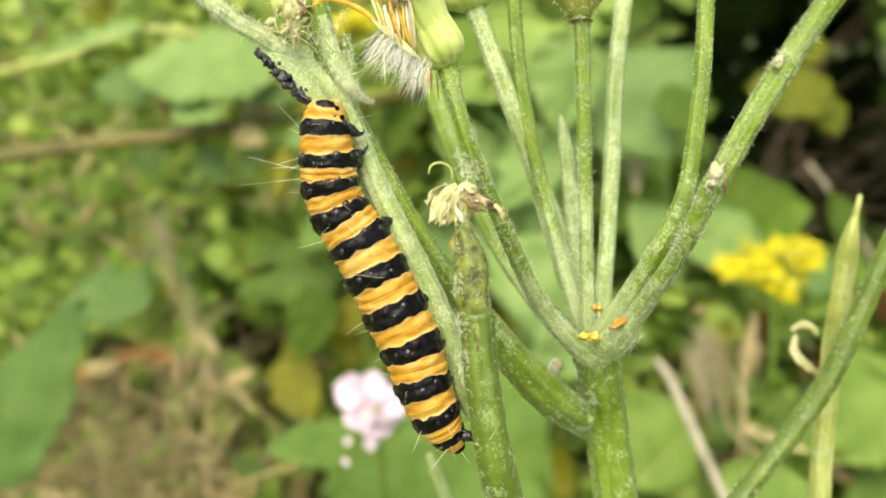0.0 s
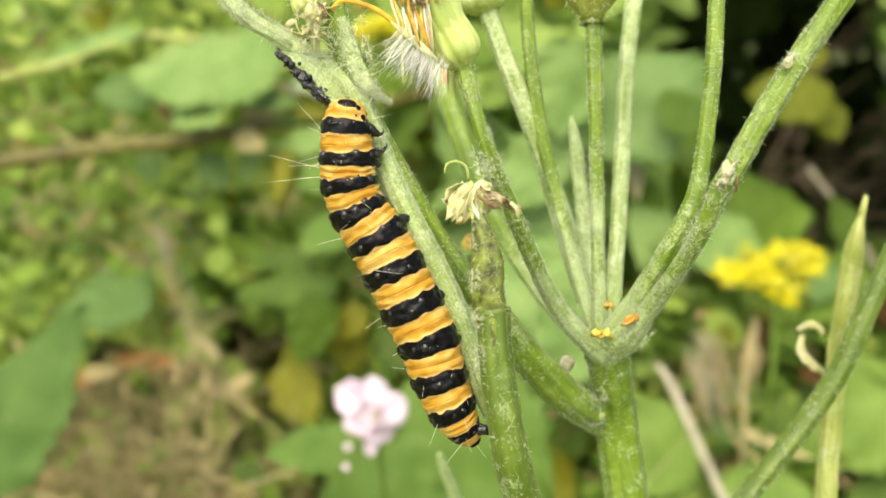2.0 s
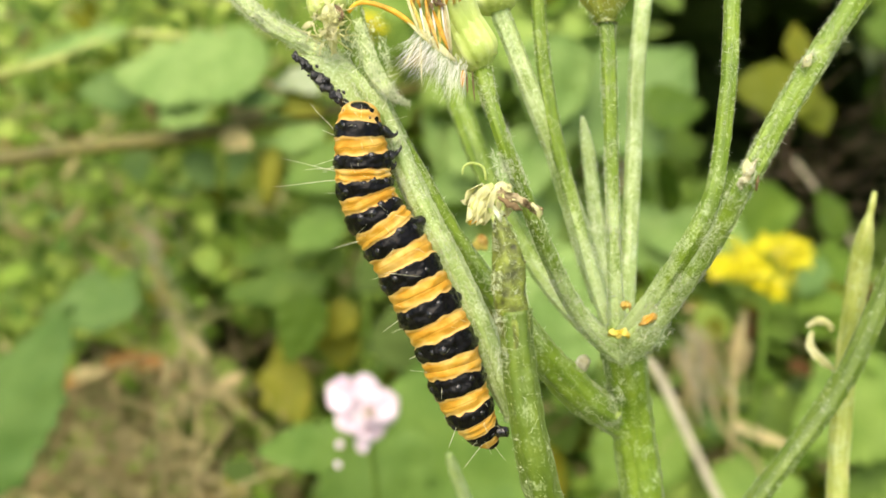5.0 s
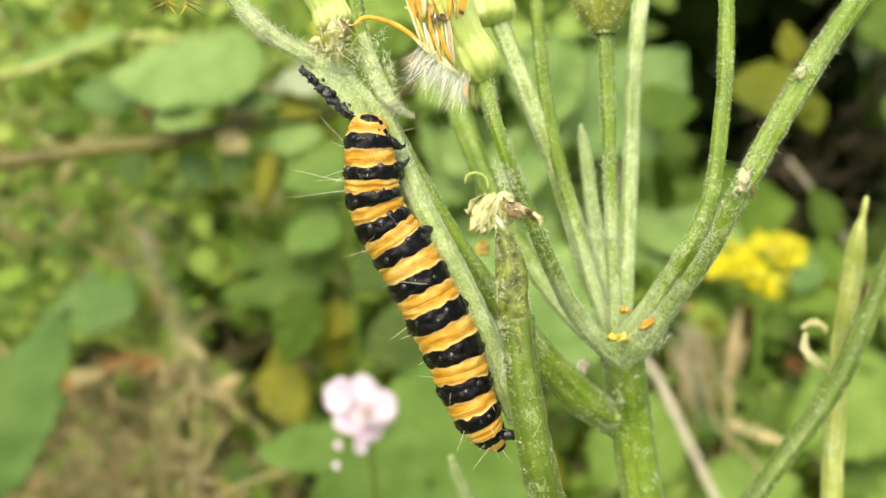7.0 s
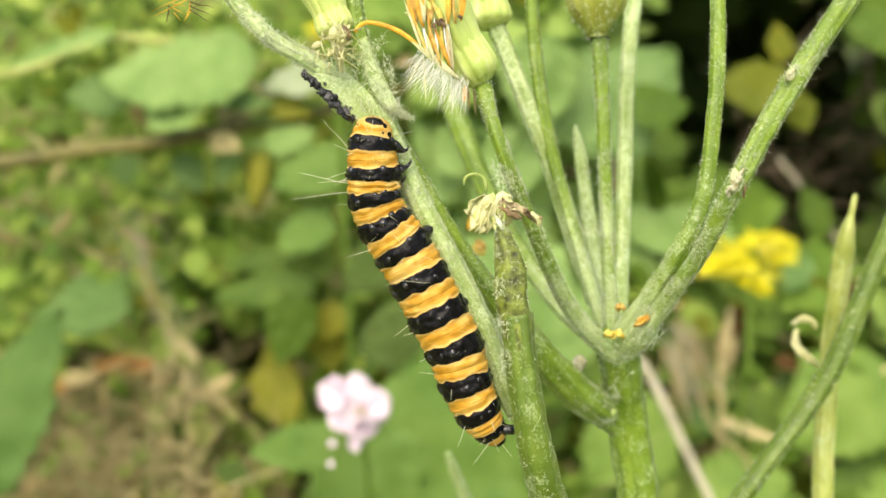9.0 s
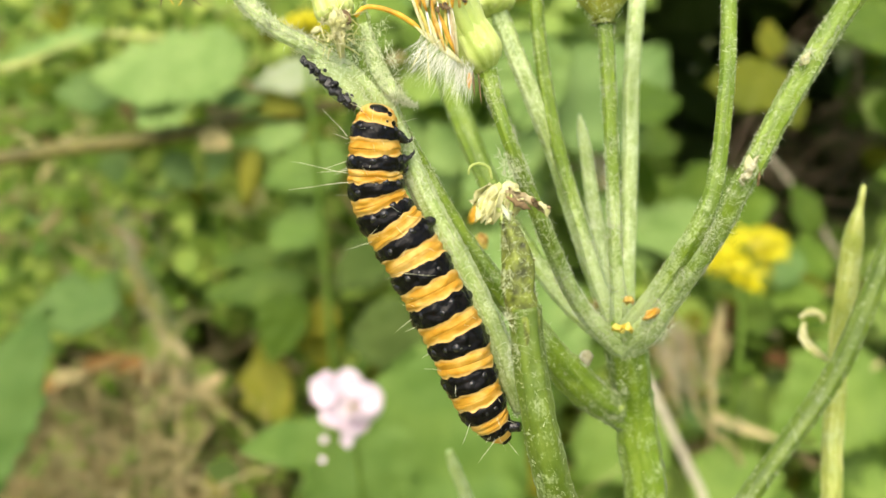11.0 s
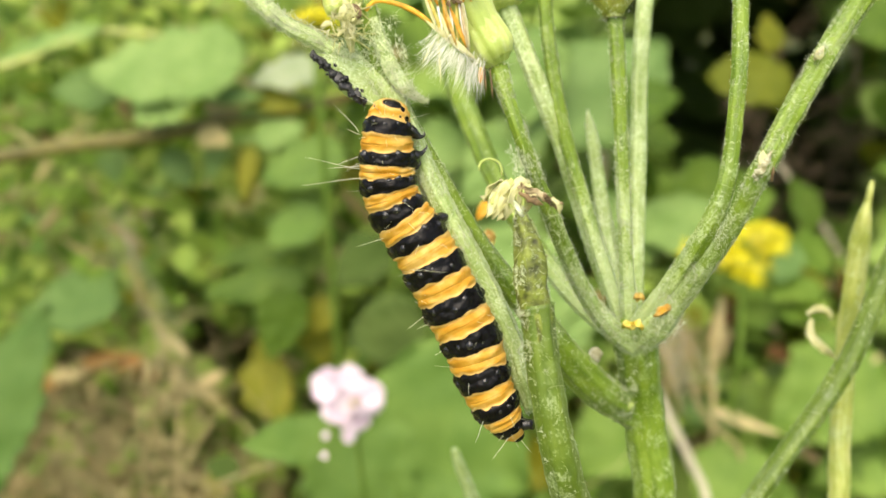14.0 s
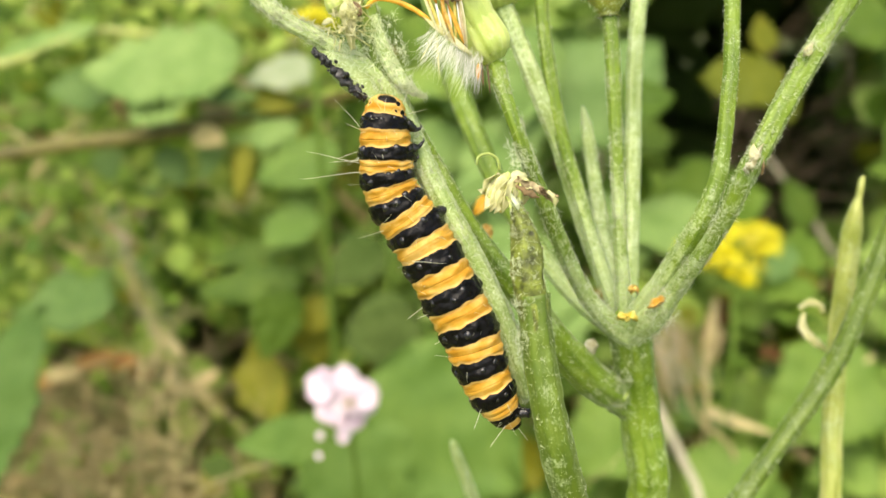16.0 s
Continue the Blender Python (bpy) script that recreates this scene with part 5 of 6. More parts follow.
def bristles():
    rng = random.Random(12)
    shapes = []
    for a, b in (((-6.69, 3.94, 63.40), (-10.30, 4.48, 62.40)), ((-6.62, 3.32, 63.40), (-10.31, 3.17, 62.60)), ((-6.53, 4.16, 63.40), (-8.53, 3.67, 62.00)), ((-6.69, 4.80, 63.60), (-8.29, 4.05, 62.60)), ((-6.66, 6.41, 63.50), (-8.03, 8.74, 63.00)), ((-6.59, 6.25, 63.50), (-7.76, 6.52, 63.00)), ((-4.92, -0.63, 63.60), (-6.77, -1.21, 62.60)), ((-3.35, -2.87, 61.60), (-0.93, -2.78, 60.90)), ((-3.26, 7.25, 63.50), (-1.64, 7.49, 63.40)), ((-3.63, 8.03, 63.50), (-2.65, 9.35, 63.40)), ((-5.54, 8.20, 63.20), (-6.58, 8.95, 63.00)), ((2.95, -14.42, 64.40), (1.73, -15.87, 64.00)), ((3.66, -14.64, 65.00), (4.43, -15.56, 65.00)), ((1.47, -12.57, 64.00), (0.27, -14.64, 63.80)), ((-2.70, -6.08, 63.90), (-3.85, -6.78, 63.20)), ((-1.57, -8.44, 64.00), (-1.89, -8.77, 63.60))):
        p, q = mm(a), mm(b)
        shapes.append(fibre(p, q, Vector([rng.uniform(-1, 1) for _ in range(3)]) * (q - p).length * 0.16, 0.000026, 7))
    for _ in range(60):
        k = rng.uniform(0.8, 11.4)
        i = int(k)
        c = np.array(AXIS[i]) * (1 - k + i) + np.array(AXIS[i + 1]) * (k - i)
        w = rng.uniform(0, 6.283)
        out = (RIGHT * math.cos(w) + UP * 0.3 * math.sin(w) - AWAY * abs(math.sin(w))).normalized()
        p = mm(c[:3]) + out * c[3] * 0.00098
        q = p + (out + Vector([rng.uniform(-0.5, 0.5) for _ in range(3)])).normalized() * rng.uniform(0.0006, 0.0016)
        shapes.append(fibre(p, q, Vector((0, 0, -0.0001)), 0.000014, 4))
    part("bristle", joined(*shapes), BRISTLE, caterpillar, "long pale bristles", "", "stuff")


bristles()

# ---- the thicket behind ----
def bramble_leaf(base, tip, width, tilt, mat, parent, name="leaf", label="", seed=0):
    """A toothed leaf between two plan points; tilt leans its face up (1) or to the front (0)."""
    face = (Vector((0, 0, 1)) * tilt - AWAY * (1.0 - 0.6 * tilt) + RIGHT * 0.25 * math.sin(seed * 2.3)).normalized()
    return part(name, blade(mm(base), mm(tip), width * 0.001, face, 18, 5, 0.12, 0.05, 0.06, 0.12, 0.9, 0.06, seed, 0.0003), mat, parent, label)


bramble = thing("bramble", Vector((mm((-60, 0, 300)).x, mm((0, -60, 420)).y, 0.0)), "bramble with light green toothed leaves on a brown cane", "shrub")
cane = [(*(-232.56, 30.29, 388.00), 3.3), (*(-173.39, 38.54, 388.00), 3.4), (*(-136.81, 43.73, 388.00), 3.0), (*(-104.73, 46.70, 388.00), 3.4), (*(-70.55, 52.91, 390.00), 2.9), (*(-36.00, 59.13, 393.00), 2.6), (*(-8.10, 69.82, 410.00), 2.0), (*(26.93, 85.66, 418.00), 1.4)]
part("cane", sweep(cane, 12, 4, 5, 0.05, 0.15, 8), TWIG, bramble, "brown-green arching cane")
foot = bramble.location
part("cane", sweep([(*(-232.56, 30.29, 388.00), 3.3), (-300, -60, 410, 3.6), ((foot - STATION).dot(RIGHT) * 1000, (foot - STATION).dot(UP) * 1000, (foot - STATION).dot(AWAY) * 1000, 3.5)], 12, 6, 5, 0.05, 0.15, 8), TWIG, bramble)
part("cane", sweep([(*(-192.26, 73.06, 400.00), 1.9), (*(-156.89, 81.58, 400.00), 1.8), (*(-129.09, 92.57, 402.00), 1.6), (*(-101.13, 91.22, 404.00), 1.3), (*(-79.97, 94.28, 406.00), 0.9)], 10, 4, 0, 0, 0.15, 8), OLIVE_PALE, bramble, "thin yellow-green shoot")
HERO = (
    ((-64.43, 61.76, 382.00), (-41.42, 55.84, 378.00), 7, 0.3, YELLOW_LEAF, 101),
    ((-83.89, 47.96, 382.00), (-70.80, 42.33, 378.00), 7, 0.3, LITTER_LEAF, 102),
    ((-62.46, 44.23, 382.00), (-40.42, 48.63, 378.00), 9, 0.3, LIGHT_LEAF, 103),
    ((-84.43, 59.09, 396.00), (-66.13, 61.04, 392.00), 8, 0.3, LITTER_LEAF, 104),
    ((-40.17, 33.83, 384.00), (-57.74, 37.15, 380.00), 9, 0.3, THICKET_LEAF, 105),
    ((-3.02, -5.40, 366.00), (20.49, 41.80, 362.00), 17, 0.4, LIGHT_LEAF, 90),
    ((27.68, -8.16, 368.00), (49.90, 35.06, 364.00), 17, 0.4, LIGHT_LEAF, 91),
    ((53.87, 24.53, 370.00), (31.93, 57.41, 366.00), 13, 0.4, BRAMBLE_LEAF, 92),
    ((16.33, 25.26, 372.00), (-3.09, 56.03, 368.00), 12, 0.5, LIGHT_LEAF, 93),
    ((-25.70, 39.43, 374.00), (-58.61, 26.31, 370.00), 15, 0.5, MID_LEAF, 94),
    ((-35.18, 15.15, 376.00), (-57.12, 2.08, 372.00), 13, 0.4, MID_LEAF, 95),
    ((-61.85, 41.52, 378.00), (-66.45, 18.92, 374.00), 5, 0.3, YELLOW_LEAF, 96),
    ((31.47, -40.24, 380.00), (51.96, -6.50, 376.00), 16, 0.4, LIGHT_LEAF, 97),
    ((53.78, -81.94, 382.00), (37.96, -46.92, 378.00), 14, 0.4, BRAMBLE_LEAF, 98),
    ((-136.18, -45.29, 392.00), (-117.03, -40.32, 390.00), 5, 0.4, RUST_LEAF, 70),
    ((-123.80, -45.65, 393.00), (-109.30, -43.36, 391.00), 5, 0.4, RUST_LEAF, 71),
    ((-89.39, -55.78, 394.00), (-78.41, -49.89, 392.00), 4, 0.4, TAN_LEAF, 72),
    ((-150.07, -50.06, 395.00), (-133.09, -47.80, 393.00), 5, 0.4, TAN_LEAF, 73),
    ((-133.51, -11.80, 396.00), (-151.45, -14.92, 394.00), 9, 0.4, TEAL_LEAF, 74),
    ((-131.64, -20.11, 397.00), (-122.61, -6.11, 395.00), 7, 0.4, TEAL_LEAF, 75),
    ((96.60, 47.23, 398.00), (113.86, 39.61, 396.00), 11, 0.4, DARK_LEAF, 76),
    ((137.33, 25.20, 399.00), (115.22, 32.55, 397.00), 9, 0.4, DARK_LEAF, 77),
    ((173.54, 3.06, 400.00), (163.43, 24.72, 398.00), 10, 0.4, DARK_LEAF, 78),
    ((-52.74, -36.15, 402.00), (-69.24, -45.17, 400.00), 8, 0.4, YELLOW_LEAF, 80),
    ((-120.28, -3.92, 403.00), (-111.68, -20.69, 401.00), 4, 0.4, YELLOW_LEAF, 81),
    ((-43.13, 61.32, 384.00), (-69.45, 54.39, 384.00), 8, 0.8, LIGHT_LEAF, 57),
    ((-48.25, 42.86, 386.00), (-72.23, 46.44, 386.00), 7, 0.9, LIGHT_LEAF, 58),
    ((-62.54, 74.75, 372.00), (-127.70, 72.41, 376.00), 29, 0.55, LIGHT_LEAF, 1),
    ((-90.41, 69.12, 373.00), (-105.32, 48.57, 370.00), 22, 0.6, LIGHT_LEAF, 2),
    ((-34.59, 72.34, 380.00), (-64.00, 67.77, 380.00), 13, 0.7, SILVER_LEAF, 3),
    ((-79.43, 62.01, 378.00), (-57.05, 61.02, 378.00), 9, 0.8, LIGHT_LEAF, 33),
    ((-126.06, 94.70, 400.00), (-174.18, 83.88, 402.00), 8, 0.7, LIGHT_LEAF, 4),
    ((-118.20, 67.14, 392.00), (-145.91, 67.53, 392.00), 13, 0.3, TEAL_LEAF, 34),
    ((-168.36, -85.83, 345.00), (-129.45, -18.24, 335.00), 24, 0.0, TEAL_LEAF, 5),
    # two dark blades in place of shaded gaps near the soil
    ((-61.87, -76.41, 330.00), (-74.55, -75.16, 330.00), 7, 0.0, HEDGE_SHADE_LEAF, 51),
    ((-32.62, -82.92, 330.00), (-43.39, -82.30, 330.00), 6, 0.0, HEDGE_SHADE_LEAF, 52),
    ((-117.48, -18.54, 385.00), (-159.48, -23.48, 385.00), 15, 0.5, TEAL_LEAF, 6),
    ((-70.60, 46.16, 420.00), (-72.05, 18.71, 420.00), 8, 0.4, YELLOW_LEAF, 7),
    ((-34.62, 12.35, 395.00), (-62.77, 11.64, 395.00), 10, 0.3, DARK_LEAF, 36),
    # the next four lie level, added to shade the gap below them
    ((-155.60, -13.32, 600.00), (-102.43, -21.50, 560.00), 40, 1.0, BRAMBLE_LEAF, 44),
    ((-90.09, -7.93, 640.00), (-127.46, -26.28, 600.00), 40, 1.0, BRAMBLE_LEAF, 45),
    ((-173.13, 4.89, 640.00), (-116.80, -14.53, 620.00), 44, 1.0, BRAMBLE_LEAF, 46),
    ((-111.50, 8.01, 680.00), (-160.86, -18.42, 650.00), 44, 1.0, BRAMBLE_LEAF, 47),
    ((-46.87, 1.99, 398.00), (-85.90, -4.44, 398.00), 8, 0.3, DARK_LEAF, 37),
    ((-42.18, -11.88, 385.00), (-85.62, -16.83, 385.00), 11, 0.3, DARK_LEAF, 38),
    ((-48.24, -16.04, 378.00), (-57.69, -45.09, 378.00), 15, 0.1, DARK_LEAF, 39),
    # dark-coloured leaf: the shade behind the caterpillar is in its colour
    ((-9.61, 1.14, 330.00), (-27.22, -14.10, 326.00), 12, 0.2, HEDGE_SHADE_LEAF, 20),
    ((-46.29, 50.79, 400.00), (-59.64, 33.14, 400.00), 10, 0.5, LIGHT_LEAF, 53),
    ((-79.57, 46.53, 400.00), (-84.60, 28.78, 400.00), 8, 0.5, LIGHT_LEAF, 54),
    ((-46.67, 28.18, 400.00), (-39.78, 13.78, 400.00), 11, 0.5, BRAMBLE_LEAF, 55),
    # a second leaf coloured dark for that shaded patch
    ((3.55, -27.92, 322.00), (-23.26, -32.97, 320.00), 18, 0.0, HEDGE_SHADE_LEAF, 23),
    ((-32.44, -21.50, 390.00), (-46.57, -35.16, 390.00), 10, 0.3, YELLOW_LEAF, 56),
    ((-66.87, -45.21, 400.00), (-54.13, -72.12, 390.00), 15, 0.4, YELLOW_LEAF, 18),
    ((-40.54, -31.44, 400.00), (-38.48, -50.51, 400.00), 12, 0.4, YELLOW_LEAF, 19),
    ((-22.77, -52.70, 262.00), (-49.67, -54.84, 260.00), 9, 0.2, MID_LEAF, 15),
    ((-100.92, 43.29, 400.00), (-91.73, 26.51, 400.00), 10, 0.5, PALE_LEAF, 42),
    ((-125.14, 43.86, 402.00), (-123.00, 29.52, 402.00), 10, 0.5, PALE_LEAF, 43),
    ((52.53, 39.35, 345.00), (94.25, 72.82, 340.00), 30, 0.3, PALE_LEAF, 8),
    ((45.91, 75.23, 330.00), (40.35, 39.77, 330.00), 20, 0.4, LIGHT_LEAF, 9),
    ((74.20, 49.15, 330.00), (96.07, 49.83, 330.00), 14, 0.5, DARK_LEAF, 10),
    ((144.29, 57.50, 350.00), (109.95, 59.20, 345.00), 15, 0.2, OLIVE_LEAF, 11),
    ((137.07, 68.12, 350.00), (135.22, 82.87, 350.00), 8, 0.3, YELLOW_LEAF, 12),
    ((140.82, 55.77, 352.00), (146.97, 41.93, 352.00), 9, 0.3, OLIVE_LEAF, 13),
    ((187.14, 77.99, 350.00), (160.65, 82.55, 350.00), 18, 0.4, DARK_LEAF, 14),
    ((-13.12, -41.81, 300.00), (33.41, -77.71, 290.00), 36, 0.15, MID_LEAF, 16),
    ((-30.69, -83.22, 290.00), (-0.85, -55.61, 296.00), 24, 0.2, MID_LEAF, 17),
    ((119.23, 7.69, 360.00), (77.89, 3.91, 350.00), 20, 0.6, LIGHT_LEAF, 24),
    ((91.86, -9.03, 356.00), (70.95, 19.04, 356.00), 18, 0.5, LIGHT_LEAF, 60),
    ((44.52, 2.40, 352.00), (31.18, 23.65, 352.00), 14, 0.5, LIGHT_LEAF, 61),
    ((19.92, 28.36, 356.00), (7.49, 47.68, 356.00), 13, 0.4, LIGHT_LEAF, 62),
    ((86.83, -57.49, 340.00), (56.03, -82.86, 330.00), 24, 0.4, BRAMBLE_LEAF, 25),
    ((176.32, -48.27, 350.00), (131.53, -73.68, 345.00), 30, 0.3, BRAMBLE_LEAF, 26),
    ((175.67, -84.04, 350.00), (147.92, -93.96, 350.00), 18, 0.2, DARK_LEAF, 27),
    ((125.67, -67.60, 370.00), (150.37, -61.43, 370.00), 16, 0.4, BRAMBLE_LEAF, 28),
    ((98.50, -92.34, 340.00), (131.54, -83.70, 335.00), 20, 0.4, BRAMBLE_LEAF, 29),
    ((23.47, -23.07, 330.00), (49.59, 2.11, 330.00), 32, 0.4, LIGHT_LEAF, 30),
    ((51.14, -42.03, 320.00), (38.31, -7.35, 320.00), 26, 0.4, LIGHT_LEAF, 31),
    ((41.28, 22.67, 340.00), (23.29, 41.24, 340.00), 28, 0.4, LIGHT_LEAF, 32),
)
for base, tip, width, tilt, mat, seed in HERO:
    bramble_leaf(base, tip, width * 1.6, tilt, mat, bramble, "leaf", {PALE_LEAF: "pale leaf", LIGHT_LEAF: "light green leaf", SILVER_LEAF: "whitish leaf underside", YELLOW_LEAF: "yellowing leaf", TEAL_LEAF: "grey-green leaf", OLIVE_LEAF: "olive-yellow leaf", LITTER_LEAF: "bleached leaf"}.get(mat, ""), seed)


# openings and beds of the thicket: direction to the right and up (per unit away), their half sizes, and what grows there
HOLLOWS = ((0.34, 0.20, 0.15, 0.125), (-0.198, -0.092, 0.036, 0.031), (0.40, 0.09, 0.12, 0.09), (-0.15, -0.255, 0.02, 0.02), (-0.362, -0.10, 0.028, 0.011), (-0.231, -0.178, 0.012, 0.015))
SHADY = ((-0.19, 0.075, 0.035, 0.03), (-0.385, 0.165, 0.04, 0.025))
RUSTY = ((-0.324, -0.124, 0.055, 0.022), (-0.40, -0.13, 0.06, 0.03), (-0.43, 0.0, 0.03, 0.03), (-0.44, 0.17, 0.03, 0.03))
LITTER = ((-0.43, 0.11, 0.09, 0.05), (-0.43, 0.03, 0.06, 0.04), (-0.30, -0.04, 0.04, 0.10), (-0.37, -0.22, 0.13, 0.08), (-0.28, -0.22, 0.09, 0.09), (0.27, -0.13, 0.05, 0.07))


def within(zones, a, b, grow=1.0):
    return any(((a - x) / (w * grow)) ** 2 + ((b - y) / (h * grow)) ** 2 < 1 for x, y, w, h in zones)


def thicket():
    """The countless leaves of the brambles behind, thinner where dark hollows show."""
    rng = random.Random(4)
    kinds = {"bramble_thicket": [], "dead_leaves": [], "yellowing_leaves": [], "pale_leaves": [], "small_leaves": [], "rusty_leaves": []}
    n = 0
    while n < 3400:
        a, b = rng.uniform(-0.62, 0.62), rng.uniform(-0.36, 0.34)
        away = rng.uniform(0.42 if a < 0 else 0.36, 0.62) if n < 1900 else rng.uniform(0.62, 1.3)
        if within(HOLLOWS, a, b, 1.12 if away < 0.62 else 1.0):
            continue
        if a < -0.04 and (away < 0.62 or rng.random() < 0.6):
            continue
        p = STATION + (RIGHT * a + UP * b + AWAY) * away
        if p.z < soil_height(p.x, p.y) + 0.004:
            continue
        n += 1
        size = rng.uniform(0.012, 0.036) * (0.8 + away * 0.7)
        way = Vector((rng.uniform(-1, 1), rng.uniform(-0.9, 0.4), rng.uniform(-0.8, 0.4))).normalized()
        face = Vector((rng.gauss(0, 0.5), rng.gauss(-0.45, 0.4), 1)).normalized()
        kind, broad = "bramble_thicket", rng.uniform(0.7, 1.2)
        pick = rng.random()
        if pick < (0.45 if within(LITTER, a, b) else 0.05):
            kind, broad = "dead_leaves", rng.uniform(0.06, 0.35)
        elif pick > (0.97 if a < -0.2 else 0.94):
            kind = "yellowing_leaves"
        elif pick > (0.80 if a < -0.12 else 0.88):
            kind = "pale_leaves"
        kinds[kind].append(blade(p, p + way * size, size * broad, face, 8, 2, 0.15, 0.05, 0.1, 0.1, 0.9, 0.12, n))
    # the herb layer under the cane: small leaves, dry strips and rusty bits, close together
    n = 0
    while n < 3000:
        a, b, away = rng.uniform(-0.60, 0.0), rng.uniform(-0.34, 0.32), rng.uniform(0.405, 0.56)
        p = STATION + (RIGHT * a + UP * b + AWAY) * away
        if within(HOLLOWS, a, b, 1.1) or p.z < soil_height(p.x, p.y) + 0.002:
            continue
        if within(SHADY, a, b) and rng.random() < 0.75 or within(LITTER[3:5], a, b) and rng.random() < 0.4:
            continue
        n += 1
        size = rng.uniform(0.006, 0.016)
        way = Vector((rng.uniform(-1, 1), rng.uniform(-0.9, 0.4), rng.uniform(-0.8, 0.5))).normalized()
        face = Vector((rng.gauss(0, 0.5), rng.gauss(-0.6, 0.4), 0.8)).normalized()
        kind, broad = "small_leaves", rng.uniform(0.5, 1.0)
        pick = rng.random()
        if pick < (0.45 if within(LITTER[3:], a, b) else 0.18 if within(LITTER, a, b) else 0.06):
            kind, broad, size = "dead_leaves", rng.uniform(0.1, 0.4), size * 1.5
            way.z = abs(way.z) + 0.4
        elif pick > (0.62 if within(RUSTY[:1], a, b) else 0.994):
            kind = "rusty_leaves"
        elif pick > 0.93 if a < -0.2 else pick > 0.96:
            kind = "yellowing_leaves"
        kinds[kind].append(blade(p, p + way.normalized() * size, size * broad, face, 7, 2, 0.15, 0.04, 0.1, 0.1, 0.9, 0.12, n))
    # smaller leaves and dry bits between the big ones on the other side
    for k in range(560):
        a, b, away = rng.uniform(0.12, 0.58), rng.uniform(-0.31, -0.03), rng.uniform(0.345, 0.44)
        p = STATION + (RIGHT * a + UP * b + AWAY) * away
        if p.z < soil_height(p.x, p.y) + 0.002:
            continue
        size = rng.uniform(0.007, 0.02)
        way = Vector((rng.uniform(-1, 1), rng.uniform(-0.9, 0.4), rng.uniform(-0.8, 0.5))).normalized()
        face = Vector((rng.gauss(0, 0.5), rng.gauss(-0.6, 0.4), 0.8)).normalized()
        pick = rng.random()
        kind = "small_leaves" if pick < 0.40 else "bramble_thicket" if pick < 0.60 else "dead_leaves" if pick < 0.80 else "yellowing_leaves" if pick < 0.94 else "rusty_leaves"
        kinds[kind].append(blade(p, p + way * size, size * (0.3 if kind == "dead_leaves" else rng.uniform(0.5, 1.0)), face, 7, 2, 0.15, 0.04, 0.1, 0.1, 0.9, 0.12, k))
    # the nearest leaves hang on the bramble one by one
    for kind, mat in (("bramble_thicket", ONE_LEAF), ("small_leaves", ONE_SMALL_LEAF)):
        kinds[kind].sort(key=lambda shape: (shape[0][0] - STATION).dot(AWAY))
        for shape in kinds[kind][:120]:
            part("leaf", shape, mat, bramble)
        kinds[kind] = kinds[kind][120:]
    for name, mat, label in (("small_leaves", SMALL_LEAF, "crowd of small green leaves under the cane"), ("rusty_leaves", RUST_LEAF, "rust-brown dead leaves in the litter"), ("bramble_thicket", THICKET_LEAF, "dense thicket of green bramble leaves"), ("dead_leaves", TAN_LEAF, "tan dead leaves caught in the thicket"), ("yellowing_leaves", YELLOW_LEAF, "scattered yellowing leaves in the thicket"), ("pale_leaves", PALE_LEAF, "pale leaf undersides in the thicket")):
        part(name, joined(*kinds[name]), mat, None, label, "leaves", "stuff")
    # leaves added above the pit in the bank to keep light off it
    shapes = []
    for k in range(90):
        a, b, away = rng.uniform(-0.30, -0.13), rng.uniform(-0.055, 0.03), rng.uniform(0.46, 0.66)
        p = STATION + (RIGHT * a + UP * b + AWAY) * away
        size = rng.uniform(0.015, 0.03)
        way = Vector((rng.uniform(-1, 1), rng.uniform(-0.9, 0.4), rng.uniform(-0.5, 0.2))).normalized()
        shapes.append(blade(p, p + way * size, size, Vector((rng.gauss(0, 0.3), -0.3, 1)), 7, 2, 0.15, 0.05, 0.1, 0.1, 0.9, 0.1, k))
    part("overhanging_leaves", joined(*shapes), BRAMBLE_LEAF, None, "green leaves added to shade a gap in the thicket", "leaves", "stuff")
    # pale litter lying on the soil
    shapes = []
    while len(shapes) < 2600:
        a, b = rng.uniform(-0.52, -0.16), rng.uniform(-0.31, -0.15)
        away = rng.uniform(0.34, 0.62)
        p = STATION + (RIGHT * a + UP * b + AWAY) * away
        low = soil_height(p.x, p.y)
        if p.z < low or p.z > low + 0.10 or math.hypot(p.x + 0.15, p.y - 0.63) < 0.08:
            continue
        p.z = low + 0.002 + rng.random() ** 2 * 0.05
        size = rng.uniform(0.008, 0.03)
        way = Vector((rng.uniform(-1, 1), rng.uniform(-1, 1), rng.uniform(0.0, 1.2))).normalized()
        shapes.append(blade(p, p + way * size, size * rng.uniform(0.1, 0.4), Vector((rng.gauss(0, 0.4), -0.5, 1)), 6, 1, 0.2, 0, 0.1, 0, 0.8, 0.2, len(shapes)))
    part("leaf_litter", joined(*shapes), LITTER_LEAF, None, "bleached dead leaves and stalks on the soil", "leaf litter", "stuff")
    # the hedge behind, with a dense unseen crown added to keep the ground under it in shade
    shapes = []
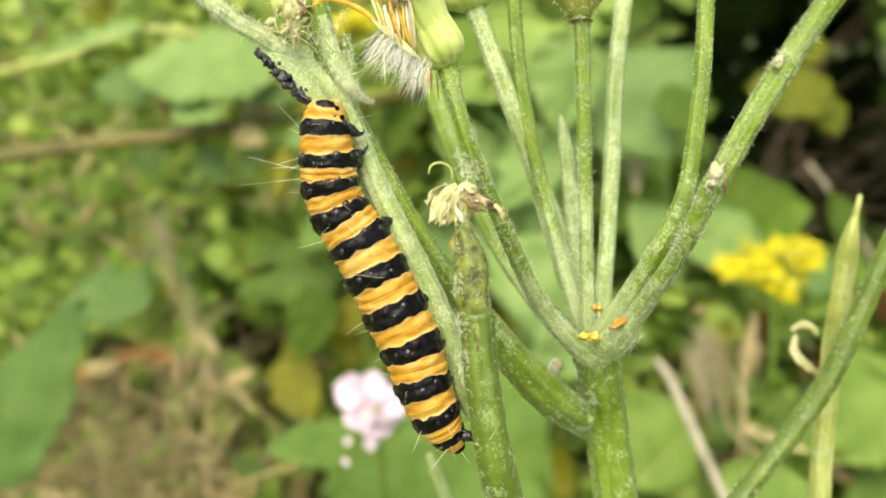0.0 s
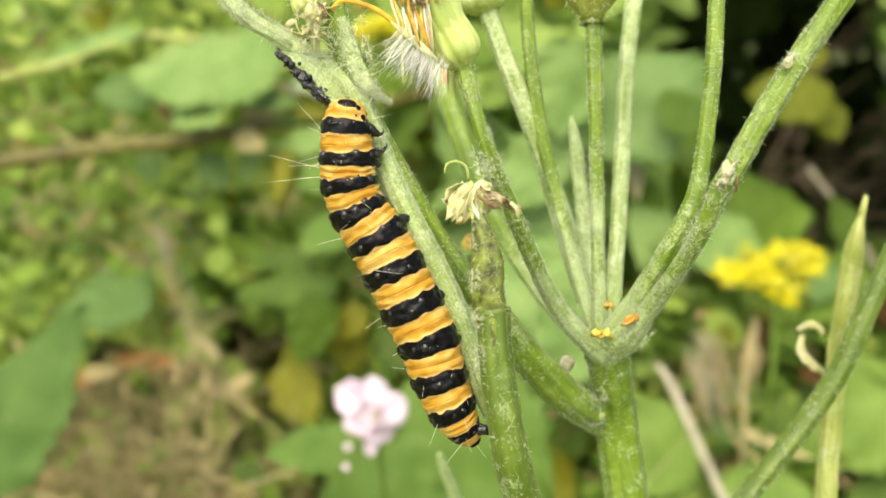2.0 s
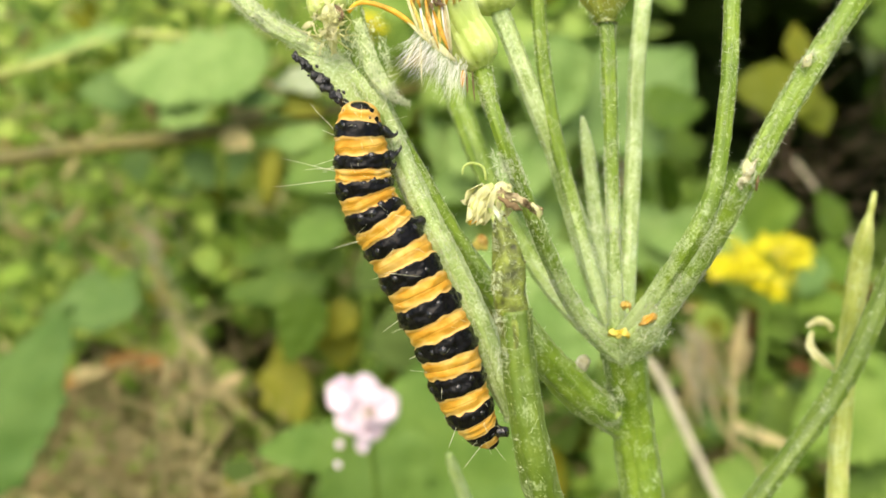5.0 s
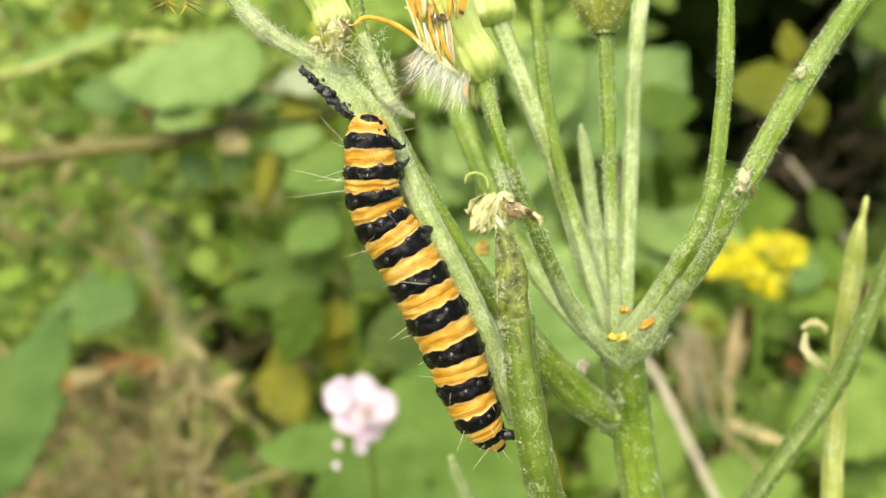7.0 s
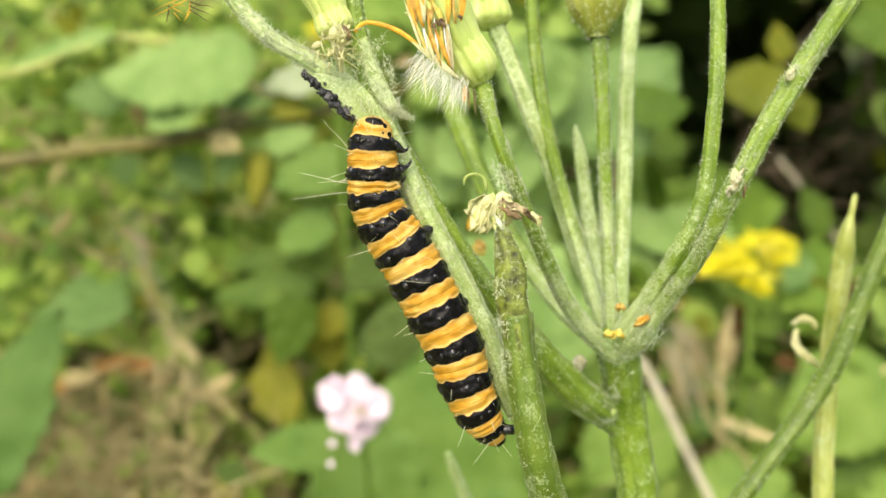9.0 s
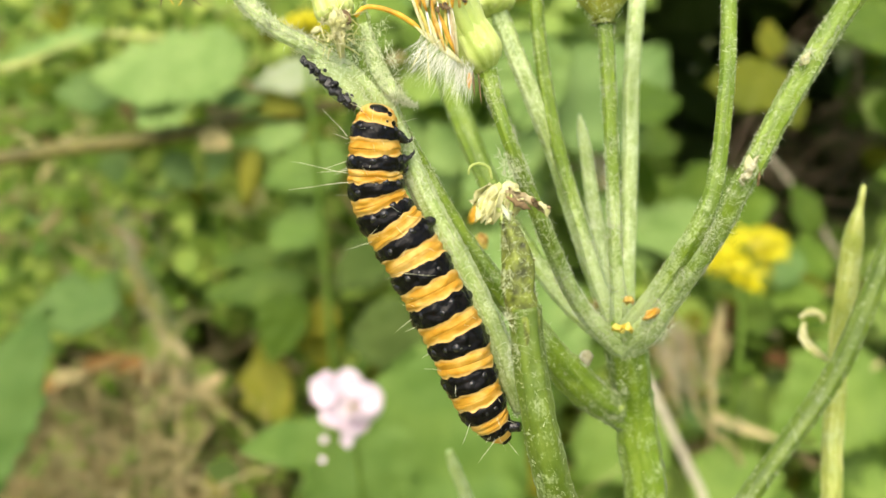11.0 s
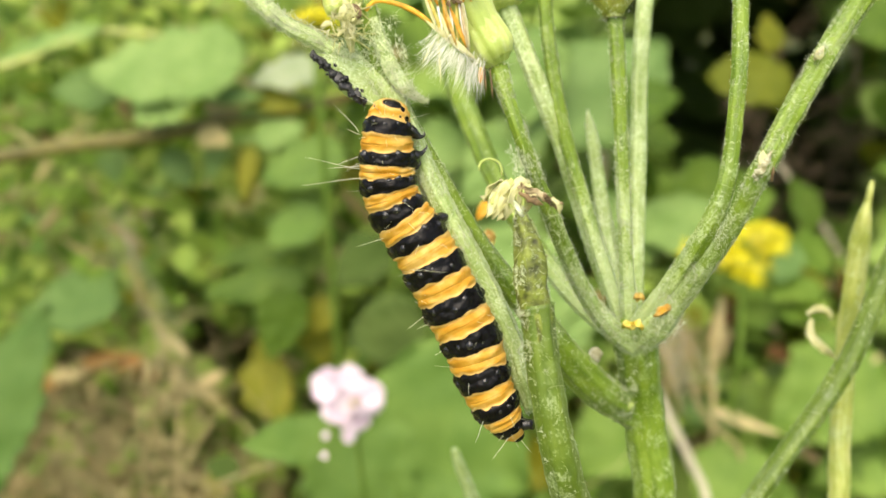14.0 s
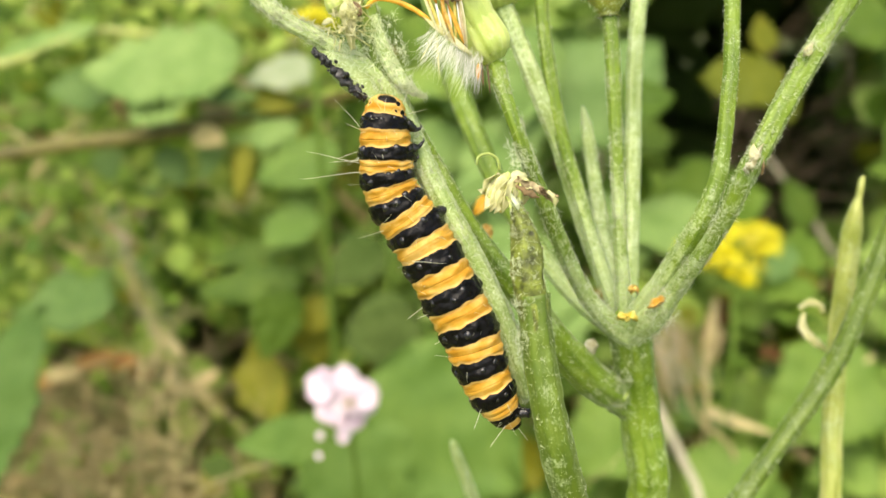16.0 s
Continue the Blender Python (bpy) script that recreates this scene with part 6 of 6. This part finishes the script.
    for k in range(7600):
        if k < 3200:
            p = Vector((rng.uniform(-3.2, 3.2), rng.uniform(1.4, 2.6), 0))
            p.z = soil_height(p.x, p.y) + rng.random() * (1.15 + 0.3 * noise.noise(Vector((p.x * 1.3, p.y, 0))))
            if p.x > 0.1 and p.x < 1.6 and p.z < 0.3:
                continue
        elif k < 7000:
            p = Vector((rng.uniform(0.08, 1.3), rng.uniform(0.48, 2.0), 0))
            p.z = 0.39 - 0.06 * p.y + rng.random() ** 2 * (0.5 + 0.2 * noise.noise(p * 2))
            if rng.random() < 0.52 or noise.noise(Vector((p.x * 2.2, p.y * 2.2, 7))) > 0.35 and p.x > 0.8:
                continue
        else:
            p = Vector((rng.uniform(-2.4, -0.45), rng.uniform(0.6, 1.6), 0))
            p.z = soil_height(p.x, p.y) + rng.random() ** 2 * 0.35
            if p.x > -0.62 * p.y - 0.15:
                continue
        # uneven ends and top
        far = max(abs(p.x) - 2.2, 0) if k < 3200 else max(p.x - 0.8, 0) * 2 if k < 7000 else max(-1.4 - p.x, 0)
        if rng.random() < far + 0.6 * noise.noise(p * 1.7 + Vector((3, 0, 0))) * (far > 0 or p.y > 2.2):
            continue
        size = rng.uniform(0.05, 0.1)
        way = Vector((rng.uniform(-1, 1), rng.uniform(-0.9, 0.4), rng.uniform(-0.7, 0.4))).normalized()
        shapes.append(blade(p, p + way * size, size, Vector((rng.gauss(0, 0.5), -0.4, 1)), 5, 2, 0.15, 0.05, 0.1, 0.1, 0.9, 0.08, k))
    # its thick, leafy inside, packed in so that the hollow stays dark
    for k in range(1500):
        p = Vector((rng.uniform(0.02, 1.25), rng.uniform(0.98, 1.35), 0))
        p.z = soil_height(p.x, p.y) + rng.random() * 0.62
        size = rng.uniform(0.05, 0.1)
        way = Vector((rng.uniform(-1, 1), rng.uniform(-0.9, 0.4), rng.uniform(-0.7, 0.4))).normalized()
        shapes.append(blade(p, p + way * size, size, Vector((rng.gauss(0, 0.5), -0.6, 1)), 5, 2, 0.15, 0.05, 0.1, 0.1, 0.9, 0.08, k))
    part("hedge", joined(*shapes), HEDGE_SHADE_LEAF, None, "dark leafy hedge with an unseen crown added for shade", "hedge", "stuff")

    # low weeds on the near side
    shapes = []
    while len(shapes) < 2400:
        p = Vector((rng.gauss(0, 1.1), rng.uniform(-1.6, 0.8), 0))
        if math.hypot(p.x, p.y) < 0.22 or (abs(p.x) < 0.62 * p.y + 0.12 and p.y > 0) or noise.noise(p * 2.5) < -0.15:
            continue
        p.z = rng.random() ** 2 * 0.12
        size = rng.uniform(0.03, 0.09)
        way = Vector((rng.uniform(-1, 1), rng.uniform(-1, 1), rng.uniform(0.0, 0.9))).normalized()
        shapes.append(blade(p, p + way * size, size * rng.uniform(0.2, 0.8), Vector((rng.gauss(0, 0.4), rng.gauss(0, 0.4), 1)), 6, 2, 0.15, 0.03, 0.15, 0.1, 0.9, 0.08, len(shapes)))
    part("weeds", joined(*shapes), BRAMBLE_LEAF, None, "low green weeds over the bare soil", "weeds", "stuff")


thicket()


def dry_stalks():
    rng = random.Random(7)
    shapes = []
    while len(shapes) < 1100:
        away = rng.uniform(0.36, 0.56)
        a, b = rng.uniform(-0.6, 0.5), rng.uniform(-0.32, 0.2)
        if not within(LITTER[3:], a, b, 1.1):
            continue
        if within(HOLLOWS, a, b, 1.1):
            continue
        p = STATION + (RIGHT * a + UP * b + AWAY) * away
        p.z = max(p.z, soil_height(p.x, p.y))
        size = rng.uniform(0.015, 0.05)
        way = Vector((rng.gauss(0, 0.45), rng.gauss(0, 0.4), rng.gauss(0.6, 0.5))).normalized()
        bend = Vector((rng.gauss(0, 0.2), rng.gauss(0, 0.2), -0.25)) * size
        shapes.append(fibre(p, p + way * size, bend, rng.uniform(0.0002, 0.0006), 5))
    part("dry_grass", joined(*shapes), DRY_GRASS, None, "tangle of straw-coloured dry grass", "grass", "stuff")


dry_stalks()


def grass_blades():
    """Long thin blades of grass, green and half dry, standing among the leaves."""
    rng = random.Random(17)
    green, faded = [], []
    for k in range(260):
        a, away = rng.uniform(-0.52, 0.1), rng.uniform(0.36, 0.6)
        if rng.random() < 0.2:
            a = rng.uniform(0.15, 0.5)
        if abs(a + 0.215) < 0.04:
            continue
        p = STATION + (RIGHT * a + AWAY) * away
        p.z = soil_height(p.x, p.y)
        tall = rng.uniform(0.06, 0.26)
        if a > 0.1:
            tall = min(tall, 0.1)
        tip = p + Vector((rng.gauss(0, 0.25), rng.gauss(-0.1, 0.2), 1)) * tall
        bend = Vector((rng.gauss(0, 0.35), rng.gauss(-0.1, 0.2), -0.15)) * tall
        (green if rng.random() < 0.7 else faded).append(fibre(p, tip, bend, rng.uniform(0.0003, 0.0008), 7))
    part("grass", joined(*green), THICKET_LEAF, None, "thin green grass blades among the brambles", "grass", "stuff")
    part("faded_grass", joined(*faded), DRY_GRASS, None, "thin straw-coloured grass blades among the brambles", "grass", "stuff")


grass_blades()


def dead_twigs():
    """Thin brown twigs in the dark hollow under the hedge."""
    rng = random.Random(29)
    shapes = []
    for k in range(64):
        a, b, away = rng.uniform(0.33, 0.54), rng.uniform(0.02, 0.16), rng.uniform(0.44, 0.62)
        p = STATION + (RIGHT * a + UP * b + AWAY) * away
        way = Vector((rng.gauss(0.6, 0.6), rng.gauss(0, 0.5), rng.gauss(0.3, 0.6))).normalized()
        size = rng.uniform(0.03, 0.09)
        shapes.append(fibre(p, p + way * size, Vector([rng.gauss(0, 0.12) for _ in range(3)]) * size, rng.uniform(0.0004, 0.0012), 6))
    part("dead_twigs", joined(*shapes), DEAD_TWIG, None, "thin brown twigs in the dark hollow", "twigs", "stuff")


dead_twigs()


def straw(rows, label, mat=DRY_GRASS):
    p = mm(rows[-1][:3])
    ob = thing("straw", Vector((p.x, p.y, 0.0)), label, "straw", "dry stalks")
    part("stalk", sweep([*rows, *[((Vector((p.x, p.y + 0.01, 0.0)) - STATION).dot(RIGHT) * 1000, (Vector((p.x, p.y + 0.01, 0.0)) - STATION).dot(UP) * 1000, (Vector((p.x, p.y + 0.01, 0.0)) - STATION).dot(AWAY) * 1000, rows[-1][3])]], 8, 4, 0, 0, 0.12, 6), mat, ob)
    return ob


straw([(60.62, -31.30, 270.00, 0.80), (64.10, -36.22, 270.00, 1.30), (70.37, -49.77, 270.00, 1.40), (78.20, -66.92, 270.00, 1.30), (82.09, -76.72, 270.00, 1.25)], "thick pale dry stalk leaning in the grass", STRAW)
straw([(165.14, 39.28, 430.00, 0.90), (176.56, 24.12, 430.00, 1.15), (191.75, 0.62, 430.00, 1.28), (206.77, -33.23, 430.00, 1.28)], "grey dry stalk leaning behind the plants", STRAW)
straw([(99.18, -53.66, 340.00, 0.61), (104.09, -65.98, 340.00, 0.71), (117.16, -80.52, 340.00, 0.71)], "bent brown stalk under a dead leaf", TAN_LEAF)
straw([(113.28, -22.63, 345.00, 1.03), (112.04, -33.98, 345.00, 1.44), (109.11, -46.34, 345.00, 1.23), (108.75, -67.01, 345.00, 0.82)], "thin stalk with a withered tan leaf")
straw([(-117.59, 5.57, 400.00, 0.36), (-112.75, -15.87, 400.00, 0.36), (-106.45, -34.97, 400.00, 0.36), (-108.13, -65.77, 400.00, 0.36)], "thin bent straw in the grass")
straw([(-107.89, -15.78, 396.00, 0.35), (-103.33, -37.01, 396.00, 0.36), (-97.32, -55.91, 396.00, 0.36), (-98.99, -86.42, 396.00, 0.36)], "thin bent straw in the grass")
straw([(-106.95, -26.01, 408.00, 0.36), (-104.17, -47.85, 408.00, 0.36), (-100.39, -67.28, 408.00, 0.36), (-101.63, -98.71, 408.00, 0.36)], "thin bent straw in the grass")
straw([(-46.73, -72.49, 320.00, 0.38), (-60.06, -76.01, 320.00, 0.38), (-73.44, -83.32, 320.00, 0.38)], "pale straw lying across the grass")
for k, (a, c, w) in enumerate((((113.23, -25.73, 345.00), (108.06, -47.35, 345.00), 5), ((117.26, -34.54, 350.00), (112.78, -49.15, 350.00), 4), ((97.50, -33.25, 340.00), (101.79, -45.56, 340.00), 5))):
    leaf = bramble_leaf(a, c, w, 0.3, TAN_LEAF, None, "dead_leaf", "crumpled tan dead leaf caught among stalks", 40 + k)
    tagged(leaf, "", "leaf", "dead leaves")


def straw_bundle():
    """Fine dry strands that hang together in the grass."""
    rng = random.Random(41)
    line = curve_through([(*p, 1.0) for p in ((-124.26, 24.77, 402.00), (-118.25, 0.83, 402.00), (-111.48, -20.75, 402.00), (-102.32, -41.19, 402.00), (-93.12, -59.26, 402.00), (-91.45, -73.60, 402.00))], 12)
    shapes = []
    for k in range(30):
        i = rng.randrange(0, len(line) - 3)
        j = min(len(line) - 1, i + rng.randrange(2, 5))
        a, b = Vector(line[i][:3]), Vector(line[j][:3])
        off = RIGHT * rng.gauss(0, 0.0055) + UP * rng.gauss(0, 0.003) + AWAY * rng.gauss(0, 0.004)
        tilt = RIGHT * rng.gauss(0, 0.004)
        shapes.append(fibre(a + off, b + off + tilt, RIGHT * rng.gauss(0, 0.002), rng.uniform(0.00012, 0.0003), 5))
    part("straw_bundle", joined(*shapes), STRAW, None, "loose hanging bundle of bleached straw", "straw", "stuff")


straw_bundle()


def withered_plume():
    """A limp tuft of dry grass hanging between the stems."""
    rng = random.Random(23)
    top = mm((85.67, -32.11, 330.00))
    ob = thing("grass_tuft", Vector((top.x, top.y + 0.01, 0.0)), "limp tuft of withered tan grass", "grass")
    for k in range(70):
        a = top + RIGHT * rng.uniform(-0.002, 0.012) + UP * rng.uniform(-0.010, 0.006) + AWAY * rng.uniform(-0.004, 0.008)
        b = a + RIGHT * rng.uniform(0.001, 0.014) - UP * rng.uniform(0.010, 0.030)
        part("blade", fibre(a, b, Vector([rng.gauss(0, 0.003) for _ in range(3)]), rng.uniform(0.0002, 0.0005), 5), (LITTER_LEAF, STRAW, TAN_LEAF)[k % 3], ob)
    low = Vector((top.x, top.y + 0.01, 0.0)) - STATION
    part("stalk", sweep([((top - STATION).dot(RIGHT) * 1000 + 4, (top - STATION).dot(UP) * 1000 - 4, (top - STATION).dot(AWAY) * 1000, 0.6), (low.dot(RIGHT) * 1000, low.dot(UP) * 1000, low.dot(AWAY) * 1000, 0.9)], 8, 4), DRY_GRASS, ob)


withered_plume()


def pink_flower():
    c = np.array((-17.92, -38.35, 240.00))
    foot = mm(c) + Vector((0.01, 0.03, 0))
    ob = thing("bramble_flower", Vector((foot.x, foot.y, 0.0)), "pale pink bramble blossom on a thin stalk", "flower")
    low = [(foot.x * 1000, (Vector((foot.x, foot.y, 0)) - STATION).dot(UP) * 1000, (Vector((foot.x, foot.y, 0)) - STATION).dot(AWAY) * 1000, 0.8)]
    part("stalk", sweep([(*(c + (0, 0, 3)), 0.8), (c[0] + 2, c[1] - 22, c[2] + 12, 0.8), *low], 8, 4), BRAMBLE_LEAF, ob)
    rng = random.Random(3)
    for x, y, s in ((606, 700, 1.1), (640, 692, 1.0), (668, 722, 1.25), (620, 736, 1.0), (648, 750, 1.15), (636, 716, 1.2), (640, 788, 0.5), (598, 786, 0.24), (594, 822, 0.2)):
        p = np.array([c[0] + (x - 640) * 0.1428, c[1] - (y - 715) * 0.1428, c[2] + rng.uniform(-2, 2)])
        for k in range(3):
            w = rng.uniform(0, 6.283)
            d = RIGHT * math.cos(w) + UP * math.sin(w)
            q = mm(p) - AWAY * rng.uniform(0, 0.003)
            part("petal", blade(q - d * 0.0025 * s, q + d * 0.0042 * s, 0.0066 * s, -AWAY + UP * 0.5 + d * 0.6, 7, 3, 0.4, 0, 0.1, 0, 0.1, 0.3, k + x, 0.0002), PETAL, ob)
    for k in range(26):
        w = rng.uniform(0, 6.283)
        d = RIGHT * math.cos(w) + UP * math.sin(w)
        q = mm(c + (1.5, -1.5, -3))
        part("stamen", fibre(q, q + (d * 0.6 - AWAY).normalized() * 0.003, d * 0.0004, 0.00012), DRY_GRASS, ob)


pink_flower()


def yellow_flower(centre, size, heads, label, seed):
    """A flat cluster of small daisy heads."""
    rng = random.Random(seed)
    c = np.array(centre)
    p = mm(c)
    ob = thing("ragwort_flower", Vector((p.x, p.y + 0.02, 0.0)), label, "flower")
    low = Vector((p.x, p.y + 0.02, 0.0)) - STATION
    stalk = part("stalk", sweep([(*(c + (0, -size * 0.25, 2)), 1.0), (c[0] + 1, c[1] - 40, c[2] + 10, 1.3), (low.dot(RIGHT) * 1000, low.dot(UP) * 1000, low.dot(AWAY) * 1000, 1.8)], 8, 4), BRAMBLE_LEAF, ob)
    for k in range(heads):
        a = rng.uniform(0, 6.283)
        r = math.sqrt(rng.random()) * size * 0.5
        q = c + np.array([r * math.cos(a), r * 0.55 * math.sin(a), rng.uniform(-4, 6)])
        face = (UP * 0.9 - AWAY * rng.uniform(0.3, 1.0) + RIGHT * rng.gauss(0, 0.4)).normalized()
        s = face.cross(RIGHT).normalized()
        t = face.cross(s)
        head = part("flower_head", sweep([(*(q + (0, -3.0, 1)), 0.4), (*(q + (0, -1, 0.3)), 1.0), (*(q + (0, 0.4, 0)), 1.1), (*(q + (0, 0.9, 0)), 0.3)], 10, 0.6), YELLOW, ob)
        part("branch", sweep([(*(q + (0, -2.5, 1)), 0.35), (*(c + (0, -size * 0.28, 2)), 0.5)], 6, 3), BRAMBLE_LEAF, ob)
        for j in range(11):
            w = 2 * math.pi * j / 11 + k
            d = s * math.cos(w) + t * math.sin(w)
            part("ray", blade(mm(q) + d * 0.001, mm(q) + d * rng.uniform(0.0036, 0.0072) + face * rng.uniform(-0.0016, 0.0016), 0.0015, face, 4, 1, 0.1, 0, 0.2, 0, 0.15, 0.1, j), YELLOW, head)
    return ob


yellow_flower((114.92, -5.89, 327.00), 35, 30, "cluster of bright yellow daisy flowers", 1)
far_flower = yellow_flower((-29.64, 78.90, 330.00), 14, 12, "small cluster of yellow daisy flowers", 2)


# seconds, degrees: the caterpillar bends its front end slowly from side to side as it feeds
NOD = [
    (0, 0.4), (0.5, -1.6), (1, 0.2), (1.5, -0.4), (2, -1.8), (2.5, -1.6), (3, -1.2), (3.5, -0.6), (4, 0.4), (6.5, 0.3), (7, 0), (7.5, 0.5), (8, 0),
    (8.5, -3.4), (9, -3.2), (11.5, -7.4), (12, -7.4), (12.5, -7.4), (13, -6.8), (13.5, -7.8), (14, -7.6), (14.5, -8.0), (15, -5.0), (15.5, -4.6), (16, -3.4),
]


# ---- what moves ----
# how far the small flower's head leans to the right, in millimetres
LEAN = [(0, -2.3), (1.5, 5.1), (3.5, 8.9), (7, 0.2), (9, 0.6), (11.5, -7.6), (12.5, -6.0), (13, -2.9), (14, -3.1), (15, -2.3), (16, -2.0)]


def motions():
    joints = [mm((np.array(AXIS[k][:3]) + np.array(AXIS[k + 1][:3])) / 2) - caterpillar.location for k in (3, 2, 1)]
    rows = {0: [], 1: [], 2: []}
    for t, angle in NOD:
        m = Matrix.Identity(4)
        for joint, ring in zip(joints, (2, 1, 0)):
            m = m @ Matrix.Translation(joint) @ Matrix.Rotation(radians(angle / 3), 4, -AWAY) @ Matrix.Translation(-joint)
            rows[ring].append((t, m))
    for ring, obs in ((0, [rings[0], head, legs[0]]), (1, [rings[1], legs[1], legs[2]]), (2, [rings[2]])):
        for ob in obs:
            walk(ob, rows[ring])
    # the small flower leans about its foot in the wind
    foot, height = far_flower.location.copy(), (mm((-29.64, 78.90, 330.00)) - far_flower.location).dot(UP)
    walk(far_flower, [(t, Matrix.Translation(foot) @ Matrix.Rotation(lean * 0.001 / height, 4, AWAY)) for t, lean in LEAN])
    pivot = mm((0, 0, 75.058))
    for ob in (ragwort, caterpillar):
        rest = Matrix.Translation(ob.location)
        rows = []
        for t, x, y, z, rx, ry, rz in SWAY:
            turn = Euler([radians(a) for a in (rx, ry, rz)]).to_matrix().to_4x4()
            rows.append((t, Matrix.Translation(pivot + Vector((x, y, z)) * 0.001) @ turn @ Matrix.Translation(-pivot) @ rest))
        walk(ob, rows)


motions()
